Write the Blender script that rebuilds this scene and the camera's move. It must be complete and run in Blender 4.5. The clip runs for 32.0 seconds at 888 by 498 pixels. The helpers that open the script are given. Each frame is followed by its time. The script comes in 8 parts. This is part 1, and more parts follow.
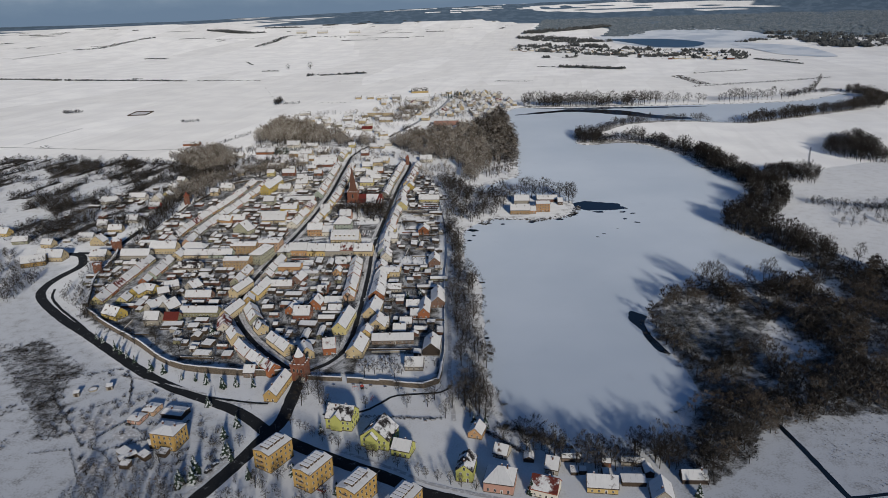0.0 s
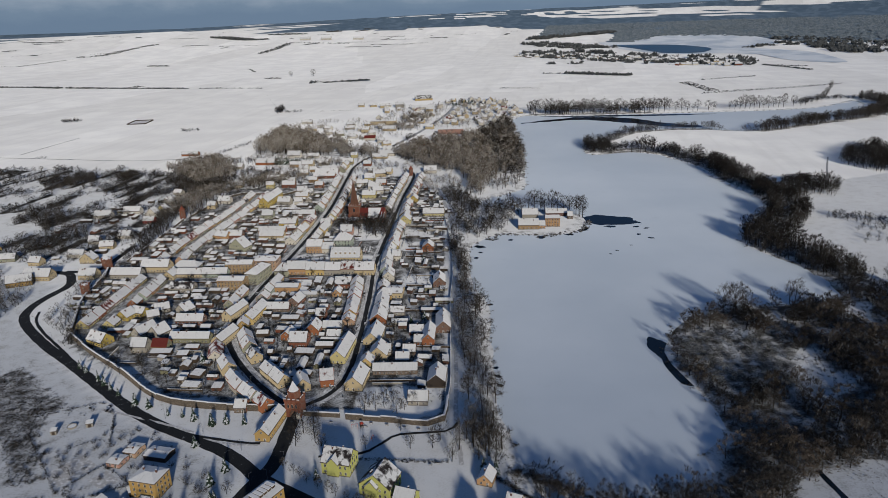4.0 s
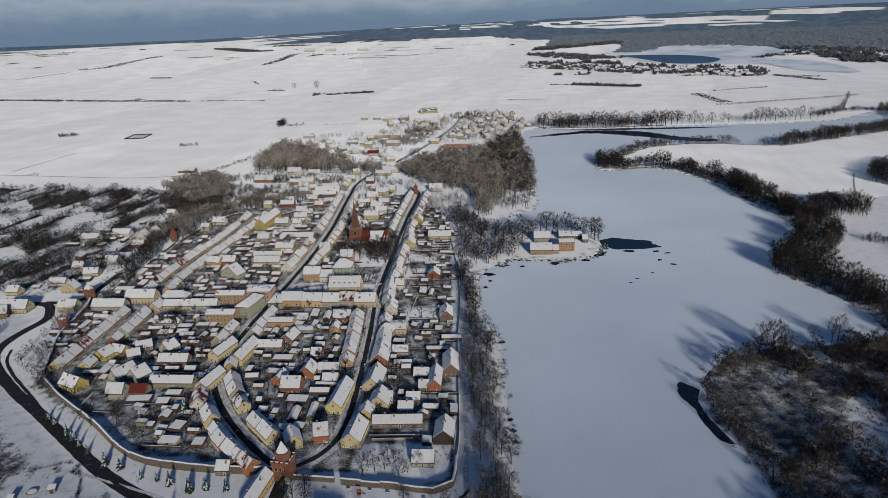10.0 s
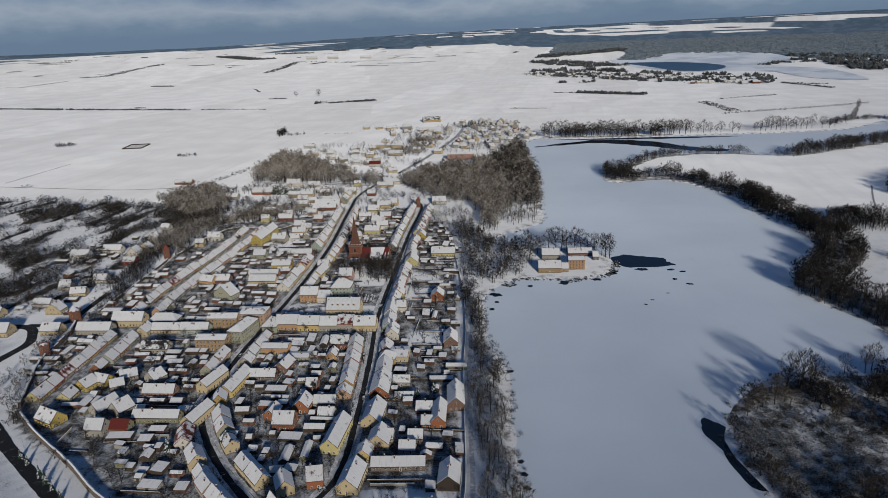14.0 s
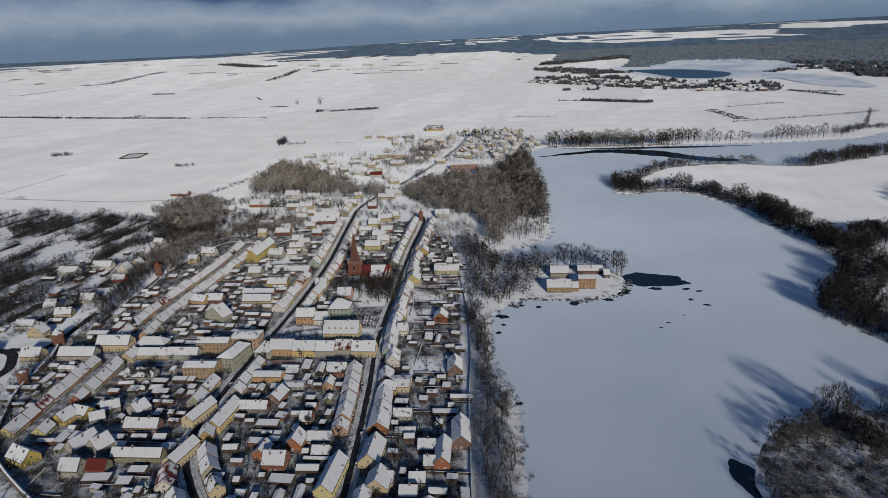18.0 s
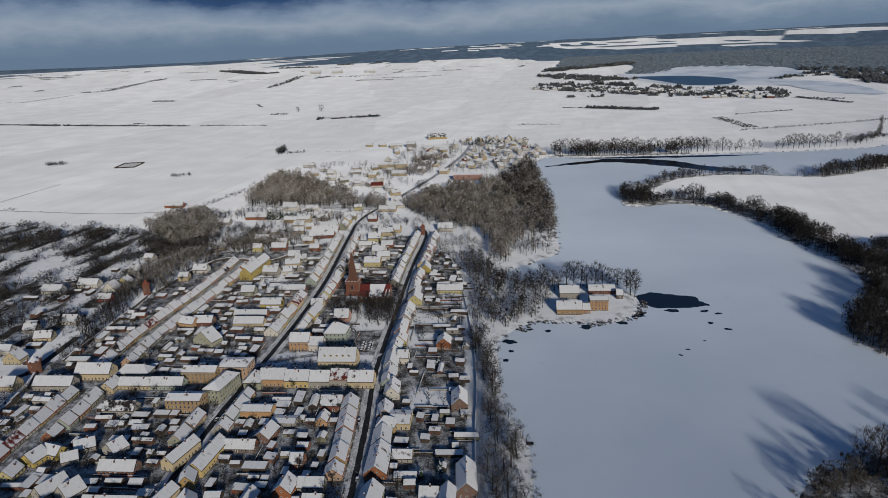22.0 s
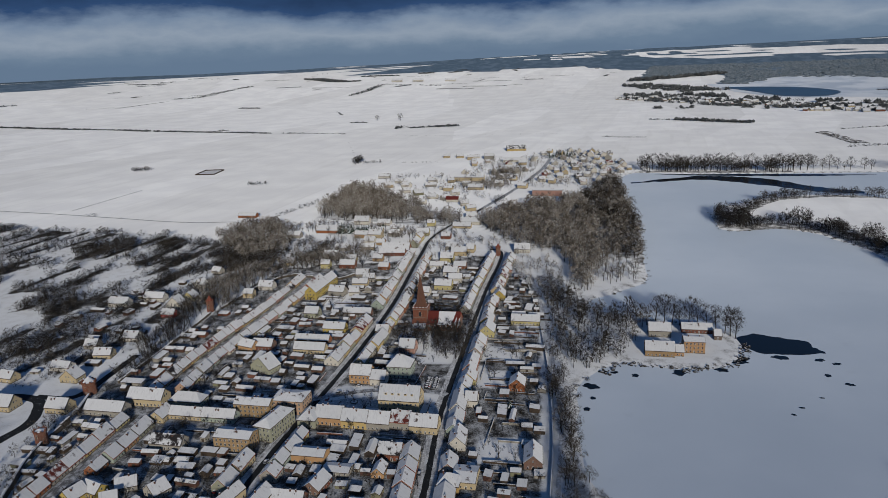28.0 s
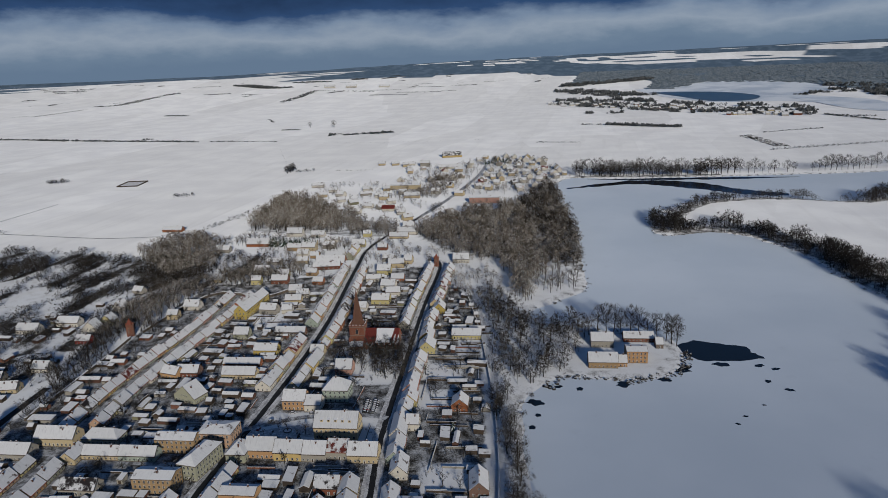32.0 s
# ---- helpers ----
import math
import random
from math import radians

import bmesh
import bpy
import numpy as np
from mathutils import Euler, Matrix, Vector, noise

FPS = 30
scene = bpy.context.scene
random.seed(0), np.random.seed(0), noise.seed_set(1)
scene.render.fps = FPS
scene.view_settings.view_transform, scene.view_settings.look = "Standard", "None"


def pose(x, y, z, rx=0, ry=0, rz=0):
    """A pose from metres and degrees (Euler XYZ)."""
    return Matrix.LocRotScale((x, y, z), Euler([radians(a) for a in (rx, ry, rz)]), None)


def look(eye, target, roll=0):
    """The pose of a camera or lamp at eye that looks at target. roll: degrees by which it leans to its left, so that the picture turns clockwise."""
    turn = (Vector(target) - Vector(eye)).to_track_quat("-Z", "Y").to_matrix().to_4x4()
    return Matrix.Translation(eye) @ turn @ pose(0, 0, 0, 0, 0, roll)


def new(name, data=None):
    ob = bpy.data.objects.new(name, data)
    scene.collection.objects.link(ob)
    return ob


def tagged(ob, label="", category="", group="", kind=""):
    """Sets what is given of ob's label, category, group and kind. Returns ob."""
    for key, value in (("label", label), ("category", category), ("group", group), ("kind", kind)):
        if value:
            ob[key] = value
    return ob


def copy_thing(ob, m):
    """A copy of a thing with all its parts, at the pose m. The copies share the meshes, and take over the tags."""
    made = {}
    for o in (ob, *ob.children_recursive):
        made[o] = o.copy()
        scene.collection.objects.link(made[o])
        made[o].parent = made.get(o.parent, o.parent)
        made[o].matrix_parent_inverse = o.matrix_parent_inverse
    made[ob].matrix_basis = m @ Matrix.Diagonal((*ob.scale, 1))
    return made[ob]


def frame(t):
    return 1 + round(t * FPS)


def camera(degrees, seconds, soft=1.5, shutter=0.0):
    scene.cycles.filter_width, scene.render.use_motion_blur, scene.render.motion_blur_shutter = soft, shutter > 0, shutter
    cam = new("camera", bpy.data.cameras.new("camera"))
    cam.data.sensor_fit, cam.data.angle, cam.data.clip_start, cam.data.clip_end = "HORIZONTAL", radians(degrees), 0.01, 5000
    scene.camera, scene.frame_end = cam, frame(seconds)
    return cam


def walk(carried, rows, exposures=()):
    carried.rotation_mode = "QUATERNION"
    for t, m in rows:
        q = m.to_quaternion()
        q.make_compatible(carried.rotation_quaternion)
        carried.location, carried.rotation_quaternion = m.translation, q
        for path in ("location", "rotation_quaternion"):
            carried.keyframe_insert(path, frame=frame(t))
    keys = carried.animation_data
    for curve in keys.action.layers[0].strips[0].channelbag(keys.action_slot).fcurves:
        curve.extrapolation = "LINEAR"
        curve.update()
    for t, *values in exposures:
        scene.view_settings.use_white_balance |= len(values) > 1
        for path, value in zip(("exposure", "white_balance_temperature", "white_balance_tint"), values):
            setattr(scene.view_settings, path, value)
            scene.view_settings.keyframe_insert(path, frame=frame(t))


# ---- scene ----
EXPOSURES = ((0.0, -1.0, 5880.0, 10.0), (32.0, -1.17, 5740.0, 10.0))
cam = camera(65.49, 32.0, soft=0.3)
# seconds, place in metres, turn in degrees
ROWS = [
    (0.0, 0.25, -0.00, 219.81, 70.335, 1.511, -0.489),
    (0.5, 0.15, 4.16, 219.87, 70.388, 1.534, -0.449),
    (1.0, 0.04, 8.32, 219.92, 70.442, 1.557, -0.411),
    (1.5, -0.06, 12.50, 219.97, 70.498, 1.579, -0.373),
    (2.0, -0.17, 16.67, 220.02, 70.555, 1.601, -0.336),
    (2.5, -0.28, 20.85, 220.07, 70.613, 1.622, -0.300),
    (3.0, -0.39, 25.03, 220.13, 70.672, 1.643, -0.264),
    (3.5, -0.50, 29.19, 220.18, 70.733, 1.664, -0.229),
    (5.5, -0.96, 45.73, 220.39, 70.985, 1.741, -0.094),
    (6.0, -1.07, 49.81, 220.44, 71.050, 1.759, -0.061),
    (6.5, -1.19, 53.85, 220.49, 71.116, 1.776, -0.029),
    (7.0, -1.31, 57.86, 220.55, 71.183, 1.793, 0.002),
    (7.5, -1.43, 61.84, 220.60, 71.251, 1.810, 0.033),
    (8.0, -1.55, 65.83, 220.65, 71.319, 1.826, 0.064),
    (8.5, -1.67, 69.82, 220.70, 71.388, 1.842, 0.095),
    (9.0, -1.80, 73.85, 220.75, 71.458, 1.857, 0.125),
    (9.5, -1.92, 77.91, 220.81, 71.527, 1.872, 0.154),
    (10.0, -2.05, 81.99, 220.86, 71.598, 1.886, 0.184),
    (10.5, -2.17, 86.09, 220.91, 71.668, 1.900, 0.213),
    (11.0, -2.30, 90.20, 220.96, 71.739, 1.913, 0.241),
    (11.5, -2.43, 94.31, 221.02, 71.810, 1.926, 0.270),
    (12.0, -2.56, 98.43, 221.07, 71.881, 1.938, 0.298),
    (12.5, -2.69, 102.54, 221.12, 71.952, 1.950, 0.326),
    (13.0, -2.82, 106.66, 221.17, 72.023, 1.961, 0.353),
    (13.5, -2.96, 110.75, 221.23, 72.094, 1.972, 0.381),
    (14.0, -3.09, 114.80, 221.28, 72.165, 1.982, 0.408),
    (14.5, -3.23, 118.84, 221.33, 72.236, 1.992, 0.434),
    (16.5, -3.78, 135.01, 221.54, 72.515, 2.025, 0.539),
    (17.0, -3.92, 139.11, 221.59, 72.583, 2.033, 0.565),
    (17.5, -4.06, 143.26, 221.64, 72.651, 2.039, 0.590),
    (18.0, -4.20, 147.46, 221.70, 72.718, 2.046, 0.615),
    (18.5, -4.35, 151.73, 221.75, 72.784, 2.051, 0.640),
    (19.0, -4.49, 156.07, 221.80, 72.849, 2.056, 0.664),
    (19.5, -4.64, 160.56, 221.85, 72.913, 2.061, 0.689),
    (20.0, -4.79, 165.20, 221.91, 72.977, 2.065, 0.713),
    (20.5, -4.94, 169.94, 221.96, 73.038, 2.069, 0.737),
    (21.0, -5.09, 174.73, 222.01, 73.099, 2.072, 0.760),
    (21.5, -5.24, 179.51, 222.06, 73.158, 2.074, 0.784),
    (22.0, -5.39, 184.24, 222.11, 73.216, 2.077, 0.807),
    (22.5, -5.54, 188.86, 222.17, 73.272, 2.078, 0.829),
    (23.0, -5.70, 193.32, 222.22, 73.327, 2.079, 0.852),
    (23.5, -5.85, 197.70, 222.27, 73.367, 2.079, 1.454),
    (24.0, -6.01, 202.10, 222.32, 73.523, 2.080, 2.756),
    (24.5, -6.17, 206.49, 222.38, 73.658, 2.081, 5.869),
    (25.0, -6.33, 210.84, 222.43, 73.772, 2.080, 8.538),
    (25.5, -6.49, 215.11, 222.48, 73.866, 2.079, 10.090),
    (26.0, -6.65, 219.26, 222.53, 73.920, 2.077, 11.356),
    (26.5, -6.81, 223.27, 222.59, 73.974, 2.075, 11.894),
    (27.0, -6.97, 227.09, 222.64, 74.027, 2.071, 11.955),
    (27.5, -7.14, 230.70, 222.69, 74.081, 2.068, 11.213),
    (28.0, -7.30, 234.06, 222.74, 74.106, 2.063, 7.330),
    (28.5, -7.47, 237.16, 222.79, 74.124, 2.058, 5.353),
    (29.0, -7.63, 240.04, 222.85, 74.139, 2.053, 4.239),
    (29.5, -7.80, 242.77, 222.90, 74.154, 2.047, 3.547),
    (30.0, -7.97, 245.37, 222.95, 74.173, 2.040, 3.084),
    (30.5, -8.14, 247.92, 223.00, 74.199, 2.033, 2.757),
    (31.0, -8.32, 250.44, 223.06, 74.237, 2.026, 2.444),
    (31.5, -8.49, 253.00, 223.11, 74.291, 2.018, 2.166),
    (32.0, -8.66, 255.64, 223.16, 74.365, 2.010, 1.996),
]
walk(cam, [(t, pose(*r)) for t, *r in ROWS], EXPOSURES)

# ---- world and sun ----
SUN_EL, SUN_AZ = 16.5, 167.0            # height, and bearing clockwise from +y
world = bpy.data.worlds.new("world")
scene.world = world
world.use_nodes = True
wt = world.node_tree
wt.nodes.clear()


def wn(kind, **kw):
    n = wt.nodes.new(kind)
    for k, v in kw.items():
        n.inputs[k].default_value = v
    return n


wout, wbg = wn("ShaderNodeOutputWorld"), wn("ShaderNodeBackground", Strength=0.028)
sky = wn("ShaderNodeTexSky")
sky.sky_type, sky.sun_disc = "NISHITA", False
sky.sun_elevation, sky.sun_rotation = radians(SUN_EL), radians(SUN_AZ)
sky.air_density, sky.dust_density, sky.ozone_density = 1.0, 0.6, 1.2
wco = wn("ShaderNodeTexCoord")
wmap = wn("ShaderNodeMapping", Scale=(3.6, 3.6, 10.0))
wnoise = wn("ShaderNodeTexNoise", Scale=1.7, Detail=8.0, Roughness=0.58)
wsep = wn("ShaderNodeSeparateXYZ")


def wmath(op, x, y):
    n = wt.nodes.new("ShaderNodeMath")
    n.operation = op
    for s, v in zip(n.inputs, (x, y)):
        if isinstance(v, float):
            s.default_value = v
        else:
            wt.links.new(v, s)
    return n.outputs[0]


wt.links.new(wco.outputs["Generated"], wmap.inputs["Vector"])
wt.links.new(wco.outputs["Generated"], wsep.inputs[0])
wt.links.new(wmap.outputs["Vector"], wnoise.inputs["Vector"])
# layers of cloud over the horizon, their edges broken up
height = wmath("ADD", wsep.outputs["Z"], wmath("MULTIPLY", wmath("SUBTRACT", wnoise.outputs["Fac"], 0.5), 0.075))
wramp = wt.nodes.new("ShaderNodeValToRGB")
cr = wramp.color_ramp
for k, (at, c) in enumerate(((0.0, (11.5, 15.6, 20.5)), (0.12, (13.4, 17.6, 22.2)), (0.30, (24.0, 27.0, 30.0)), (0.44, (15.5, 19.5, 25.0)), (0.60, (2.4, 5.2, 11.6)), (0.85, (0.9, 2.1, 5.2)), (1.0, (3.4, 6.5, 13.0)))):
    e = cr.elements[k] if k < 2 else cr.elements.new(at)
    e.position, e.color = at, (*c, 1)
wt.links.new(wmath("MULTIPLY", height, 9.2), wramp.inputs["Fac"])
wmix = wt.nodes.new("ShaderNodeMix")
wmix.data_type = "RGBA"
wmix.inputs["Factor"].default_value = 0.93
wt.links.new(sky.outputs["Color"], wmix.inputs["A"])
wt.links.new(wramp.outputs["Color"], wmix.inputs["B"])
wt.links.new(wmix.outputs["Result"], wbg.inputs["Color"])
wt.links.new(wbg.outputs["Background"], wout.inputs["Surface"])

sun = new("sun", bpy.data.lights.new("sun", "SUN"))
sun.data.energy, sun.data.angle, sun.data.color = 5.0, radians(4.5), (1.0, 0.87, 0.68)
_az, _el = radians(SUN_AZ), radians(SUN_EL)
sun.matrix_world = look((math.sin(_az) * math.cos(_el) * 900, math.cos(_az) * math.cos(_el) * 900, math.sin(_el) * 900), (0, 0, 0))

# ---- materials ----
MATS = {}


class Nodes:
    """A node material being wired."""

    def __init__(self, name, rough=0.8, metal=0.0, spec=0.3):
        self.m = bpy.data.materials.new(name)
        self.m.use_nodes = True
        self.t = self.m.node_tree
        self.b = self.t.nodes["Principled BSDF"]
        self.b.inputs["Roughness"].default_value = rough
        self.b.inputs["Metallic"].default_value = metal
        self.b.inputs["Specular IOR Level"].default_value = spec
        self.b.inputs["Diffuse Roughness"].default_value = 1.0 if rough > 0.3 else 0.0      # snow, plaster and bark scatter light back
        co = self.t.nodes.new("ShaderNodeTexCoord")
        self.obj = co.outputs["Object"]
        geo = self.t.nodes.new("ShaderNodeNewGeometry")
        self.pos, self.normal, self.island = geo.outputs["Position"], geo.outputs["Normal"], geo.outputs["Random Per Island"]
        self.rand = self.t.nodes.new("ShaderNodeObjectInfo").outputs["Random"]
        MATS[name] = self.m

    def put(self, sock, v):
        if isinstance(v, bpy.types.NodeSocket):
            self.t.links.new(v, sock)
        else:
            sock.default_value = v

    def noise(self, scale, detail=3.0, vec=None, stretch=(1, 1, 1), rough=0.55):
        mp = self.t.nodes.new("ShaderNodeMapping")
        mp.inputs["Scale"].default_value = stretch
        self.put(mp.inputs["Vector"], vec or self.pos)
        n = self.t.nodes.new("ShaderNodeTexNoise")
        n.inputs["Scale"].default_value, n.inputs["Detail"].default_value, n.inputs["Roughness"].default_value = scale, detail, rough
        self.put(n.inputs["Vector"], mp.outputs["Vector"])
        return n.outputs["Fac"]

    def step(self, v, lo, hi, a=0.0, b=1.0):
        n = self.t.nodes.new("ShaderNodeMapRange")
        n.interpolation_type = "SMOOTHSTEP"
        self.put(n.inputs["Value"], v)
        for k, x in (("From Min", lo), ("From Max", hi), ("To Min", a), ("To Max", b)):
            self.put(n.inputs[k], x)
        return n.outputs["Result"]

    def math(self, op, a, b=0.0):
        n = self.t.nodes.new("ShaderNodeMath")
        n.operation = op
        self.put(n.inputs[0], a)
        self.put(n.inputs[1], b)
        return n.outputs[0]

    def mix(self, f, a, b):
        n = self.t.nodes.new("ShaderNodeMix")
        n.data_type = "RGBA"
        self.put(n.inputs["Factor"], f)
        for k, v in (("A", a), ("B", b)):
            self.put(n.inputs[k], (*v, 1) if isinstance(v, tuple) else v)
        return n.outputs["Result"]

    def attr(self, name):
        n = self.t.nodes.new("ShaderNodeAttribute")
        n.attribute_name = name
        return n.outputs["Fac"]

    def up(self):
        n = self.t.nodes.new("ShaderNodeSeparateXYZ")
        self.t.links.new(self.normal, n.inputs[0])
        return n.outputs["Z"]

    def bump(self, h, strength=0.4, dist=0.1):
        n = self.t.nodes.new("ShaderNodeBump")
        n.inputs["Strength"].default_value, n.inputs["Distance"].default_value = strength, dist
        self.put(n.inputs["Height"], h)
        self.t.links.new(n.outputs["Normal"], self.b.inputs["Normal"])
        return self

    def colour(self, c):
        self.put(self.b.inputs["Base Color"], (*c, 1) if isinstance(c, tuple) else c)
        return self


SNOW, SNOW2 = (0.78, 0.78, 0.79), (0.62, 0.63, 0.65)


def make_materials():
    n = Nodes("snow_ground", 0.7, spec=0.2)
    fine, mid, big = n.noise(0.9, 5), n.noise(0.11, 5), n.noise(0.012, 4)
    snow = n.mix(n.step(big, 0.35, 0.7), (0.78, 0.78, 0.78), (0.88, 0.88, 0.87))
    # greyer near snow: grass through thin cover, plus foreground shade put into the colour
    thin_shade = n.mix(n.step(n.math("ADD", n.math("MULTIPLY", fine, 0.5), n.math("MULTIPLY", mid, 0.5)), 0.46, 0.70), (0.46, 0.49, 0.535), (0.16, 0.165, 0.175))
    snow = n.mix(n.attr("thin_shade"), snow, thin_shade)
    snow = n.mix(n.step(mid, 0.62, 0.85, 0, 0.25), snow, (0.55, 0.53, 0.49))
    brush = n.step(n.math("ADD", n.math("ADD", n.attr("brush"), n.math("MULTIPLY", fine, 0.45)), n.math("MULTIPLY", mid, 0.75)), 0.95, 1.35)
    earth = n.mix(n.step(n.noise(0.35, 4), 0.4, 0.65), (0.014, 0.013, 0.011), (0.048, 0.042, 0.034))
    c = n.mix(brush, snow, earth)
    # fields: long parcels of slightly different snow, with faint furrows along them
    turned = n.t.nodes.new("ShaderNodeMapping")
    turned.inputs["Rotation"].default_value = (0, 0, radians(10))
    n.put(turned.inputs["Vector"], n.pos)
    long = n.t.nodes.new("ShaderNodeMapping")
    long.inputs["Scale"].default_value = (0.0048, 0.0013, 0.0)
    n.put(long.inputs["Vector"], turned.outputs["Vector"])
    cell = n.t.nodes.new("ShaderNodeTexVoronoi")
    cell.distance, cell.voronoi_dimensions = "CHEBYCHEV", "2D"
    cell.inputs["Scale"].default_value, cell.inputs["Randomness"].default_value = 1.0, 1.0
    n.put(cell.inputs["Vector"], long.outputs["Vector"])
    furrow = n.noise(0.05, 2, vec=turned.outputs["Vector"], stretch=(1, 0.08, 1))
    shade = n.math("ADD", n.step(cell.outputs["Color"], 0.2, 0.8, 0.0, 0.26), n.step(furrow, 0.5, 0.7, 0, 0.12))
    c = n.mix(n.math("MULTIPLY", n.attr("field"), shade), c, (0.52, 0.515, 0.50))
    # far forest: blue-grey distance haze is put into the base colour
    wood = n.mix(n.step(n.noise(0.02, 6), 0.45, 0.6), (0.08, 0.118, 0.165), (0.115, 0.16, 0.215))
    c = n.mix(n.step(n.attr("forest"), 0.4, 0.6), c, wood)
    n.colour(c).bump(n.math("ADD", fine, n.math("MULTIPLY", mid, 2.0)), 0.3, 0.25)

    n = Nodes("lake_ice", 0.38, spec=0.5)
    big, mid = n.noise(0.006, 4), n.noise(0.05, 6)
    c = n.mix(n.step(big, 0.3, 0.7), (0.50, 0.565, 0.645), (0.58, 0.64, 0.715))
    c = n.mix(n.step(mid, 0.6, 0.8, 0, 0.2), c, (0.38, 0.425, 0.49))
    n.colour(c).bump(n.noise(0.6, 4), 0.15, 0.05)

    n = Nodes("far_ice", 0.5, spec=0.3)
    n.colour(n.mix(n.step(n.noise(0.006, 5), 0.42, 0.62), (0.64, 0.68, 0.73), (0.44, 0.50, 0.58)))

    n = Nodes("open_water", 0.08, spec=0.3)
    n.colour(n.mix(n.noise(0.3), (0.004, 0.008, 0.012), (0.012, 0.02, 0.028))).bump(n.noise(1.5, 3), 0.1, 0.05)

    # rippled far water; the blue sky's reflection is put into the base colour
    n = Nodes("sky_tinted_water", 0.35, spec=0.4)
    n.colour(n.mix(n.noise(0.01, 4), (0.02, 0.055, 0.105), (0.045, 0.095, 0.16))).bump(n.noise(0.2, 3), 0.3, 0.3)

    n = Nodes("asphalt", 0.8, spec=0.12)
    s = n.step(n.math("ADD", n.noise(0.25, 5), n.math("MULTIPLY", n.noise(2.0, 3), 0.3)), 0.76, 0.96, 0, 0.5)
    n.colour(n.mix(s, n.mix(n.noise(1.2, 4), (0.010, 0.011, 0.013), (0.03, 0.032, 0.035)), (0.5, 0.52, 0.55))).bump(n.noise(6), 0.2, 0.02)

    n = Nodes("slush", 0.6, spec=0.3)
    s = n.step(n.math("ADD", n.noise(0.2, 5), n.math("MULTIPLY", n.noise(1.3, 4), 0.5)), 0.6, 0.95)
    n.colour(n.mix(s, (0.10, 0.10, 0.105), (0.5, 0.52, 0.55))).bump(n.noise(1.5, 4), 0.4, 0.08)

    n = Nodes("kerb_slush", 0.6, spec=0.3)
    s = n.step(n.math("ADD", n.noise(0.12, 5), n.math("MULTIPLY", n.noise(0.9, 4), 0.6)), 0.55, 0.95)
    n.colour(n.mix(s, (0.16, 0.16, 0.165), (0.62, 0.63, 0.65))).bump(n.noise(1.5, 4), 0.4, 0.08)

    n = Nodes("path_snow", 0.7)
    n.colour(n.mix(n.step(n.noise(0.5, 5), 0.45, 0.7), (0.42, 0.42, 0.43), (0.74, 0.75, 0.77))).bump(n.noise(2.0, 4), 0.4, 0.06)

    for name, tile, lo in (("roof_snow", (0.10, 0.07, 0.06), -0.05), ("roof_half_red", (0.15, 0.035, 0.028), 0.13), ("roof_bare_red", (0.17, 0.036, 0.028), 0.5),
                           ("roof_half_dark", (0.035, 0.03, 0.03), 0.10), ("roof_bare_dark", (0.05, 0.042, 0.04), 0.5), ("roof_church", (0.20, 0.055, 0.042), 0.11)):
        n = Nodes(name, 0.75, spec=0.2)
        v = n.math("ADD", n.math("ADD", n.noise(0.22, 4), n.math("MULTIPLY", n.noise(1.6, 4), 0.22)), n.math("MULTIPLY", n.rand, 0.10))
        bare = n.step(v, 0.74 - lo, 0.86 - lo)
        rows = n.noise(7.0, 2, vec=n.obj, stretch=(1, 1, 0.3))
        t = n.mix(n.step(rows, 0.4, 0.6), tuple(x * 0.7 for x in tile), tile)
        cover = n.mix(n.math("ADD", n.math("MULTIPLY", n.noise(0.5, 4), 0.6), n.math("MULTIPLY", n.rand, 0.4)), (0.58, 0.59, 0.60), (0.78, 0.78, 0.78))
        streak = n.step(n.noise(1.1, 4, vec=n.obj, stretch=(1.6, 0.22, 0.22)), 0.50, 0.72, 0.0, 0.38)
        cover = n.mix(streak, cover, (0.40, 0.40, 0.41))
        n.colour(n.mix(bare, cover, t)).bump(n.noise(0.9, 4), 0.3, 0.12)
    for name, tile in (("tile_red", (0.26, 0.075, 0.045)), ("tile_dark", (0.075, 0.055, 0.048))):
        n = Nodes(name, 0.7)
        n.colour(n.mix(n.noise(1.2, 5), tuple(x * 0.6 for x in tile), tuple(x * 1.3 for x in tile))).bump(n.noise(5), 0.4, 0.04)

    for name, c in WALLS.items():
        n = Nodes("plaster_" + name, 0.85, spec=0.2)
        stain = n.step(n.noise(0.35, 6, stretch=(1, 1, 0.35)), 0.5, 0.8, 0, 0.45)
        base = n.mix(n.noise(2.5, 4), tuple(x * 0.66 for x in c), tuple(x * 0.92 for x in c))
        n.colour(n.mix(stain, base, tuple(x * 0.6 + 0.02 for x in c))).bump(n.noise(4.0, 4), 0.25, 0.03)

    n = Nodes("brick_wall", 0.85)
    br = n.t.nodes.new("ShaderNodeTexBrick")
    br.inputs["Scale"].default_value = 1.0
    br.inputs["Brick Width"].default_value, br.inputs["Row Height"].default_value, br.inputs["Mortar Size"].default_value = 0.5, 0.16, 0.02
    for k, c in (("Color1", (0.17, 0.06, 0.036, 1)), ("Color2", (0.23, 0.085, 0.048, 1)), ("Mortar", (0.2, 0.16, 0.13, 1))):
        br.inputs[k].default_value = c
    n.put(br.inputs["Vector"], n.obj)
    n.colour(n.mix(n.step(n.noise(0.4, 5), 0.5, 0.75, 0, 0.6), br.outputs["Color"], (0.14, 0.06, 0.04))).bump(n.noise(3.0), 0.4, 0.04)

    n = Nodes("field_stone", 0.9)
    vo = n.t.nodes.new("ShaderNodeTexVoronoi")
    vo.inputs["Scale"].default_value = 1.7
    n.put(vo.inputs["Vector"], n.pos)
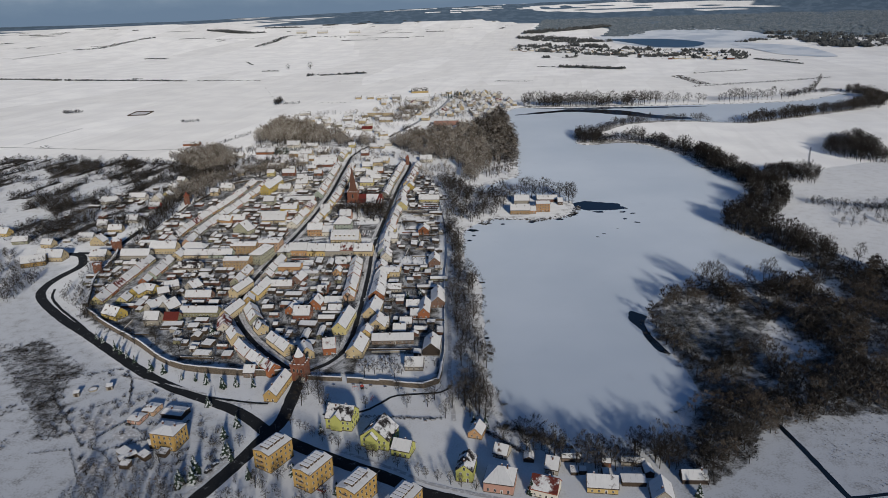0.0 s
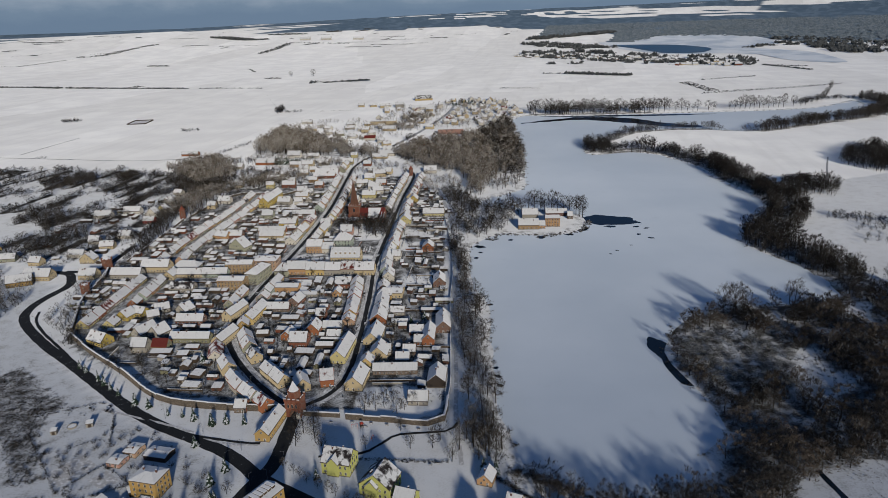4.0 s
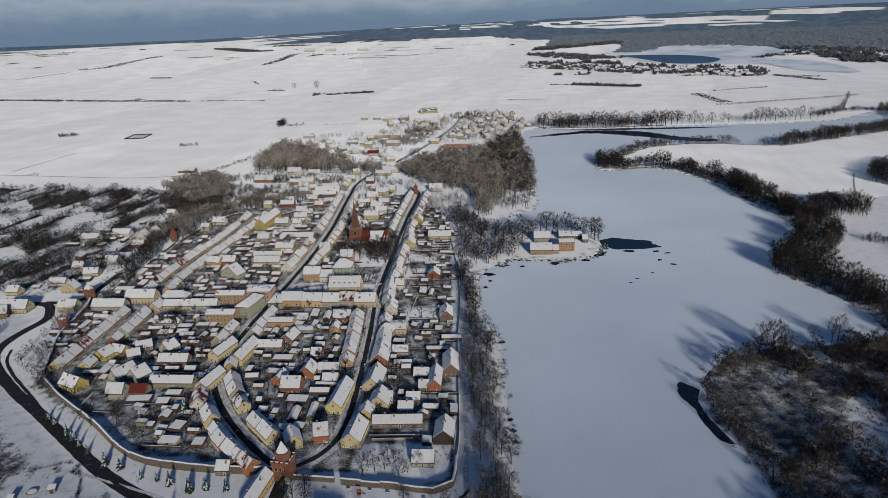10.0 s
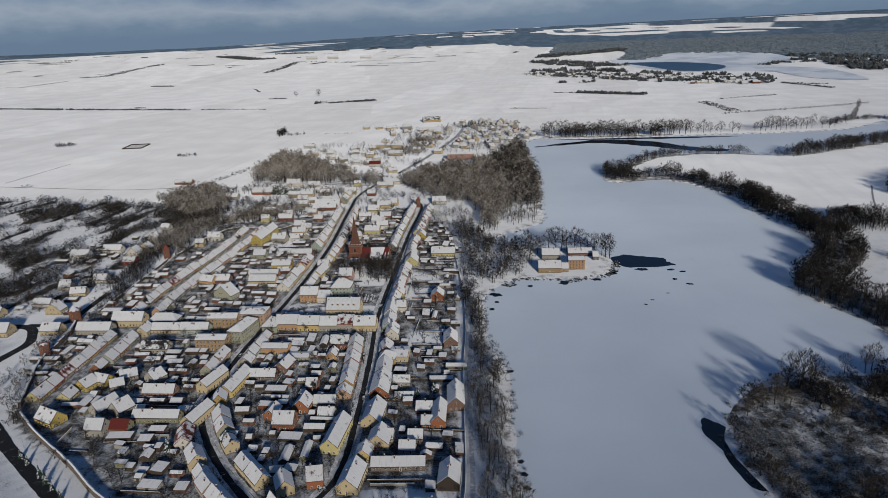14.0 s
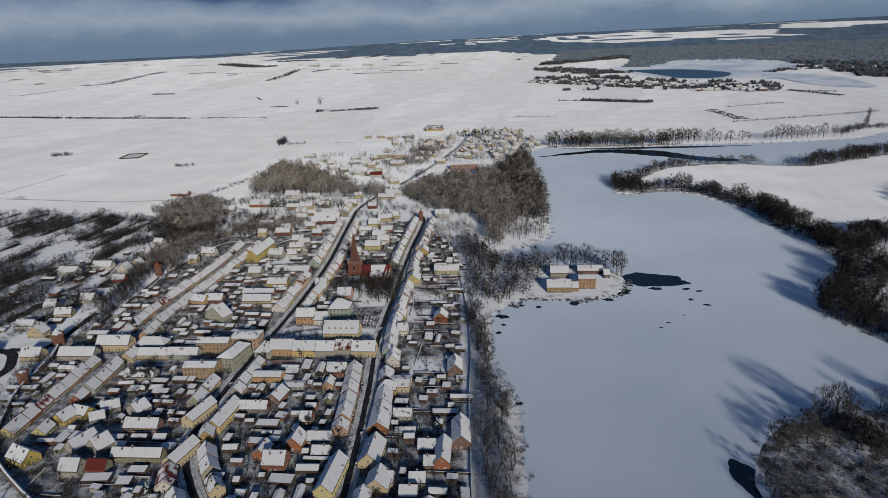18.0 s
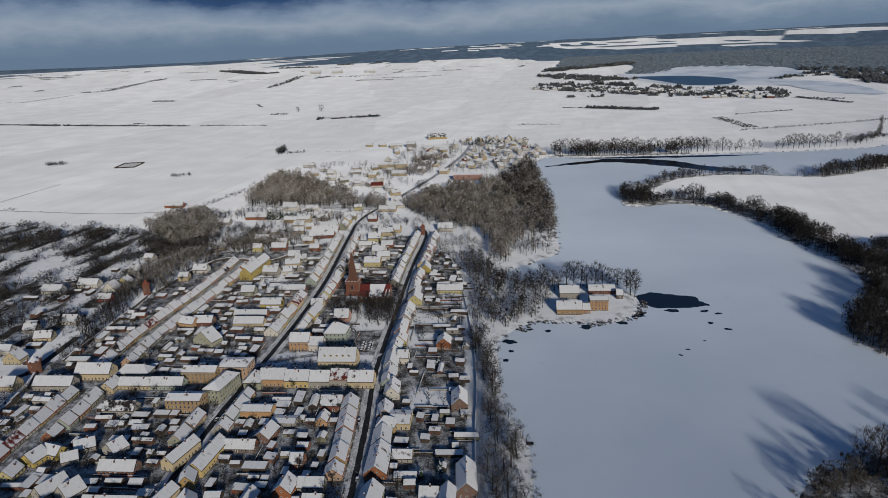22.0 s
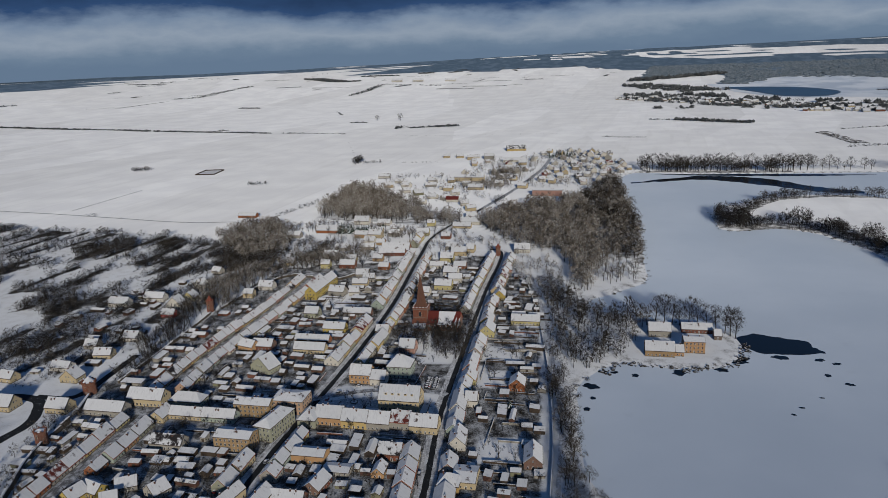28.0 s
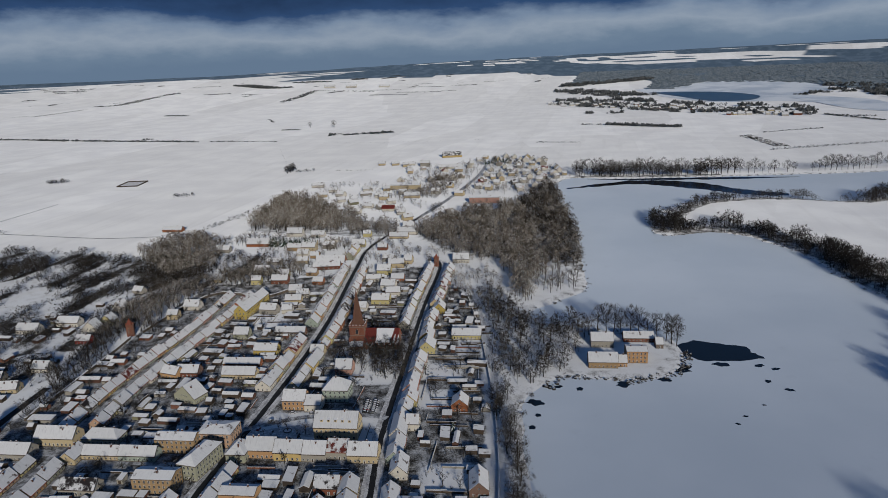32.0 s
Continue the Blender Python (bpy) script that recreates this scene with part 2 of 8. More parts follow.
    g = n.step(n.noise(0.6, 4), 0.35, 0.65)
    n.colour(n.mix(n.step(vo.outputs["Distance"], 0.1, 0.5), n.mix(g, (0.30, 0.25, 0.19), (0.20, 0.17, 0.14)), (0.11, 0.09, 0.07))).bump(vo.outputs["Distance"], 0.6, 0.12)

    n = Nodes("snowy_rock", 0.85)
    n.colour(n.mix(n.step(n.math("ADD", n.up(), n.math("MULTIPLY", n.noise(1.5, 4), 0.8)), 1.05, 1.4), n.mix(n.noise(2.0, 4), (0.02, 0.019, 0.018), (0.07, 0.065, 0.06)), (0.45, 0.46, 0.48))).bump(n.noise(3.0), 0.5, 0.1)
    n = Nodes("spire_brick", 0.85)
    n.colour(n.mix(n.noise(1.2, 5), (0.09, 0.045, 0.03), (0.20, 0.10, 0.065))).bump(n.noise(4.0), 0.4, 0.05)
    n = Nodes("chimney_brick", 0.9)
    n.colour(n.mix(n.noise(3.0, 4), (0.06, 0.035, 0.028), (0.17, 0.085, 0.06)))
    n = Nodes("snow_cap", 0.7, spec=0.2)
    n.colour(n.mix(n.noise(0.8, 4), SNOW2, SNOW)).bump(n.noise(1.5, 4), 0.3, 0.08)

    n = Nodes("glass", 0.12, spec=0.6)
    n.colour(n.mix(n.rand, (0.02, 0.024, 0.03), (0.06, 0.065, 0.075)))
    n = Nodes("white_frame", 0.5)
    n.colour(n.mix(n.noise(2.0), (0.7, 0.7, 0.68), (0.8, 0.8, 0.78)))
    n = Nodes("dark_wood", 0.8)
    n.colour(n.mix(n.noise(1.5, 5, stretch=(1, 1, 0.2)), (0.035, 0.026, 0.02), (0.11, 0.08, 0.055))).bump(n.noise(5, 3, stretch=(1, 1, 0.1)), 0.4, 0.03)
    n = Nodes("metal", 0.5, metal=0.8)
    n.colour(n.mix(n.noise(3.0), (0.2, 0.2, 0.21), (0.32, 0.32, 0.33)))

    n = Nodes("bark", 0.9)
    c = n.mix(n.noise(1.5, 4, stretch=(1, 1, 0.3)), (0.016, 0.014, 0.012), (0.048, 0.041, 0.034))
    n.colour(n.mix(n.step(n.up(), 0.55, 0.9, 0, 0.7), c, (0.62, 0.63, 0.65)))
    n = Nodes("twigs", 0.9, spec=0.1)
    tone = n.attr("tone")
    c = n.mix(n.step(tone, 0.0, 1.0), (0.026, 0.0225, 0.019), (0.085, 0.074, 0.062))
    c = n.mix(n.step(n.island, 0.0, 1.0, 0.0, 0.45), c, (0.040, 0.034, 0.028))
    n.colour(n.mix(n.math("MULTIPLY", n.step(n.island, 0.80, 0.84, 0.0, 0.8), n.step(tone, 0.3, 0.9)), c, (0.33, 0.33, 0.335)))
    # frosted twigs, lighter still: the far woods' sunlit tone put into the colour
    n = Nodes("twigs_frost_lit", 0.9, spec=0.1)
    tone = n.attr("tone")
    c = n.mix(n.step(tone, 0.0, 1.0), (0.115, 0.098, 0.080), (0.31, 0.272, 0.226))
    n.colour(n.mix(n.math("MULTIPLY", n.step(n.island, 0.66, 0.74, 0.0, 0.85), n.step(tone, 0.1, 0.7)), c, (0.55, 0.54, 0.52)))
    # darker copy of the twigs; shade over woods and yards put into the colour
    n = Nodes("twigs_dark", 0.9, spec=0.1)
    tone = n.attr("tone")
    c = n.mix(n.step(tone, 0.0, 1.0), (0.014, 0.013, 0.012), (0.060, 0.054, 0.049))
    n.colour(n.mix(n.math("MULTIPLY", n.step(n.island, 0.84, 0.9, 0.0, 0.7), n.step(tone, 0.6, 0.95)), c, (0.24, 0.25, 0.26)))
    n = Nodes("twigs_grey", 0.9, spec=0.1)
    tone = n.attr("tone")
    c = n.mix(n.step(tone, 0.0, 1.0), (0.050, 0.053, 0.052), (0.130, 0.136, 0.132))
    n.colour(n.mix(n.step(n.island, 0.74, 0.8, 0.0, 0.7), c, (0.40, 0.41, 0.42)))
    n = Nodes("twigs_brown", 0.9, spec=0.1)
    tone = n.attr("tone")
    c = n.mix(n.step(tone, 0.0, 1.0), (0.040, 0.033, 0.027), (0.115, 0.095, 0.077))
    n.colour(n.mix(n.step(n.island, 0.90, 0.95, 0.0, 0.6), c, (0.30, 0.29, 0.28)))
    n = Nodes("needles", 0.85, spec=0.15)
    c = n.mix(n.noise(0.7, 4), (0.014, 0.026, 0.018), (0.04, 0.06, 0.042))
    n.colour(n.mix(n.step(n.math("ADD", n.island, n.math("MULTIPLY", n.noise(1.2, 3), 0.5)), 0.85, 1.05, 0, 0.85), c, (0.66, 0.69, 0.72)))
    # cool grey far trees, a little distance haze put into the colour
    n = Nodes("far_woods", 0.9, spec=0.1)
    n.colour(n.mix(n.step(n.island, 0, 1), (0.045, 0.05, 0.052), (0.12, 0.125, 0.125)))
    # crowns of the far forest, with blue-grey haze put into the colour
    n = Nodes("hazed_woods", 0.9, spec=0.1)
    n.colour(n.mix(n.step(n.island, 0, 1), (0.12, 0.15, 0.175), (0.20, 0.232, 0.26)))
    n = Nodes("reeds", 0.9, spec=0.1)
    n.colour(n.mix(n.island, (0.05, 0.040, 0.028), (0.13, 0.105, 0.075)))
    for name, c in (("car_black", (0.02, 0.02, 0.022)), ("car_grey", (0.2, 0.21, 0.22)), ("car_red", (0.3, 0.03, 0.025)), ("car_white", (0.6, 0.6, 0.6)), ("red_paint", (0.45, 0.06, 0.03))):
        n = Nodes(name, 0.3, spec=0.5)
        n.colour(n.mix(n.noise(1.0), tuple(x * 0.9 for x in c), c))
    n = Nodes("rubber", 0.9)
    n.colour(n.mix(n.noise(4.0), (0.012, 0.012, 0.012), (0.03, 0.03, 0.03)))
    n = Nodes("timber_frame", 0.85)
    w = n.t.nodes.new("ShaderNodeTexBrick")
    w.inputs["Scale"].default_value, w.inputs["Brick Width"].default_value, w.inputs["Row Height"].default_value, w.inputs["Mortar Size"].default_value = 1.0, 1.5, 1.3, 0.14
    w.offset = 0.0
    for k, c in (("Color1", (0.72, 0.70, 0.64, 1)), ("Color2", (0.66, 0.63, 0.56, 1)), ("Mortar", (0.06, 0.04, 0.03, 1))):
        w.inputs[k].default_value = c
    sp = n.t.nodes.new("ShaderNodeSeparateXYZ")
    n.put(sp.inputs[0], n.obj)
    cb = n.t.nodes.new("ShaderNodeCombineXYZ")
    n.put(cb.inputs["X"], n.math("ADD", sp.outputs["X"], sp.outputs["Y"]))
    n.put(cb.inputs["Y"], sp.outputs["Z"])
    n.put(w.inputs["Vector"], cb.outputs[0])
    n.colour(w.outputs["Color"])


WALLS = {"cream": (0.64, 0.53, 0.33), "grey": (0.44, 0.41, 0.35), "sage": (0.42, 0.42, 0.31), "mint": (0.44, 0.5, 0.42), "orange": (0.40, 0.16, 0.075), "tan": (0.46, 0.32, 0.17), "apricot": (0.58, 0.36, 0.18),
         "yellow": (0.58, 0.45, 0.13), "yellow2": (0.68, 0.52, 0.22), "olive": (0.30, 0.29, 0.18), "white": (0.76, 0.72, 0.63), "ochre": (0.52, 0.36, 0.14), "pink": (0.56, 0.34, 0.27),
         "peach": (0.58, 0.40, 0.27), "lemon": (0.66, 0.58, 0.28), "lime": (0.52, 0.53, 0.17), "dark": (0.07, 0.055, 0.045), "flat_ochre": (0.50, 0.33, 0.11), "red": (0.42, 0.06, 0.05)}
make_materials()

# ---- mesh helpers ----
def mesh_of(name, verts, faces, mats, slots=None, smooth=False):
    me = bpy.data.meshes.new(name)
    me.from_pydata(verts, [], faces)
    for m in mats:
        me.materials.append(MATS[m])
    if slots is not None:
        me.polygons.foreach_set("material_index", slots)
    if smooth:
        me.polygons.foreach_set("use_smooth", [True] * len(me.polygons))
    me.update()
    return me


def tri_mesh(name, V, F, mats, slots=None):
    """A mesh from arrays of corners and triangles."""
    me = bpy.data.meshes.new(name)
    V, F = np.ascontiguousarray(V, np.float32), np.ascontiguousarray(F, np.int32)
    me.vertices.add(len(V))
    me.vertices.foreach_set("co", V.ravel())
    me.loops.add(F.size)
    me.loops.foreach_set("vertex_index", F.ravel())
    me.polygons.add(len(F))
    me.polygons.foreach_set("loop_start", np.arange(0, F.size, 3, dtype=np.int32))
    for m in mats:
        me.materials.append(MATS[m])
    if slots is not None:
        me.polygons.foreach_set("material_index", np.ascontiguousarray(slots, np.int32))
    me.update(calc_edges=True)
    return me


class Solid:
    """Corners, faces and slots gathered for one mesh."""

    def __init__(self):
        self.v, self.f, self.s = [], [], []

    def add(self, verts, faces, slot=0):
        k = len(self.v)
        self.v += [tuple(p) for p in verts]
        self.f += [tuple(i + k for i in q) for q in faces]
        self.s += [slot] * len(faces)
        return self

    def box(self, x0, x1, y0, y1, z0, z1, slot=0):
        return self.add([(x0, y0, z0), (x1, y0, z0), (x1, y1, z0), (x0, y1, z0), (x0, y0, z1), (x1, y0, z1), (x1, y1, z1), (x0, y1, z1)],
                        [(0, 3, 2, 1), (4, 5, 6, 7), (0, 1, 5, 4), (1, 2, 6, 5), (2, 3, 7, 6), (3, 0, 4, 7)], slot)

    def ring(self, levels, n, slot=0, turn=0.0, cx=0.0, cy=0.0, cap=True):
        """Stacked n-gons: levels of (z, radius)."""
        pts = [(cx + r * math.cos(turn + 2 * math.pi * i / n), cy + r * math.sin(turn + 2 * math.pi * i / n), z) for z, r in levels for i in range(n)]
        fs = [(k * n + i, k * n + (i + 1) % n, (k + 1) * n + (i + 1) % n, (k + 1) * n + i) for k in range(len(levels) - 1) for i in range(n)]
        if cap:
            fs.append(tuple((len(levels) - 1) * n + i for i in range(n)))
        return self.add(pts, fs, slot)

    def mesh(self, name, *mats, smooth=False):
        return mesh_of(name, self.v, self.f, mats, self.s, smooth)


def part(name, me, parent, label="", m=None):
    ob = new(name, me)
    ob.parent = parent
    if m is not None:
        ob.matrix_basis = m
    if label:
        ob["label"] = label
    return ob


def curve_points(pts, step=6.0):
    """A smooth line through a few corners."""
    P = [Vector((*p, 0)) for p in pts]
    P = [2 * P[0] - P[1], *P, 2 * P[-1] - P[-2]]
    out = []
    for a, b, c, d in zip(P, P[1:], P[2:], P[3:]):
        n = max(1, int((c - b).length / step))
        for i in range(n):
            t = i / n
            out.append(0.5 * (2 * b + (c - a) * t + (2 * a - 5 * b + 4 * c - d) * t * t + (3 * b - a - 3 * c + d) * t ** 3))
    out.append(P[-2])
    return out


def inside(x, y, poly):
    x, y = np.asarray(x, float), np.asarray(y, float)
    hit = np.zeros(x.shape, bool)
    for (x0, y0), (x1, y1) in zip(poly, poly[1:] + poly[:1]):
        if y0 != y1:
            hit ^= ((y0 > y) != (y1 > y)) & (x < (x1 - x0) * (y - y0) / (y1 - y0) + x0)
    return hit


def edge_distance(x, y, poly, closed=True):
    x, y = np.asarray(x, float), np.asarray(y, float)
    best = np.full(x.shape, 1e18)
    for (x0, y0), (x1, y1) in zip(poly, poly[1:] + (poly[:1] if closed else [])):
        dx, dy = x1 - x0, y1 - y0
        t = np.clip(((x - x0) * dx + (y - y0) * dy) / (dx * dx + dy * dy + 1e-9), 0, 1)
        best = np.minimum(best, (x - x0 - t * dx) ** 2 + (y - y0 - t * dy) ** 2)
    return np.sqrt(best)


# ---- the plan: shores, woods, streets ----
SHORE_WEST = [(128, 1440), (126, 1265), (119, 1068), (106, 954), (102, 900), (62, 858), (38, 834), (62, 806), (108, 792), (146, 772), (150, 745), (143, 724), (124, 706), (90, 700), (52, 710),
              (27, 682), (19, 638), (21, 569), (28, 529), (27, 454), (25, 396), (28, 361), (34, 330), (50, 311), (64, 303)]
SHORE_SOUTH = [(84, 300), (107, 308), (127, 317), (129, 337), (146, 354), (147, 385), (142, 416), (140, 447), (152, 468), (174, 497)]
SHORE_EAST = [(202, 511), (250, 517), (294, 522), (309, 547), (306, 590), (284, 648), (293, 688), (350, 759), (366, 838), (353, 901), (350, 1012), (303, 1098), (227, 1092), (224, 1150)]
SHORE_NORTH = [(238, 1206), (342, 1292), (453, 1302), (541, 1262), (700, 1335), (830, 1405), (911, 1590), (761, 1500), (513, 1490), (270, 1494), (172, 1514)]
_r = random.Random(4)
LAKE = [(p.x + _r.uniform(-2, 2), p.y + _r.uniform(-2, 2)) for p in curve_points(SHORE_WEST + SHORE_SOUTH + SHORE_EAST + SHORE_NORTH + SHORE_WEST[:1], 14.0)[:-1]]
FAR_LAKE = [(900, 3650), (930, 4337), (1081, 4328), (1562, 5057), (1837, 5007), (1971, 4740), (1837, 3934), (1705, 3691), (1432, 3475), (1379, 3258), (1569, 3138), (1425, 2543), (1296, 2695), (1319, 3035), (1191, 3151), (984, 3229)]
WOOD_MID = [(-90, 1130), (-70, 1190), (-11, 1250), (60, 1290), (112, 1440), (128, 1440), (130, 1265), (123, 1068), (108, 952), (61, 999), (-28, 1020)]
WOOD_LEFT = [(-318, 1172), (-330, 1320), (-285, 1365), (-240, 1310), (-205, 1255), (-150, 1205), (-104, 1160), (-108, 1118), (-177, 1128), (-215, 1140), (-290, 1156)]
WOOD_SE = [(143, 425), (147, 470), (175, 499), (231, 512), (290, 518), (365, 540), (375, 440), (290, 330), (186, 318), (165, 308), (150, 285), (122, 268), (118, 292), (130, 318), (148, 350), (149, 385)]
SUBURB = [(-375, 640), (-480, 690), (-620, 810), (-840, 990), (-850, 1110), (-696, 1104), (-523, 1080), (-396, 1030), (-380, 1040), (-300, 1060), (-190, 990), (-190, 960), (-290, 930), (-318, 860), (-325, 720)]
SCRUB = [[(-312, 424), (-290, 448), (-262, 424), (-240, 404), (-238, 376), (-222, 346), (-213, 322), (-224, 320), (-242, 345), (-264, 372), (-288, 400)]]
GLADES = [[(229, 443), (248, 441), (234, 423), (247, 405), (239, 394), (219, 384), (216, 366), (205, 341), (200, 338), (212, 370), (204, 379), (202, 392), (215, 417)],
          [(279, 488), (305, 516), (322, 518), (294, 471), (291, 484)], [(233, 500), (246, 503), (241, 484), (230, 481)], [(200, 477), (212, 477), (209, 465), (195, 463)]]
FROSTED_POINT = [(158, 462), (185, 480), (210, 462), (225, 437), (202, 394), (176, 393), (160, 380), (150, 407), (146, 430)]
SNOWY_YARDS = [[(-58, 405), (-11, 404), (-7, 374), (-60, 378)], [(-153, 628), (-146, 660), (-108, 656), (-103, 624)], [(-90, 655), (-70, 650), (-66, 614), (-86, 620)], [(-40, 598), (-15, 597), (-15, 573), (-42, 573)], [(-24, 790), (-1, 790), (0, 750), (-20, 750)],
               [(-54, 736), (-20, 730), (-20, 709), (-54, 709)], [(-56, 693), (-25, 690), (-25, 668), (-55, 668)], [(-117, 767), (-62, 730), (-66, 706), (-89, 698), (-117, 739)], [(-212, 841), (-188, 866), (-172, 818), (-198, 808)]]
SNOWY_PLOTS = [[(-585, 832), (-520, 846), (-490, 815), (-535, 775)], [(-600, 905), (-560, 925), (-540, 890), (-578, 868)], [(-533, 766), (-487, 799), (-443, 763), (-478, 721), (-520, 735)], [(-488, 898), (-483, 918), (-466, 946), (-449, 909), (-440, 879), (-468, 877)], [(-538, 943), (-523, 965), (-502, 941), (-512, 916)], [(-380, 855), (-360, 912), (-349, 898), (-361, 843)],
               [(-479, 848), (-468, 877), (-457, 865), (-467, 830)], [(-434, 783), (-416, 792), (-389, 768), (-414, 755)], [(-386, 763), (-339, 766), (-333, 753), (-378, 754)]]
MAIN_STREET = [(-95, 386), (-123, 417), (-148, 454), (-163, 489), (-165, 519), (-159, 597), (-147, 699), (-139, 823), (-139, 985), (-133, 1080), (-84, 1232), (-48, 1350), (1, 1554), (29, 1754)]
EAST_STREET = [(-92, 388), (-78, 400), (-69, 420), (-66, 460), (-66, 549), (-68, 621), (-64, 711), (-56, 856), (-46, 985), (-60, 1010)]
WEST_STREET = [(-268, 505), (-264, 596), (-262, 698), (-246, 814), (-240, 905)]
CROSS_STREET = [(-322, 640), (-300, 622), (-249, 613), (-185, 601), (-160, 599)]
RING_ROAD = [(-404, 622), (-378, 631), (-352, 627), (-340, 611), (-335, 595), (-339, 577), (-342, 555), (-338, 534), (-324, 513), (-295, 483), (-258, 450), (-225, 420), (-196, 394), (-171, 375), (-144, 359), (-119, 343), (-99, 323)]
WEST_ROAD = [(-356, 632), (-332, 631), (-324, 642), (-323, 671), (-322, 703)]
EAST_ROAD = [(-99, 323), (-63, 300), (-32, 283), (-7, 268), (60, 246), (140, 226), (300, 180), (620, 60)]
SOUTH_ROAD = [(-99, 323), (-109, 297), (-124, 266), (-150, 215), (-190, 100), (-230, -150)]
GATE_ROAD = [(-99, 323), (-94, 336), (-93, 366), (-92, 388)]
SQUARE_STREET = [(-158, 640), (-120, 655), (-80, 656), (-67, 652)]
NORTH_LANE = [(-300, 915), (-270, 925), (-215, 900), (-185, 938), (-141, 975)]
ROADS = [WEST_ROAD, MAIN_STREET, EAST_STREET, WEST_STREET, CROSS_STREET, RING_ROAD, EAST_ROAD, SOUTH_ROAD, GATE_ROAD, SQUARE_STREET, NORTH_LANE]
ROAD_LINES = [[(p.x, p.y) for p in curve_points(r, 10)] for r in ROADS]


def ribbon(line, width):
    """A strip of land either side of a line, as a polygon."""
    P = curve_points(line, 20)
    L, R = [], []
    for i, p in enumerate(P):
        t = (P[min(i + 1, len(P) - 1)] - P[max(i - 1, 0)]).normalized()
        L.append((p.x - t.y * width / 2, p.y + t.x * width / 2))
        R.append((p.x + t.y * width / 2, p.y - t.x * width / 2))
    return L + R[::-1]


# wooded strips on the far shores: outline, least and greatest height
SHORE_STRIPS = [(ribbon([(292, 532), (324, 550), (332, 590)], 40), 8, 15), (ribbon([(326, 575), (312, 640), (312, 690), (366, 752), (392, 838)], 50), 11, 19), (ribbon([(392, 830), (376, 905), (372, 1010), (322, 1110), (240, 1108)], 40), 10, 18),
                (ribbon([(240, 1104), (240, 1150), (264, 1190)], 44), 11, 17), (ribbon([(262, 1185), (345, 1275), (455, 1288), (545, 1250)], 18), 9, 16), (ribbon([(545, 1250), (700, 1318), (850, 1390)], 32), 12, 20),
                (ribbon([(850, 1390), (940, 1500), (960, 1620)], 50), 10, 18), (ribbon([(180, 1530), (330, 1510), (440, 1508)], 20), 19, 27)]

ROW_X, ROW_Y = math.cos(radians(79)), math.sin(radians(79))


def hedgerow(x, y):
    """High where the allotments' hedges and tree rows run."""
    return noise.noise(((x * ROW_X + y * ROW_Y) / 75, (y * ROW_X - x * ROW_Y) / 15, 2))


EYE = (0.0, 120.0, 220.0)


def bend(x, y):
    """Land past 3 km is lifted and drawn in along the camera's sight lines, to end within 5 km."""
    x, y = np.asarray(x, float), np.asarray(y, float)
    dx, dy = x - EYE[0], y - EYE[1]
    d = np.hypot(dx, dy) + 1e-9
    far = np.maximum(d - 3000, 0)
    e = np.where(d > 3000, 3000 + 1950 * far / (1950 + far), d)
    # brow fitted to the skyline in the camera's view: low west, wooded high east
    brow = np.interp(np.degrees(np.arctan2(dx, dy)), (-60, -34, -18, -3, 16, 30, 60), (-0.55, -0.55, -0.48, -0.08, 0.26, 0.46, 0.46))
    hill = e * np.tan(np.radians(brow)) * np.clip((d - 5000) / 22000, 0, 1)
    return EYE[0] + dx * e / d, EYE[1] + dy * e / d, np.where(d > 3000, EYE[2] * (1 - e / d), 0.0) * 0.985 + hill, e / d


def lake_depth(x, y):
    d = edge_distance(x, y, LAKE)
    return np.where(inside(x, y, LAKE), -d, d)


LEVEL = -0.9


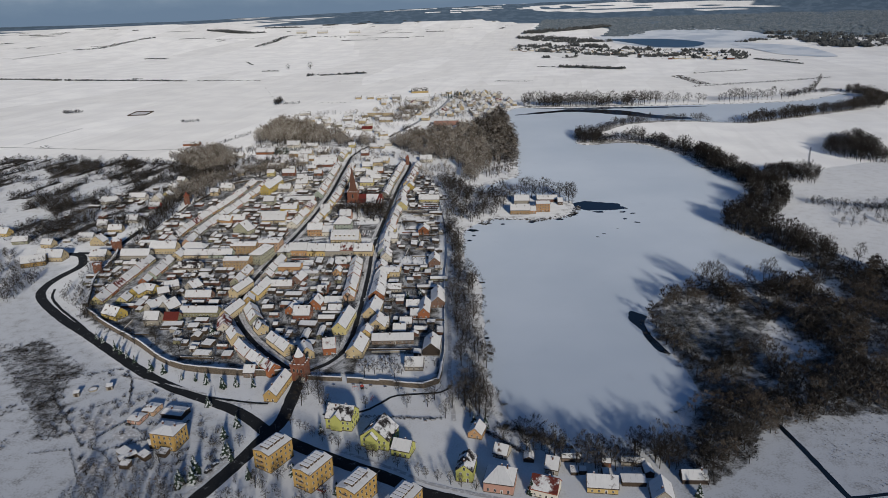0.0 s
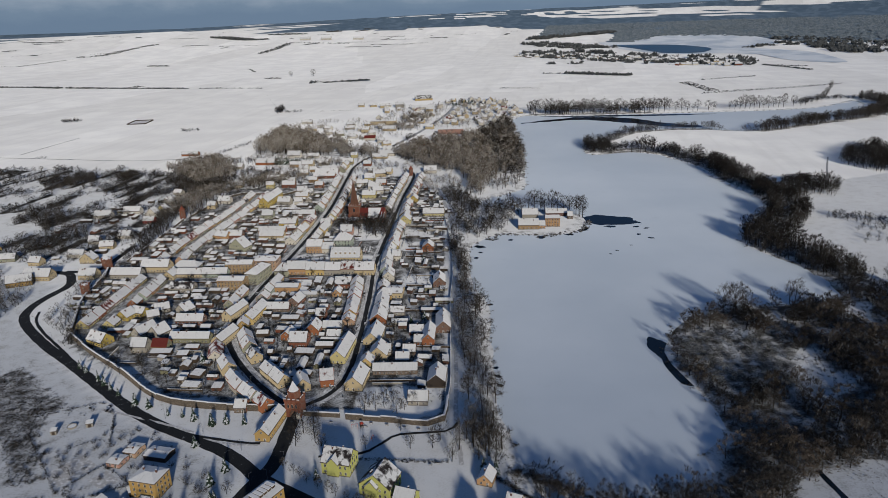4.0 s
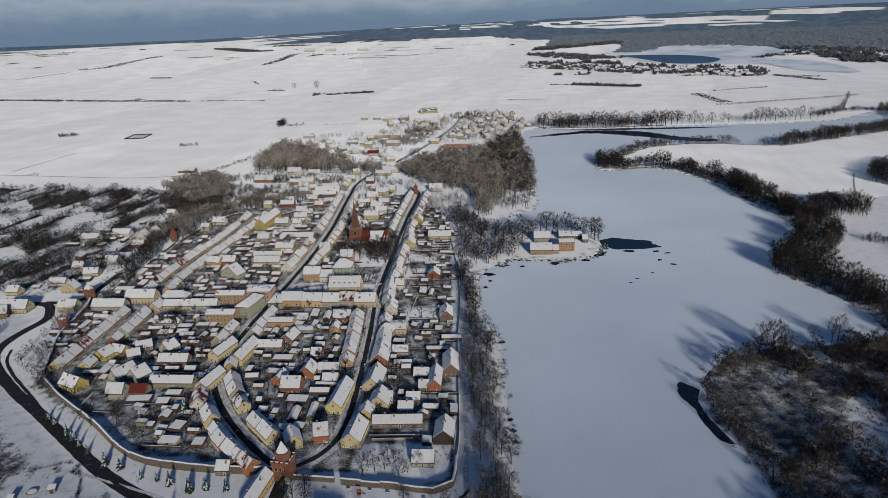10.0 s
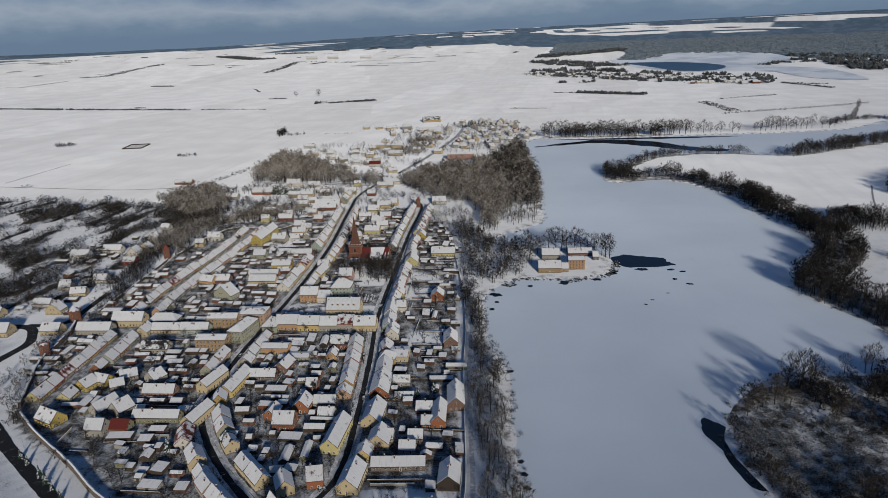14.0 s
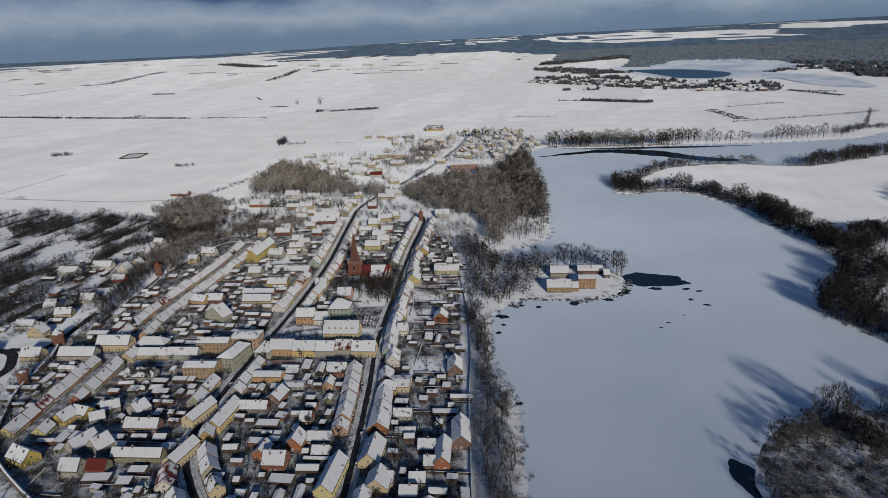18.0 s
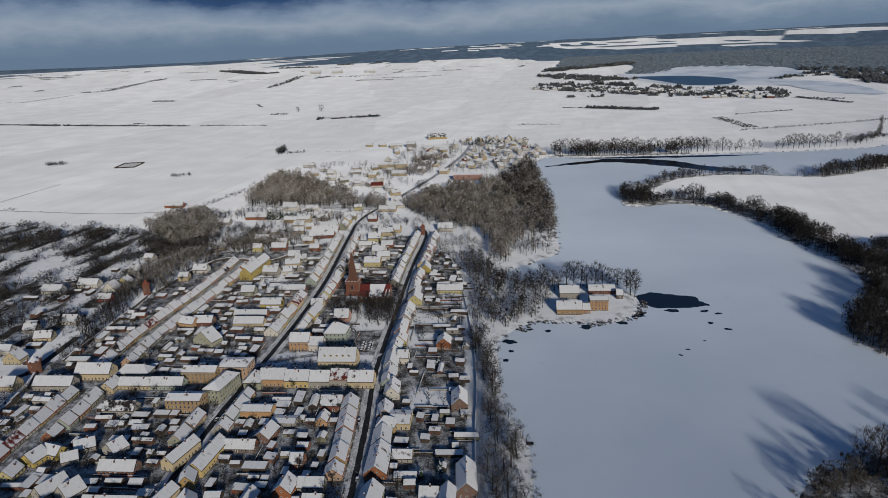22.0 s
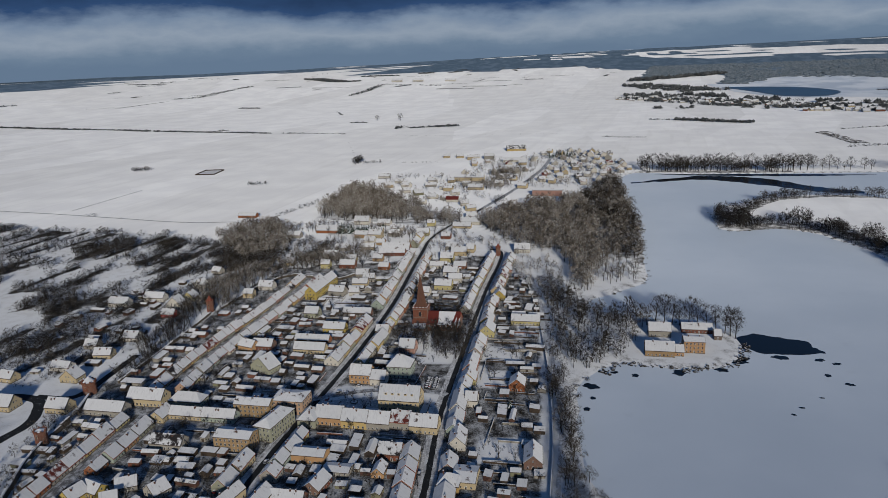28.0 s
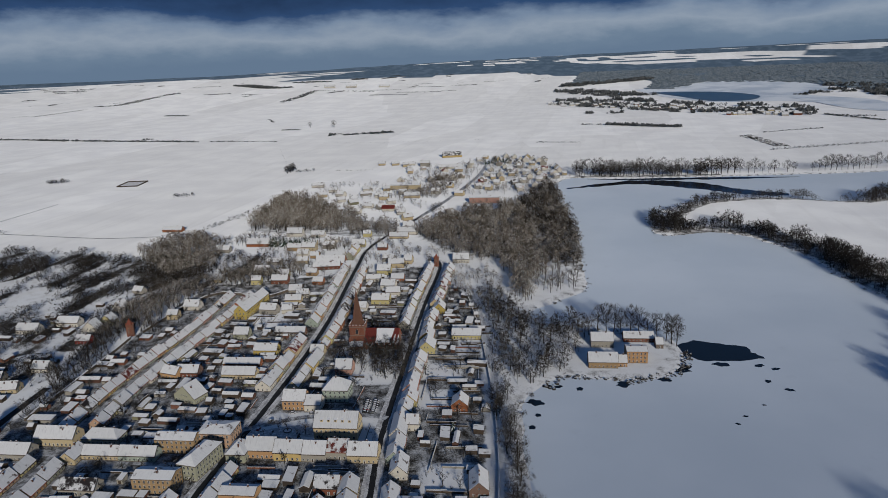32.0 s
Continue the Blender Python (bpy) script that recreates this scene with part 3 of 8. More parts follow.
def build_ground():
    def axis(lo, hi, step, ends):
        core = list(np.arange(lo, hi + 1, step))
        out, s, v = [], step, hi
        while v < ends[1]:
            s *= 1.11
            v += s
            out.append(v)
        low, s, v = [], step, lo
        while v > ends[0]:
            s *= 1.16
            v -= s
            low.append(v)
        return np.array(low[::-1] + core + out)
    xs, ys = axis(-840, 480, 6.0, (-30000, 30000)), axis(230, 1560, 6.0, (-9000, 34000))
    X, Y = np.meshgrid(xs, ys)
    d = lake_depth(X, Y)
    bx, by, bz, _ = bend(X, Y)
    z = bz + np.clip(d / 8 - 1, -2, 0) * 0.9
    far = np.clip((np.hypot(X, Y - 500) - 700) / 1500, 0, 1) * (d > 30)
    roll = np.array([[noise.noise((x / 420, y / 420, 3.0)) for x in xs] for y in ys])
    basin = np.clip(edge_distance(X, Y, FAR_LAKE) / 500, 0, 1) * ~inside(X, Y, FAR_LAKE)
    z = z + far * roll * 5.0 * basin
    nx, ny = len(xs), len(ys)
    V = np.stack([bx, by, z], -1).reshape(-1, 3)
    i = np.arange(nx * ny).reshape(ny, nx)
    q = np.stack([i[:-1, :-1], i[:-1, 1:], i[1:, 1:], i[1:, :-1]], -1).reshape(-1, 4)
    F = np.concatenate([q[:, [0, 1, 2]], q[:, [0, 2, 3]]])
    me = tri_mesh("ground", V, F, ["snow_ground"])
    me.polygons.foreach_set("use_smooth", np.ones(len(F), bool))
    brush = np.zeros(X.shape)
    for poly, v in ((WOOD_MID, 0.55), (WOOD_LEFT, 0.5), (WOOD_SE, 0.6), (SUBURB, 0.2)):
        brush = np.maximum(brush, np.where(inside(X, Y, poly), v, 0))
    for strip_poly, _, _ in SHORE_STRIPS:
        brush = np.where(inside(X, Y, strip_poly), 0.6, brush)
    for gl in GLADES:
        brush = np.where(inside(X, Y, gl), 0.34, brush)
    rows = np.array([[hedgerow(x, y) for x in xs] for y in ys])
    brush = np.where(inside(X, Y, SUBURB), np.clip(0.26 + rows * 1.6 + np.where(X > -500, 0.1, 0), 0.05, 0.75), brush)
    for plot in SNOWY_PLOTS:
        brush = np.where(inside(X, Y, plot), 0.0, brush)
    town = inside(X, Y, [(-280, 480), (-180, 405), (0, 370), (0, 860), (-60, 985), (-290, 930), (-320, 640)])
    # bare yard soil, raised so its dark colour also carries the yards' shade
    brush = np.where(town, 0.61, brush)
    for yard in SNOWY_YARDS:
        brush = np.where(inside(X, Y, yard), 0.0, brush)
    # brown fallow patches, raised to put some foreground shade into the colour
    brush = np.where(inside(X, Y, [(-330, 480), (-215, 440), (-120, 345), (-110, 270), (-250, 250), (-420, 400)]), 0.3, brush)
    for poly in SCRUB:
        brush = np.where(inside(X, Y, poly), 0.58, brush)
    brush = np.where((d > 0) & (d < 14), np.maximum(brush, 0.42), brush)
    # where snow is greyed: part thin cover, part shade put into the colour
    thin_shade = 1 - np.clip((np.hypot((X + 90) / 0.8, Y - 500) - 420) / 260, 0, 1)
    thin_shade = np.where(town, thin_shade * 0.6, np.minimum(thin_shade, 0.4))
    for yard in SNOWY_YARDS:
        thin_shade = np.where(inside(X, Y, yard), 0.25, thin_shade)
    thin_shade = np.where(inside(X, Y, [(-480, 620), (-345, 600), (-335, 520), (-200, 385), (-110, 330), (-120, 200), (-520, 200)]), 0.78, thin_shade)
    thin_shade = np.where(inside(X, Y, [(110, 330), (400, 560), (600, 400), (500, 100), (100, 200)]), 0.8, thin_shade)
    # east meadow: the view's darker edge put into the snow colour
    thin_shade = np.where(inside(X, Y, [(330, 540), (330, 700), (420, 860), (700, 960), (1100, 900), (900, 300)]), 0.5, thin_shade)
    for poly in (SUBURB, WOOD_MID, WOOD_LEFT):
        thin_shade = np.where(inside(X, Y, poly), np.maximum(thin_shade, 0.6), thin_shade)
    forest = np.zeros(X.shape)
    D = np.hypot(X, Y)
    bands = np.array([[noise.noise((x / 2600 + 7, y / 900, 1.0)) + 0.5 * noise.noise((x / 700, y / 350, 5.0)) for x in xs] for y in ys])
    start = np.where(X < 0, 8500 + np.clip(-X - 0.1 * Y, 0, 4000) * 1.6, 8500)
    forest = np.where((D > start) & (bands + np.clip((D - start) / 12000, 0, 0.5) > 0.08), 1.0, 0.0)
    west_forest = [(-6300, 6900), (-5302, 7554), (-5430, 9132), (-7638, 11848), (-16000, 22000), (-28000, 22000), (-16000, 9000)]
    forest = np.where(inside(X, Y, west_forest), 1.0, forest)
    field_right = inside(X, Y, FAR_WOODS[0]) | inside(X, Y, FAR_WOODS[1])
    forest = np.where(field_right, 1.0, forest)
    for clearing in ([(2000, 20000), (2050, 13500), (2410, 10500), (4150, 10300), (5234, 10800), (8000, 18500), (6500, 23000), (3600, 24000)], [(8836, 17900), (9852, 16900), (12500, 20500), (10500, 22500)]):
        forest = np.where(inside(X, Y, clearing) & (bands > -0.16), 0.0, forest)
    field = np.where((D > 900) & (d > 30) & (brush < 0.1), 1.0, 0.0)
    for name, a in (("brush", brush), ("forest", forest), ("field", field), ("thin_shade", thin_shade)):
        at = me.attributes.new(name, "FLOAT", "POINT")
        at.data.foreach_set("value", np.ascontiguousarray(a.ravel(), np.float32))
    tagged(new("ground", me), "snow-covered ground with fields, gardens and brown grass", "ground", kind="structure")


FAR_WOODS = [[(700, 5200), (1400, 5900), (1000, 4300), (1100, 4250), (1500, 4950), (1900, 4700), (1950, 4200), (1850, 3700), (2600, 3600), (6000, 6500), (4500, 8200), (1200, 8200)],
             [(-2500, 9000), (400, 9800), (900, 7000), (4200, 7600), (9000, 9000), (9000, 16000), (-2500, 16000)]]
build_ground()

ice = mesh_of("lake_ice", [(-30, 280, LEVEL), (1000, 280, LEVEL), (1000, 1660, LEVEL), (-30, 1660, LEVEL)], [(0, 1, 2, 3)], ["lake_ice"])
tagged(new("lake_ice", ice), "frozen lake under thin grey-white snow", "lake", kind="structure")


def blob(cx, cy, rx, ry, turn, seed, n=26, ragged=0.25):
    r = random.Random(seed)
    a, b = r.uniform(0, 9), r.uniform(0, 9)
    pts = []
    for i in range(n):
        t = 2 * math.pi * i / n
        k = 1 + ragged * (math.sin(2 * t + a) * 0.5 + math.sin(5 * t + b) * 0.35 + r.uniform(-0.3, 0.3))
        x, y = rx * k * math.cos(t), ry * k * math.sin(t)
        pts.append((cx + x * math.cos(turn) - y * math.sin(turn), cy + x * math.sin(turn) + y * math.cos(turn)))
    return pts


def water_patch(pts, z, label, name="open_water"):
    me = mesh_of(name, [(x, y, z) for x, y in pts], [tuple(range(len(pts)))], ["open_water"])
    return tagged(new(name, me), label, "water", kind="structure")


water_patch(blob(172, 748, 27, 20, -0.1, 3), LEVEL + 0.03, "dark open water in the lake ice beside the jetty")
water_patch(blob(193, 742, 12, 6, -0.5, 8), LEVEL + 0.05, "dark open water in the lake ice")
water_patch(blob(141, 450, 8, 17, 0.2, 5, ragged=0.15), LEVEL + 0.03, "dark open water along the wooded point")
water_patch(blob(144, 422, 7, 22, 0.1, 6, ragged=0.15), LEVEL + 0.04, "dark open water along the wooded point")
_r = random.Random(12)
for _x, _y, _s in ((201, 684, 2.2), (192, 697, 2), (196, 722, 2.6), (205, 716, 2.2), (159, 650, 1.2), (151, 641, 1.2), (176, 664, 1), (62, 690, 2.2), (40, 695, 2.4), (30, 672, 4.2), (30, 655, 1.8), (25, 640, 2),
                   (30, 532, 2.2), (28, 431, 1.6), (28.5, 420, 1.8), (29, 409, 1.6), (93, 696, 4.0), (123, 702, 3.4), (140, 722, 5), (48, 694, 2), (139, 716, 4), (185, 735, 3), (170, 725, 4)):
    water_patch(blob(_x, _y, _s * 1.3, _s, 0, _r.randrange(99), 18, 0.4), LEVEL + 0.06, "small dark hole in the lake ice")
for _k, (_line, _w) in enumerate((([(152, 1416), (210, 1440), (281, 1459), (361, 1421), (425, 1351), (470, 1324)], 24), ([(200, 1502), (270, 1488), (350, 1482), (434, 1474), (560, 1466)], 13))):
    _p = curve_points(_line, 9.0)
    _n = len(_p) - 1
    _h = [_w * (0.1 + math.sin(math.pi * i / _n)) * _r.uniform(0.6, 1.1) for i in range(_n + 1)]
    if _k == 0:
        _low, _up = curve_points([(152, 1414), (210, 1430), (276, 1438), (355, 1386), (421, 1326), (476, 1314)], 9.0), curve_points([(482, 1330), (432, 1366), (369, 1447), (283, 1476), (208, 1448), (152, 1420)], 9.0)
        water_patch([(p.x + _r.uniform(-2, 2), p.y + _r.uniform(-4, 4)) for p in _low + _up], LEVEL + 0.03, "long strip of dark open water in the lake arm")
        continue
    water_patch([(p.x, p.y - h) for p, h in zip(_p, _h)] + [(p.x, p.y + h * 0.8) for p, h in reversed(list(zip(_p, _h)))], LEVEL + 0.03 + 0.02 * _k, "long strip of dark open water in the lake arm")


def far_patch(name, poly, lift, mat, label, cat):
    s = Solid()
    cx, cy = np.mean([p[0] for p in poly]), np.mean([p[1] for p in poly])
    ring = [(p.x, p.y) for p in curve_points(poly + poly[:1], 60)[:-1]]
    V = []
    for k in (0.0, 0.35, 0.7, 1.0):
        for x, y in ring:
            bx, by, bz, _ = bend(cx + (x - cx) * k, cy + (y - cy) * k)
            V.append((float(bx), float(by), float(bz) + lift))
    m = len(ring)
    s.add(V, [(a * m + i, a * m + (i + 1) % m, (a + 1) * m + (i + 1) % m, (a + 1) * m + i) for a in range(3) for i in range(m)])
    return tagged(new(name, s.mesh(name, mat)), label, cat, kind="structure")


far_patch("far_lake", FAR_LAKE, 0.9, "far_ice", "distant frozen lake among woods", "lake")
far_patch("far_lake_water", [(925, 4000), (973, 3567), (1000, 3260), (1151, 3230), (1297, 3513), (1242, 3846), (1044, 3992)], 1.8, "sky_tinted_water", "distant open blue-black water", "water")


def strip(name, line, width, z, mat, label, cat, shift=0.0, seed=0, wob=0.25):
    r = random.Random(seed)
    P = curve_points(line, 4.0)
    V = []
    for i, p in enumerate(P):
        t = (P[min(i + 1, len(P) - 1)] - P[max(i - 1, 0)]).normalized()
        nrm = Vector((-t.y, t.x, 0))
        for sgn in (-1, 1):
            q = p + nrm * (shift + sgn * (width / 2 + r.uniform(-wob, wob)))
            V.append((q.x, q.y, z))
    me = mesh_of(name, V, [(2 * i, 2 * i + 1, 2 * i + 3, 2 * i + 2) for i in range(len(P) - 1)], [mat])
    return tagged(new(name, me), label, cat, kind="structure")


def build_roads():
    specs = [(MAIN_STREET[:11], 7.6, "kerb_slush", "trampled slush along the street"), (EAST_STREET, 6.8, "kerb_slush", "trampled slush along the street"), (MAIN_STREET[:11], 3.9, "asphalt", "wet dark street between snowy kerbs"), (MAIN_STREET[10:], 7, "slush", "snowy road through the village"),
             (EAST_STREET, 3.5, "asphalt", "wet dark street with slush"), (WEST_STREET, 5.5, "slush", "side street under slush"), (CROSS_STREET, 6, "slush", "cross street under slush"),
             (WEST_ROAD, 6, "asphalt", "wet dark street past the wall tower"), (RING_ROAD, 7.6, "asphalt", "wide dark asphalt ring road"), (EAST_ROAD, 8.0, "asphalt", "dark asphalt road with lime trees"),
             (SOUTH_ROAD, 8.0, "asphalt", "dark asphalt road"), (GATE_ROAD, 8.0, "asphalt", "dark asphalt road to the gate tower"),
             (SQUARE_STREET, 5, "slush", "snowy street along the market square"), (NORTH_LANE, 4.5, "slush", "snowy lane under old trees")]
    z = 0.05
    for k, (line, w, mat, lab) in enumerate(specs):
        strip("road", line, w, z, mat, lab, "road", seed=k)
        z += 0.006
    for k, (line, off, w, lab) in enumerate((([(-330, 541), (-322, 522), (-303, 499), (-282, 478), (-239, 434), (-201, 400), (-180, 381), (-157, 367), (-123, 356), (-106, 353)], 0, 2.0, "dark cleared cycle path"), )):
        strip("pavement", line, w, 0.16, "asphalt", lab, "path", off, k)
    for k, (line, off) in enumerate(((MAIN_STREET[:9], 4.8), (MAIN_STREET[:9], -4.8), (EAST_STREET, 4.3), (EAST_STREET, -4.3), (EAST_ROAD[1:], 7.2), (SOUTH_ROAD[1:], -6.5))):
        strip("pavement", line, 1.9, 0.15, "path_snow", "trodden snowy pavement", "pavement", off, 20 + k)
    strip("pavement", [(3, 330), (1, 372), (2, 420), (3, 530), (8, 615), (6, 683), (0, 798), (-12, 905)], 2.6, 0.12, "path_snow", "trodden lakeside path", "path", 0, 40)
    strip("pavement", [(-72, 340), (-50, 342), (-40, 350), (-30, 358), (-5, 360), (2, 368)], 1.8, 0.13, "asphalt", "cleared winding park path", "path", 0, 41)
    strip("pavement", [(-210, 392), (-160, 372), (-128, 355), (-106, 352)], 1.8, 0.13, "path_snow", "snowy footpath", "path", 0, 42)
    strip("ditch", [(178, 318), (181, 290), (184, 255), (190, 235), (215, 180)], 3.2, 0.06, "open_water", "dark straight ditch through a snowy meadow", "ditch", 0, 43)
    strip("ditch", [(184, 259), (215, 262), (260, 264), (340, 262)], 2.2, 0.07, "open_water", "dark ditch through a snowy meadow", "ditch", 0, 44)
    strip("field_track", [(-1100, 1290), (-941, 1245), (-762, 1207), (-644, 1178), (-517, 1148), (-434, 1148)], 3.0, 0.3, "slush", "rutted track between snowy fields", "track", 0, 46)
    strip("field_track", [(-744, 1230), (-721, 1395)], 2.5, 0.3, "slush", "rutted track along a snowy field", "track", 0, 47)
    strip("field_track", [(555, 1024), (520, 960), (492, 905)], 2.2, 0.1, "slush", "rutted track beside a wooded knoll", "track", 0, 48)
    strip("square_paving", [(-152, 628), (-128, 636), (-108, 640)], 16, 0.03, "path_snow", "snowy market square paving", "square", 0, 45)


build_roads()

# ---- buildings ----
TAKEN = []          # footprints: x, y, half width, half depth, turn


def overlaps(x, y, hw, hd, turn, pad=0.6):
    while len(CELLS) < len(TAKEN):
        X, Y, W, D, T = TAKEN[len(CELLS)]
        CELLS.append(1)
        q = int((W + D) // 40) + 1
        for i in range(-q, q + 1):
            for j in range(-q, q + 1):
                BINS.setdefault((int(X // 40) + i, int(Y // 40) + j), []).append(TAKEN[len(CELLS) - 1])
    for X, Y, W, D, T in BINS.get((int(x // 40), int(y // 40)), ()):
        c, s = math.cos(T), math.sin(T)
        u, v = (x - X) * c + (y - Y) * s, -(x - X) * s + (y - Y) * c
        a = abs(math.cos(turn - T))
        b = abs(math.sin(turn - T))
        if abs(u) < W + hw * a + hd * b - pad and abs(v) < D + hw * b + hd * a - pad:
            return True
    return False


CELLS, BINS = [], {}
ROAD_GRID = np.min([edge_distance(*np.meshgrid(np.arange(-420, 330, 3.0), np.arange(200, 1810, 3.0)), line, False) for line in ROAD_LINES], axis=0)


def near_road(x, y, gap):
    i, j = int((y - 200) / 3.0), int((x + 420) / 3.0)
    return 0 <= i < ROAD_GRID.shape[0] and 0 <= j < ROAD_GRID.shape[1] and ROAD_GRID[i, j] < gap


def window_mesh(w, h):
    s = Solid()
    s.box(-w / 2, w / 2, -0.02, 0.10, 0, h, 0)
    s.box(-w / 2 + 0.07, -0.03, -0.04, -0.018, 0.07, h - 0.07, 1)
    s.box(0.03, w / 2 - 0.07, -0.04, -0.018, 0.07, h - 0.07, 1)
    s.box(-w / 2 - 0.08, w / 2 + 0.08, -0.12, 0.02, -0.06, 0, 2)
    return s.mesh("window", "white_frame", "glass", "tile_dark")


WIN = {"tall": window_mesh(1.15, 1.6), "low": window_mesh(1.0, 1.25), "small": window_mesh(0.8, 0.9)}


def door_mesh():
    s = Solid()
    s.box(-0.6, 0.6, -0.06, 0.1, 0, 2.3, 0)
    s.box(-0.45, 0.45, -0.09, -0.058, 0.1, 1.5, 1)
    s.box(-0.45, 0.45, -0.09, -0.058, 1.62, 2.15, 2)
    return s.mesh("door", "white_frame", "dark_wood", "glass")


DOOR = door_mesh()


def chimney_mesh(h):
    s = Solid()
    s.box(-0.36, 0.36, -0.36, 0.36, -1.6, h, 0)
    s.box(-0.44, 0.44, -0.44, 0.44, h, h + 0.14, 0)
    s.box(-0.38, 0.38, -0.38, 0.38, h + 0.14, h + 0.22, 1)
    return s.mesh("chimney", "chimney_brick", "snow_cap")


CHIMNEY = chimney_mesh(0.9)


def dormer_mesh():
    s = Solid()
    s.box(-0.8, 0.8, -1.2, 1.6, -0.6, 1.1, 0)
    s.box(-0.45, 0.45, -1.25, -1.19, 0.05, 0.9, 1)
    s.add([(-1, -1.4, 1.1), (1, -1.4, 1.1), (1, 1.9, 1.1), (-1, 1.9, 1.1), (-1, -1.4, 1.25), (1, -1.4, 1.25), (1, 1.9, 1.7), (-1, 1.9, 1.7)],
          [(0, 3, 2, 1), (4, 5, 6, 7), (0, 1, 5, 4), (1, 2, 6, 5), (3, 0, 4, 7)], 2)
    return s.mesh("dormer", "plaster_cream", "glass", "snow_cap")


DORMER = dormer_mesh()


def roof_solid(a, b, eave, rise, over, hip, snow_in, layers=(0, 1)):
    """Ridge along x. A slab of tiles with a snow layer lying on it."""
    s = Solid()
    A, B = a + over, b + over
    z0 = eave - over * rise / max(b, 0.1)
    R = a + over if not hip else max(0.3, a - b * 0.9)
    for th, inset, lift, slot in ((0.22, 0.0, 0.0, 0), (snow_in, 0.22, 0.22, 1)):
        if slot not in layers:
            continue
        AA, BB, RR = A - inset, B - inset, (R - inset if not hip else R)
        zz = z0 + inset * rise / max(b, 0.1) + lift
        zr = eave + rise + lift
        lo = [(-AA, -BB, zz), (AA, -BB, zz), (AA, BB, zz), (-AA, BB, zz), (-RR, 0, zr), (RR, 0, zr)]
        hi = [(x, y, z + th) for x, y, z in lo]
        f = [(6, 7, 11, 10), (8, 9, 10, 11), (0, 1, 7, 6), (2, 3, 9, 8), (0, 4, 5, 1), (2, 5, 4, 3)]
        if hip:
            f += [(7, 8, 11), (9, 6, 10), (1, 2, 8, 7), (3, 0, 6, 9)]
        else:
            f += [(1, 5, 11, 7), (5, 2, 8, 11), (3, 4, 10, 9), (4, 0, 6, 10)]
        s.add(lo + hi, f, slot)
    return s


def walls_solid(a, b, eave, rise, hip):
    s = Solid()
    v = [(-a, -b, -0.3), (a, -b, -0.3), (a, b, -0.3), (-a, b, -0.3), (-a, -b, eave), (a, -b, eave), (a, b, eave), (-a, b, eave)]
    f = [(0, 1, 5, 4), (2, 3, 7, 6)]
    if hip:
        f += [(1, 2, 6, 5), (3, 0, 4, 7)]
        s.add(v, f, 0)
    else:
        s.add(v + [(a, 0, eave + rise), (-a, 0, eave + rise)], f + [(1, 2, 6, 8, 5), (3, 0, 4, 9, 7)], 0)
    s.box(-a - 0.05, a + 0.05, -b - 0.05, b + 0.05, -0.3, 0.45, 1)
    return s


COLOUR_WORDS = {"cream": "cream", "grey": "grey", "sage": "grey-green", "mint": "pale green", "orange": "brick-orange", "tan": "tan", "apricot": "apricot", "yellow": "bright yellow", "yellow2": "warm yellow",
                "olive": "olive-grey", "white": "white", "ochre": "ochre", "pink": "pink", "peach": "peach", "lemon": "pale yellow", "lime": "lime-yellow", "dark": "dark timber",
                "flat_ochre": "ochre", "red": "red", "brick": "red brick", "timber": "half-timbered"}
WINDOWS_LEFT = [2700]
HOUSES = []


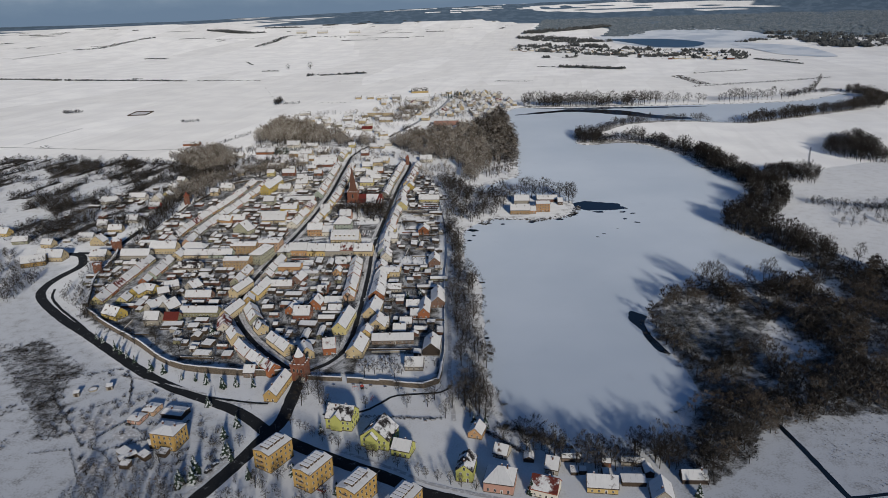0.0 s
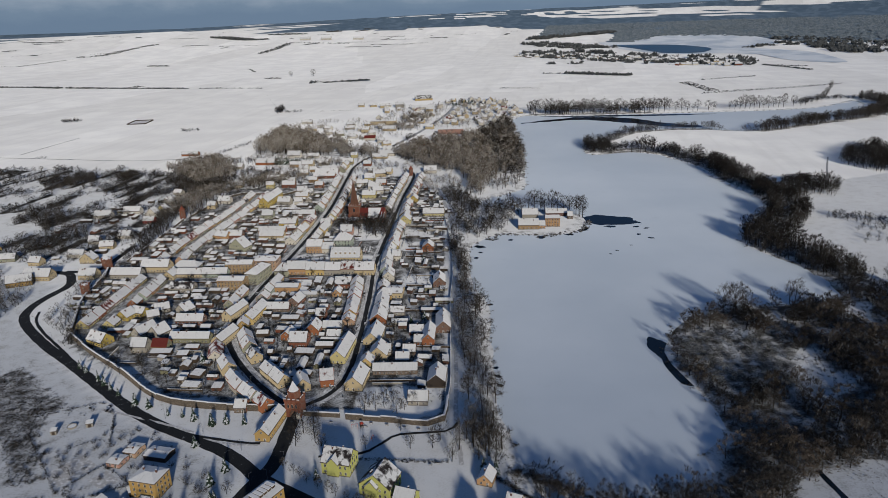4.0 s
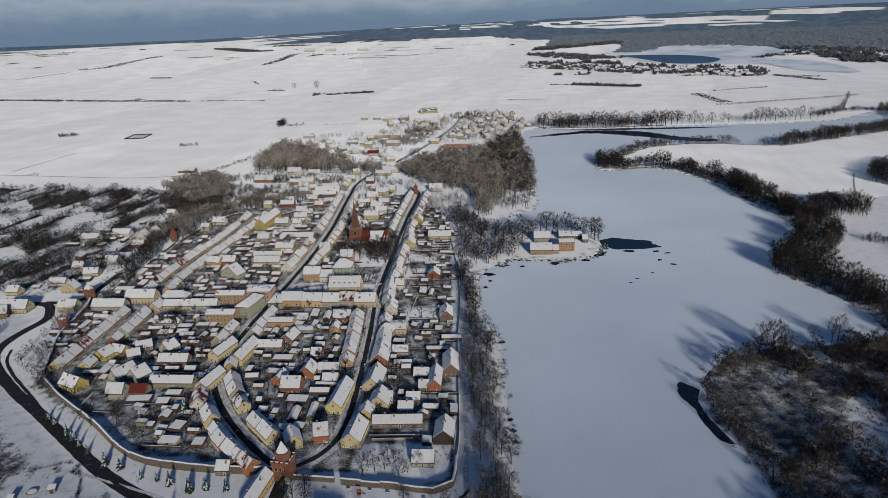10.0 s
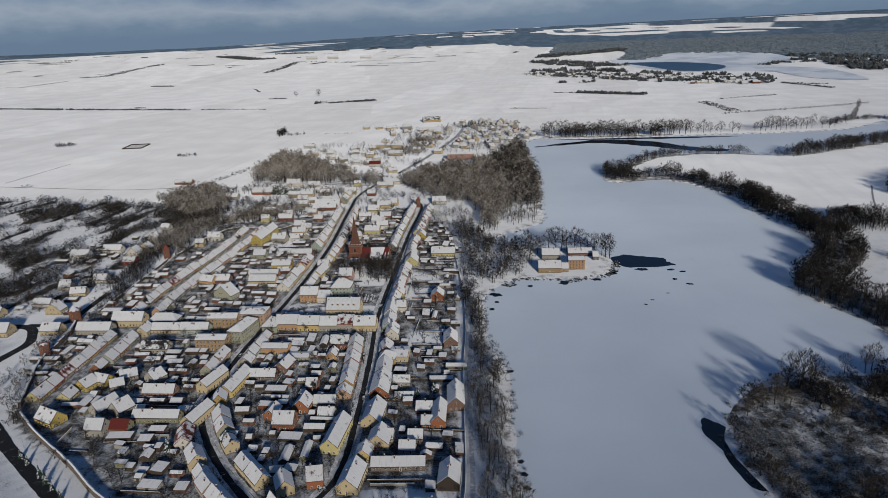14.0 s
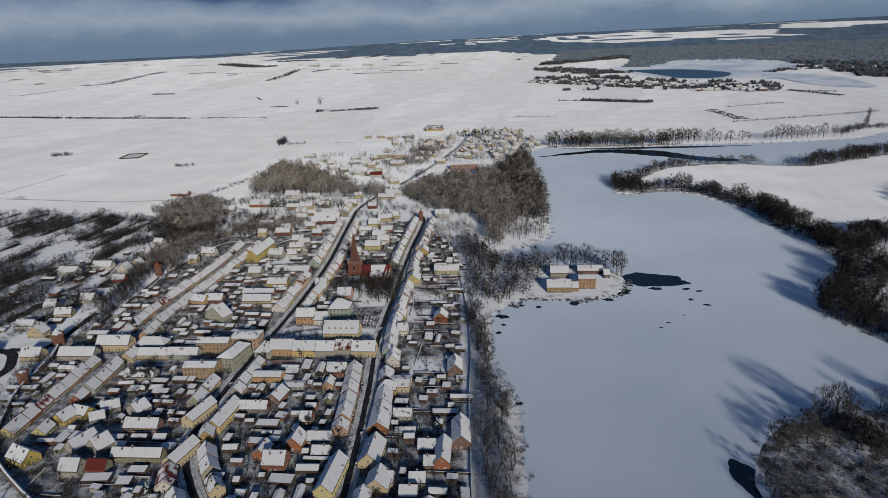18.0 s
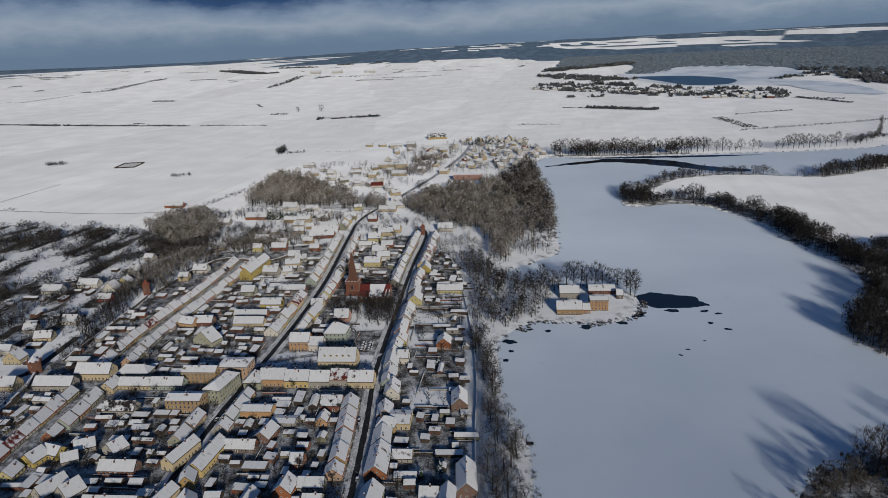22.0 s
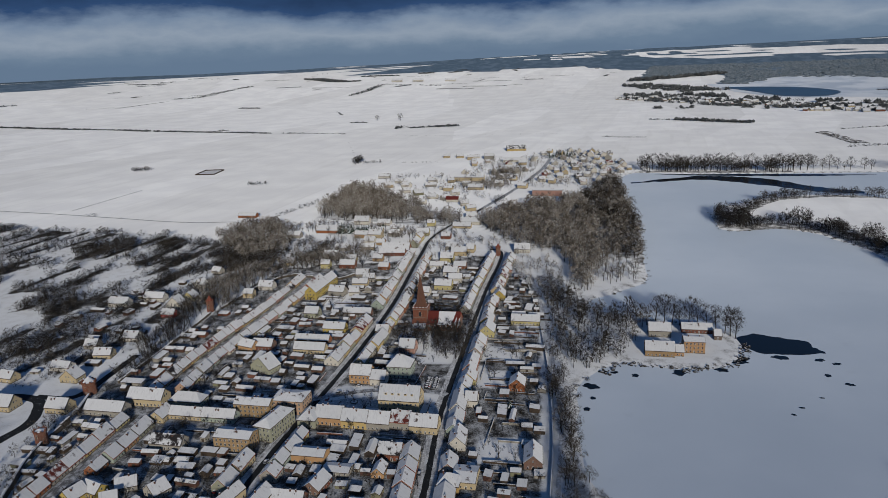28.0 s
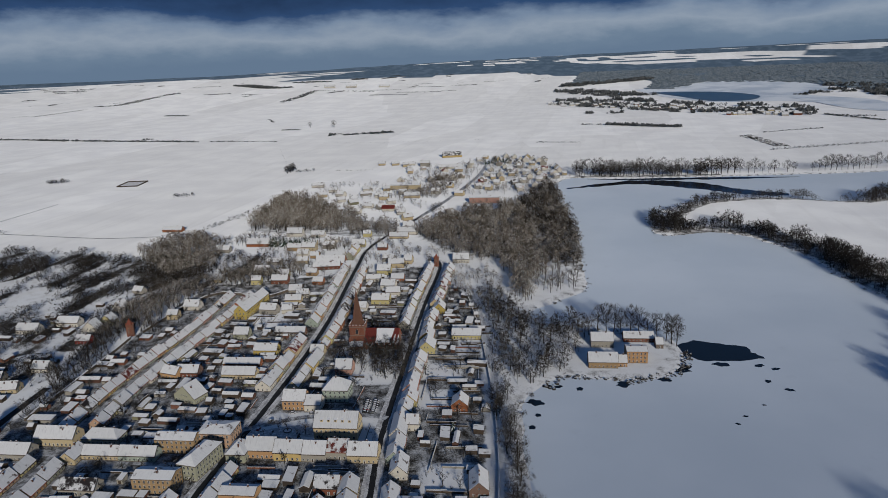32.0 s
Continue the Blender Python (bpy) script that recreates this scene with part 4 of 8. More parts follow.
def house(x, y, w, d, rot, ridge, eave, wall, rise=None, hip=0, bare=0.0, tile="dark", hall=0, far=0, place="", name="house", detail=1):
    """A house w wide (across) and d deep, its ridge along x (across) or y (deep)."""
    if name in ("house", "barn") and eave < 7:
        eave *= 0.86
    turn = radians(rot)
    TAKEN.append((x, y, w / 2, d / 2, turn))
    rng = random.Random(int(x * 131 + y * 17))
    if ridge == "y":
        a, b, extra = d / 2, w / 2, math.pi / 2
    else:
        a, b, extra = w / 2, d / 2, 0.0
    flat = rise is not None and rise <= 2.5
    if rise is None:
        rise = b * rng.uniform(0.8, 1.0)
    root = new(name)
    root.matrix_basis = Matrix.Translation((x, y, 0)) @ Matrix.Rotation(turn, 4, "Z")
    spin = Matrix.Rotation(extra, 4, "Z")
    mat = {"brick": "brick_wall", "timber": "timber_frame"}.get(wall, "plaster_" + wall)
    part("wall", walls_solid(a, b, eave, rise, hip).mesh("wall", mat, "field_stone"), root, "", spin)
    kind = "snow" if bare < 0.15 else ("half_" if bare < 0.7 else "bare_") + tile
    over = 0.45 if not flat else 0.3
    roof_label = "snow-covered roof" if kind == "snow" else "roof with snow slid off the " + tile + " tiles"
    if detail and name not in ("terraced_house", "village_house", "cottage", "farmhouse"):
        slab = part("roof", roof_solid(a, b, eave, rise, over, hip, 0.2, (0,)).mesh("roof", "tile_" + tile), root, roof_label, spin)
        part("snow_cover", roof_solid(a, b, eave, rise, over, hip, 0.2, (1,)).mesh("snow_cover", "tile_" + tile, "roof_" + kind), slab, "sheet of snow")
    else:
        part("roof", roof_solid(a, b, eave, rise, over, hip, 0.2).mesh("roof", "tile_" + tile, "roof_" + kind), root, roof_label, spin)
    if detail:
        for k in range(1 if w * d < 130 else 2):
            u = rng.uniform(-0.6, 0.6) * a
            v = rng.uniform(-0.35, 0.35) * b
            part("chimney", CHIMNEY, root, "", spin @ Matrix.Translation((u, v, eave + rise * (1 - abs(v) / b) + 0.5)))
    storeys = max(1, int(eave / 2.9))
    sides = [((0, -1), w / 2, d / 2), ((1 if x < 0 else -1, 0), d / 2, w / 2)]
    if detail and wall != "dark" and y < 1010:
        win = WIN["tall"] if eave > 5.2 else WIN["low"]
        for (nx, ny), half, out in sides:
            gable = (ridge == "y") == (ny != 0)
            step = 2.7 if not far else 4.2
            n = max(1, int((2 * half - 1.0) / step))
            levels = [0.95 + k * (eave - 0.3) / storeys for k in range(storeys)]
            if gable and not hip and not flat and rise > 2.5:
                levels.append(eave + 0.4)
            ang = math.atan2(ny, nx) + math.pi / 2
            for k, z in enumerate(levels):
                m = n if z < eave else max(1, n // 2)
                for i in range(m):
                    t = (i + 0.5) / m * 2 - 1
                    if z >= eave:
                        t *= 0.42
                    if WINDOWS_LEFT[0] <= 0:
                        break
                    px, py = nx * out + (-ny) * t * (half - 0.7), ny * out + nx * t * (half - 0.7)
                    pm = Matrix.Translation((px, py, 0 if (k == 0 and i == n // 2 and ny) else z)) @ Matrix.Rotation(ang, 4, "Z")
                    if k == 0 and i == n // 2 and ny and z < eave:
                        part("door", DOOR, root, "", pm)
                    else:
                        part("window", win, root, "", pm)
                        WINDOWS_LEFT[0] -= 1
    if hall:
        for i in range(5):
            part("dormer", DORMER, root, "", Matrix.Translation(((i - 2) * w / 6.2, -d * 0.27, eave + rise * 0.42)))
    shape = "hipped" if hip else "low" if flat else "gabled"
    storey_word = ("single-storey", "two-storey", "three-storey", "four-storey")[min(3, storeys - 1)]
    roof_word = "snowy roof" if kind == "snow" else f"half-thawed {tile} roof" if bare < 0.7 else f"bare {tile} roof"
    if place:
        lab = f"{COLOUR_WORDS[wall]} {name.replace('_', ' ')} with a {roof_word}{place}"
    else:
        lab = f"{storey_word} {COLOUR_WORDS[wall]} {name.replace('_', ' ')} under a {shape} {roof_word}"
    tagged(root, lab, name.replace("_", " "), name.replace("_", " ") + "s of the town" if name not in ("town_hall",) else "")
    HOUSES.append(root)
    return root


def shed(x, y, w, d, rot, h, mat, lean):
    TAKEN.append((x, y, w / 2, d / 2, radians(rot)))
    s = Solid()
    a, b = w / 2, d / 2
    if lean:
        s.add([(-a, -b, -0.2), (a, -b, -0.2), (a, b, -0.2), (-a, b, -0.2), (-a, -b, h), (a, -b, h), (a, b, h + 0.6), (-a, b, h + 0.6)],
              [(0, 1, 5, 4), (1, 2, 6, 5), (2, 3, 7, 6), (3, 0, 4, 7)], 0)
        r = Solid().add([(-a - .2, -b - .3, h), (a + .2, -b - .3, h), (a + .2, b + .3, h + .66), (-a - .2, b + .3, h + .66), (-a - .2, -b - .3, h + .3), (a + .2, -b - .3, h + .3), (a + .2, b + .3, h + .96), (-a - .2, b + .3, h + .96)],
                        [(0, 3, 2, 1), (0, 1, 5, 4), (1, 2, 6, 5), (2, 3, 7, 6), (3, 0, 4, 7)], 0)
        r.add(r.v[4:8], [(0, 1, 2, 3)], 1)
    else:
        s = walls_solid(a, b, h, b * 0.55, 0)
        r = roof_solid(a, b, h, b * 0.55, 0.25, 0, 0.2)
    s.box(-min(0.9, a * 0.5), min(0.9, a * 0.5), -b - 0.07, -b + 0.02, -0.1, min(2.0, h - 0.2), 2)
    nm = "lean_to" if lean else "shed"
    root = new(nm, s.mesh(nm, mat, "field_stone", "dark_wood"))
    root.matrix_basis = pose(x, y, 0, 0, 0, rot)
    part("roof", r.mesh("roof", "tile_dark", "roof_snow"), root, "snow-covered roof")
    word = {"brick_wall": "red brick", "chimney_brick": "dark brick", "dark_wood": "dark wooden"}.get(mat, COLOUR_WORDS.get(mat.replace("plaster_", ""), "plain") + " plastered")
    tagged(root, f"small {word} {'lean-to' if lean else 'shed'} with a snowy {'sloping' if lean else 'gabled'} roof", "lean-to" if lean else "shed", "lean-tos in the backyards" if lean else "sheds in the backyards")


def town_houses():
    house(-269, 629, 25.7, 12.0, -4, "x", 6.5, "cream")
    house(-290, 614, 27.8, 11.0, -4, "x", 5, "grey")
    house(-241, 630, 23.6, 11.0, -4, "x", 4.5, "sage", hip=1)
    house(-249, 609, 10.1, 13.0, -4, "y", 4.5, "cream")
    house(-232, 612, 23.0, 9.0, -4, "x", 4, "cream")
    house(-209, 610, 22.8, 9.0, -4, "x", 4.5, "mint")
    house(-227, 578, 20.7, 10.0, -4, "x", 4.5, "grey", bare=0.5)
    house(-185, 580, 23.0, 12.0, -4, "x", 9, "tan", rise=2)
    house(-189, 619, 24.6, 11.0, -4, "x", 9, "tan", rise=2.5)
    house(-252, 524, 10.6, 11.0, -20, "y", 4, "yellow")
    house(-244, 530, 12.0, 9.0, -20, "x", 4, "yellow")
    house(-253, 482, 15.8, 11.0, -28, "x", 4.5, "yellow")
    house(-218, 469, 11.0, 10.0, -4, "x", 5.5, "grey")
    house(-204, 470, 10.5, 9.0, -4, "x", 4.5, "olive", bare=0.75, tile="red")
    house(-198, 513, 21.0, 9.0, -4, "x", 3.5, "brick", name="barn")
    house(-209, 532, 11.1, 10.0, -30, "y", 4, "grey")
    house(-229, 536, 11.2, 9.0, 25, "x", 3.5, "grey")
    house(-231, 523, 8.8, 8.0, 25, "x", 3.5, "grey")
    house(-214, 492, 11.5, 11.0, -30, "y", 4, "grey")
    house(-226, 495, 9.9, 16.0, -28, "y", 4, "grey")
    house(-187, 481, 29.0, 8.0, -4, "x", 4.5, "olive")
    house(-162, 480, 8.7, 22.0, -16, "y", 6, "cream")
    house(-167, 523, 8.1, 24.0, -18, "y", 6.5, "cream")
    house(-162, 458, 9.4, 18.0, 14, "y", 4, "white", bare=0.5, tile="red")
    house(-148, 436, 9.4, 14.0, 30, "y", 6, "cream")
    house(-346, 658, 13.9, 10.0, -4, "y", 4.5, "cream")
    house(-371, 616, 25.1, 12.0, -4, "x", 5, "cream")
    house(-381, 603, 20.5, 12.0, 20, "x", 5, "ochre")
    house(-325, 615, 15.6, 11.0, -4, "x", 5, "cream")
    house(-95, 634.5, 27.0, 15.0, -4, "x", 8, "cream", rise=7.5, hall=1, name="town_hall")
    house(-130, 670, 15.3, 12.0, -4, "x", 7, "apricot")
    house(-117, 667, 10.9, 11.0, -4, "x", 6, "white")
    house(-104, 681, 17.2, 14.0, -4, "x", 9, "mint", hip=1)
    house(-106, 721, 12.3, 12.0, -4, "x", 6, "pink")
    house(-149, 610, 11.5, 14.0, -4, "y", 6.5, "sage", hip=1)
    house(-136, 613, 18.1, 12.0, -4, "x", 6.5, "apricot")
    house(-119, 610, 16.5, 12.0, -4, "x", 6.5, "yellow2")
    house(-104, 609, 14.9, 12.0, -4, "x", 6, "grey")
    house(-90, 611, 12.4, 12.0, -4, "x", 6, "grey", bare=0.5, tile="red")
    house(-75, 607, 17.3, 12.0, -4, "x", 6, "cream")
    house(-167, 627, 21.6, 16.0, -4, "x", 9.5, "peach", rise=2, hip=1)
    house(-168, 599, 12.0, 26.0, -14, "y", 9.6, "sage", rise=3.6, hip=1)
    house(-136, 570, 19.7, 10.0, -4, "x", 6, "apricot", rise=2)
    house(-117, 559, 15.6, 9.0, -4, "x", 3, "grey", rise=1)
    house(-90, 577, 13.6, 11.0, -4, "x", 5, "brick", bare=0.6, name="barn")
    house(-93, 559, 6.9, 10.0, -4, "y", 4, "apricot")
    house(-124, 544, 10.3, 14.0, -14, "y", 4, "brick", name="barn")
    house(-137, 532, 20.7, 8.0, -4, "x", 3, "brick", name="barn")
    house(-151, 520, 9.7, 30.0, -10, "y", 5.5, "yellow2")
    house(-100, 490, 10.1, 12.0, -8, "y", 5, "orange")
    house(-99, 515, 7.2, 9.0, -4, "x", 4, "brick", name="barn")
    house(-87, 494, 13.8, 8.0, -4, "x", 3.5, "grey")
    house(-107, 471, 12.4, 12.0, -4, "x", 5.5, "brick", name="barn")
    house(-117, 482, 7.9, 11.0, -10, "y", 4.5, "orange")
    house(-84, 481, 9.9, 8.0, -4, "x", 3, "cream")
    house(-54, 512, 12.3, 26.0, -2, "y", 4.5, "orange")
    house(-53, 549, 11.6, 10.0, -4, "x", 5.5, "ochre", hip=1)
    house(-53, 592, 10.0, 16.0, 0, "y", 5.5, "white")
    house(-57, 637, 10.2, 26.0, -1, "y", 5, "timber")
    house(-55, 477, 11.6, 22.0, -6, "y", 4.5, "cream")
    house(-9, 577, 10.2, 17.0, 0, "y", 5, "brick", name="barn")
    house(-6, 494, 10.7, 24.0, 0, "y", 5, "brick", name="barn")
    house(-16, 474, 8.4, 22.0, -3, "y", 5.5, "orange")
    house(-23, 468, 6.5, 8.0, -4, "x", 3, "orange")
    house(-20, 665, 10.7, 12.0, -4, "y", 5.5, "orange")
    house(-45, 556, 13.0, 16.0, -4, "x", 5, "cream", rise=1.5)
    house(-49, 640, 7.8, 9.0, -4, "x", 6, "white")
    house(-47, 758, 12.8, 16.0, -3, "y", 5.5, "lemon")
    house(-16, 782, 23.9, 10.0, -4, "x", 4.5, "lemon")
    house(-25, 484, 9.9, 9.0, -4, "x", 3, "brick", name="barn")
    house(-103, 367, 8.0, 25.0, -10, "y", 5.5, "ochre")
    house(-74, 455, 9.9, 30.0, -8, "y", 6, "lemon")
    house(-60, 415, 11.2, 20.0, -8, "y", 5.5, "cream")
    house(-49, 450, 12.5, 14.0, -6, "y", 5, "cream")
    house(-37, 428, 28.5, 8.0, -1, "x", 3.5, "brick", name="barn")
    house(-10, 415, 11.1, 17.0, -4, "y", 5, "dark", name="barn")
    house(-21, 392, 11.6, 10.0, -4, "x", 3.5, "grey")
    house(-79, 416, 8.2, 11.0, 8, "x", 6, "orange", tile="red", bare=0.2)
    house(-109, 418, 9.3, 14.0, 38, "y", 5, "cream")
    house(-94, 411, 9.2, 12.0, 20, "y", 5.5, "cream")
    house(-118, 429, 9.2, 12.0, 38, "y", 5, "cream")
    house(-125, 388, 7.1, 8.0, -4, "x", 4, "brick", name="barn")
    house(-41, 518, 11.0, 8.0, -4, "x", 3.5, "grey")
    house(-47, 455, 11.2, 9.0, -4, "x", 3, "grey")
    house(-33, 443, 9.1, 8.0, -4, "x", 3, "grey")
    house(-29, 454, 8.5, 8.0, -4, "x", 3, "brick", name="barn")
    house(-59, 330, 15, 12.0, -15, "x", 7, "lime", rise=5.5, bare=0.3, name="villa")
    house(-37, 313, 15.9, 14.0, -20, "y", 6.5, "lime", bare=0.3, name="villa")
    house(-24, 303, 9.9, 9.0, -20, "x", 4, "lime", name="villa")
    house(-90, 298, 11.0, 16.5, -32, "y", 10.5, "flat_ochre", rise=1.2, name="apartment_block")
    house(-67, 282, 11.0, 16.5, -32, "y", 10.5, "flat_ochre", rise=1.2, name="apartment_block")
    house(-44, 268, 11.0, 16.5, -32, "y", 10.5, "flat_ochre", rise=1.2, name="apartment_block")
    house(-22, 257, 11.0, 16.5, -32, "y", 10.5, "flat_ochre", rise=1.2, name="apartment_block")
    house(-150, 316, 14.4, 12.0, -14, "x", 9.5, "flat_ochre", rise=1.5, hip=1, name="apartment_block")
    house(-172, 348, 7.3, 9.0, -14, "x", 3.3, "peach", rise=0.7)
    house(-177, 339, 7.6, 8.0, -14, "x", 2.9, "pink", rise=0.6)
    house(-157, 344, 13.0, 9.0, -14, "x", 3.0, "dark", rise=0.9, name="barn")
    house(-168, 304, 9.0, 4.5, 40, "x", 2.4, "dark", rise=0.5, name="barn")
    house(8, 284, 8.3, 13.0, -12, "y", 6.5, "lime", bare=0.25, name="villa")
    house(24, 275, 14.2, 13.0, -14, "x", 6.5, "pink", hip=1)
    house(45, 269, 12.5, 10.0, -22, "x", 5.0, "white", bare=0.6, tile="red")
    house(72, 271, 14.3, 9.0, -8, "x", 4, "yellow2")
    house(15, 317, 7.6, 9.0, -20, "y", 3.5, "apricot")
    house(98, 263, 10.2, 12.0, -8, "y", 4, "grey")
    house(117, 275, 12.0, 7.0, -4, "x", 3, "dark", name="barn")
    house(51, 286, 6.4, 9.0, -20, "x", 3.5, "grey")
    house(27, 299, 7.2, 8.0, -25, "x", 3, "grey")
    house(-217, 857, 11.5, 50.0, -8, "y", 8.0, "yellow")
    house(-41, 843, 10.7, 14.0, -2, "y", 5.5, "yellow")
    house(-105, 961, 14.6, 11.0, -4, "x", 6, "lemon")
    house(-88, 936, 13.5, 8.0, -4, "x", 4, "orange")
    house(84, 726, 21.0, 12.0, -4, "x", 5.5, "tan")
    house(98, 726, 6.8, 9.0, -4, "x", 4, "apricot")
    house(110, 734, 15.2, 13.0, -4, "x", 9, "apricot", rise=1.5)
    house(90, 763, 17.1, 12.0, -4, "x", 6, "grey")
    house(120, 770, 23.4, 9.0, -4, "x", 4, "brick", name="barn")
    house(133, 757, 5.6, 8.0, -4, "x", 4, "brick", name="barn")
    house(-235, 719, 14.4, 10.0, -20, "x", 5, "apricot")
    house(-223, 721, 16.5, 10.0, -4, "x", 4.5, "brick", name="barn")
    house(-207, 683, 19.3, 12.0, -25, "y", 5, "sage")
    house(-403, 812, 20.1, 10.0, -4, "x", 4.5, "white")
    house(-375, 827, 20.4, 10.0, -4, "x", 5, "white")
    house(-344, 809, 15.6, 11.0, -4, "y", 5, "white")
    house(-340, 829, 12.3, 10.0, -4, "y", 5, "lemon")
    house(-339, 786, 12.8, 8.0, -4, "x", 4, "red")
    house(-343, 733, 13.4, 10.0, -4, "x", 4, "white")
    house(-427, 1178, 27.8, 10.0, -4, "x", 4, "orange")
    house(-316, 1064, 17.0, 10.0, -4, "x", 4.5, "grey")
    house(-278, 1089, 31.4, 12.0, -4, "x", 4.5, "orange")
    house(-244, 1135, 20.6, 12.0, -4, "x", 6, "white")
    house(-170, 999, 33.1, 14.0, -4, "x", 4.5, "orange")
    house(-169, 1020, 22.6, 12.0, -4, "x", 5, "cream")
    house(-170, 931, 10.9, 9.0, -4, "x", 4.5, "orange")
    house(-175, 758, 18.9, 10.0, -4, "x", 5, "yellow")
    house(-205, 791, 12.6, 10.0, -4, "x", 5.5, "sage")
    house(-187, 735, 28.8, 8.0, -4, "x", 4, "orange")
    house(-183, 716, 25.4, 9.0, -4, "x", 4.5, "cream")
    house(-165, 796, 25.7, 8.0, -4, "x", 4, "brick", name="barn")
    house(-133, 754, 10.7, 9.0, -4, "x", 5, "cream")
    house(-108, 1373, 25.9, 10.0, -4, "x", 5, "cream")
    house(-126, 1453, 53.2, 14.0, -4, "x", 7, "cream", rise=1)
    house(-136, 1276, 19.2, 10.0, -4, "x", 5, "white", bare=1, tile="red")
    house(-40, 1216, 20.6, 10.0, -4, "x", 5, "orange")
    house(10, 1316, 46.5, 12.0, -4, "x", 9, "pink", rise=1)
    house(-23, 999, 17.9, 12.0, -4, "x", 5, "white")
    house(-95, 1132, 26.7, 12.0, -4, "x", 5, "white")
    house(-95, 1158, 15.4, 12.0, -4, "x", 6, "white")


town_houses()
TAKEN.append((-112, 652, 40, 8, 0.0))       # market square kept free
TAKEN.append((-74, 685, 8, 22, 0.0))        # parking place kept free
TAKEN.append((-82, 756, 30, 18, 0.0))       # churchyard kept free
ROW_COLOURS = ["cream", "grey", "apricot", "white", "yellow2", "sage", "peach", "ochre", "cream", "lemon", "grey", "pink", "orange", "mint"]


def terrace(line, side, y0, y1, depth=10.0, setback=6.2, eave=(3.4, 5.2), gap=0.3, seed=1, far=0):
    """Street-front houses, ridge along the street, one after another."""
    rng = random.Random(seed)
    P = [p for p in curve_points(line, 2.0) if y0 <= p.y <= y1]
    i, col = 0, rng.randrange(14)
    while i < len(P) - 3:
        w = rng.uniform(9, 17)
        j = i
        while j < len(P) - 1 and (P[j] - P[i]).length < w:
            j += 1
        t = (P[j] - P[i])
        if t.length < w * 0.8:
            break
        m, u = (P[i] + P[j]) / 2, t.normalized()
        nrm = Vector((u.y, -u.x, 0)) * side
        dd = depth + rng.uniform(-1, 1.5)
        c = m + nrm * (setback + dd / 2)
        turn = math.degrees(math.atan2(u.y, u.x)) - 90
        tt = radians(turn)
        if not overlaps(c.x, c.y, dd / 2, w / 2, tt, 1.2):
            col += rng.randrange(1, 4)
            house(c.x, c.y, dd, w - gap, turn, "y", rng.uniform(*eave), ROW_COLOURS[col % 14], bare=rng.choice((0,) * 11 + (0.3,)), tile=rng.choice(("red", "dark")), far=far, name="terraced_house")
        i = j


terrace(MAIN_STREET, -1, 690, 985, 10, seed=1)
terrace(MAIN_STREET, 1, 690, 980, 9, seed=2)
terrace(MAIN_STREET, -1, 500, 596, 9, seed=3)
terrace(MAIN_STREET, 1, 455, 596, 9, seed=4)
terrace(MAIN_STREET, -1, 392, 470, 8.5, 6.5, seed=5)
terrace(MAIN_STREET, 1, 392, 455, 9, seed=6)
terrace(EAST_STREET, -1, 440, 603, 10, seed=7)
terrace(EAST_STREET, 1, 418, 650, 10, seed=8)
terrace(EAST_STREET, 1, 650, 975, 10, seed=9)
terrace(EAST_STREET, -1, 800, 985, 9, seed=10)
terrace(WEST_STREET, -1, 505, 900, 9.0, 5.2, (2.4, 3.2), seed=11)
terrace(WEST_STREET, 1, 505, 900, 9.0, 5.2, (2.6, 3.8), seed=12)
terrace(MAIN_STREET, -1, 985, 1065, 10, 8, seed=13, far=1)


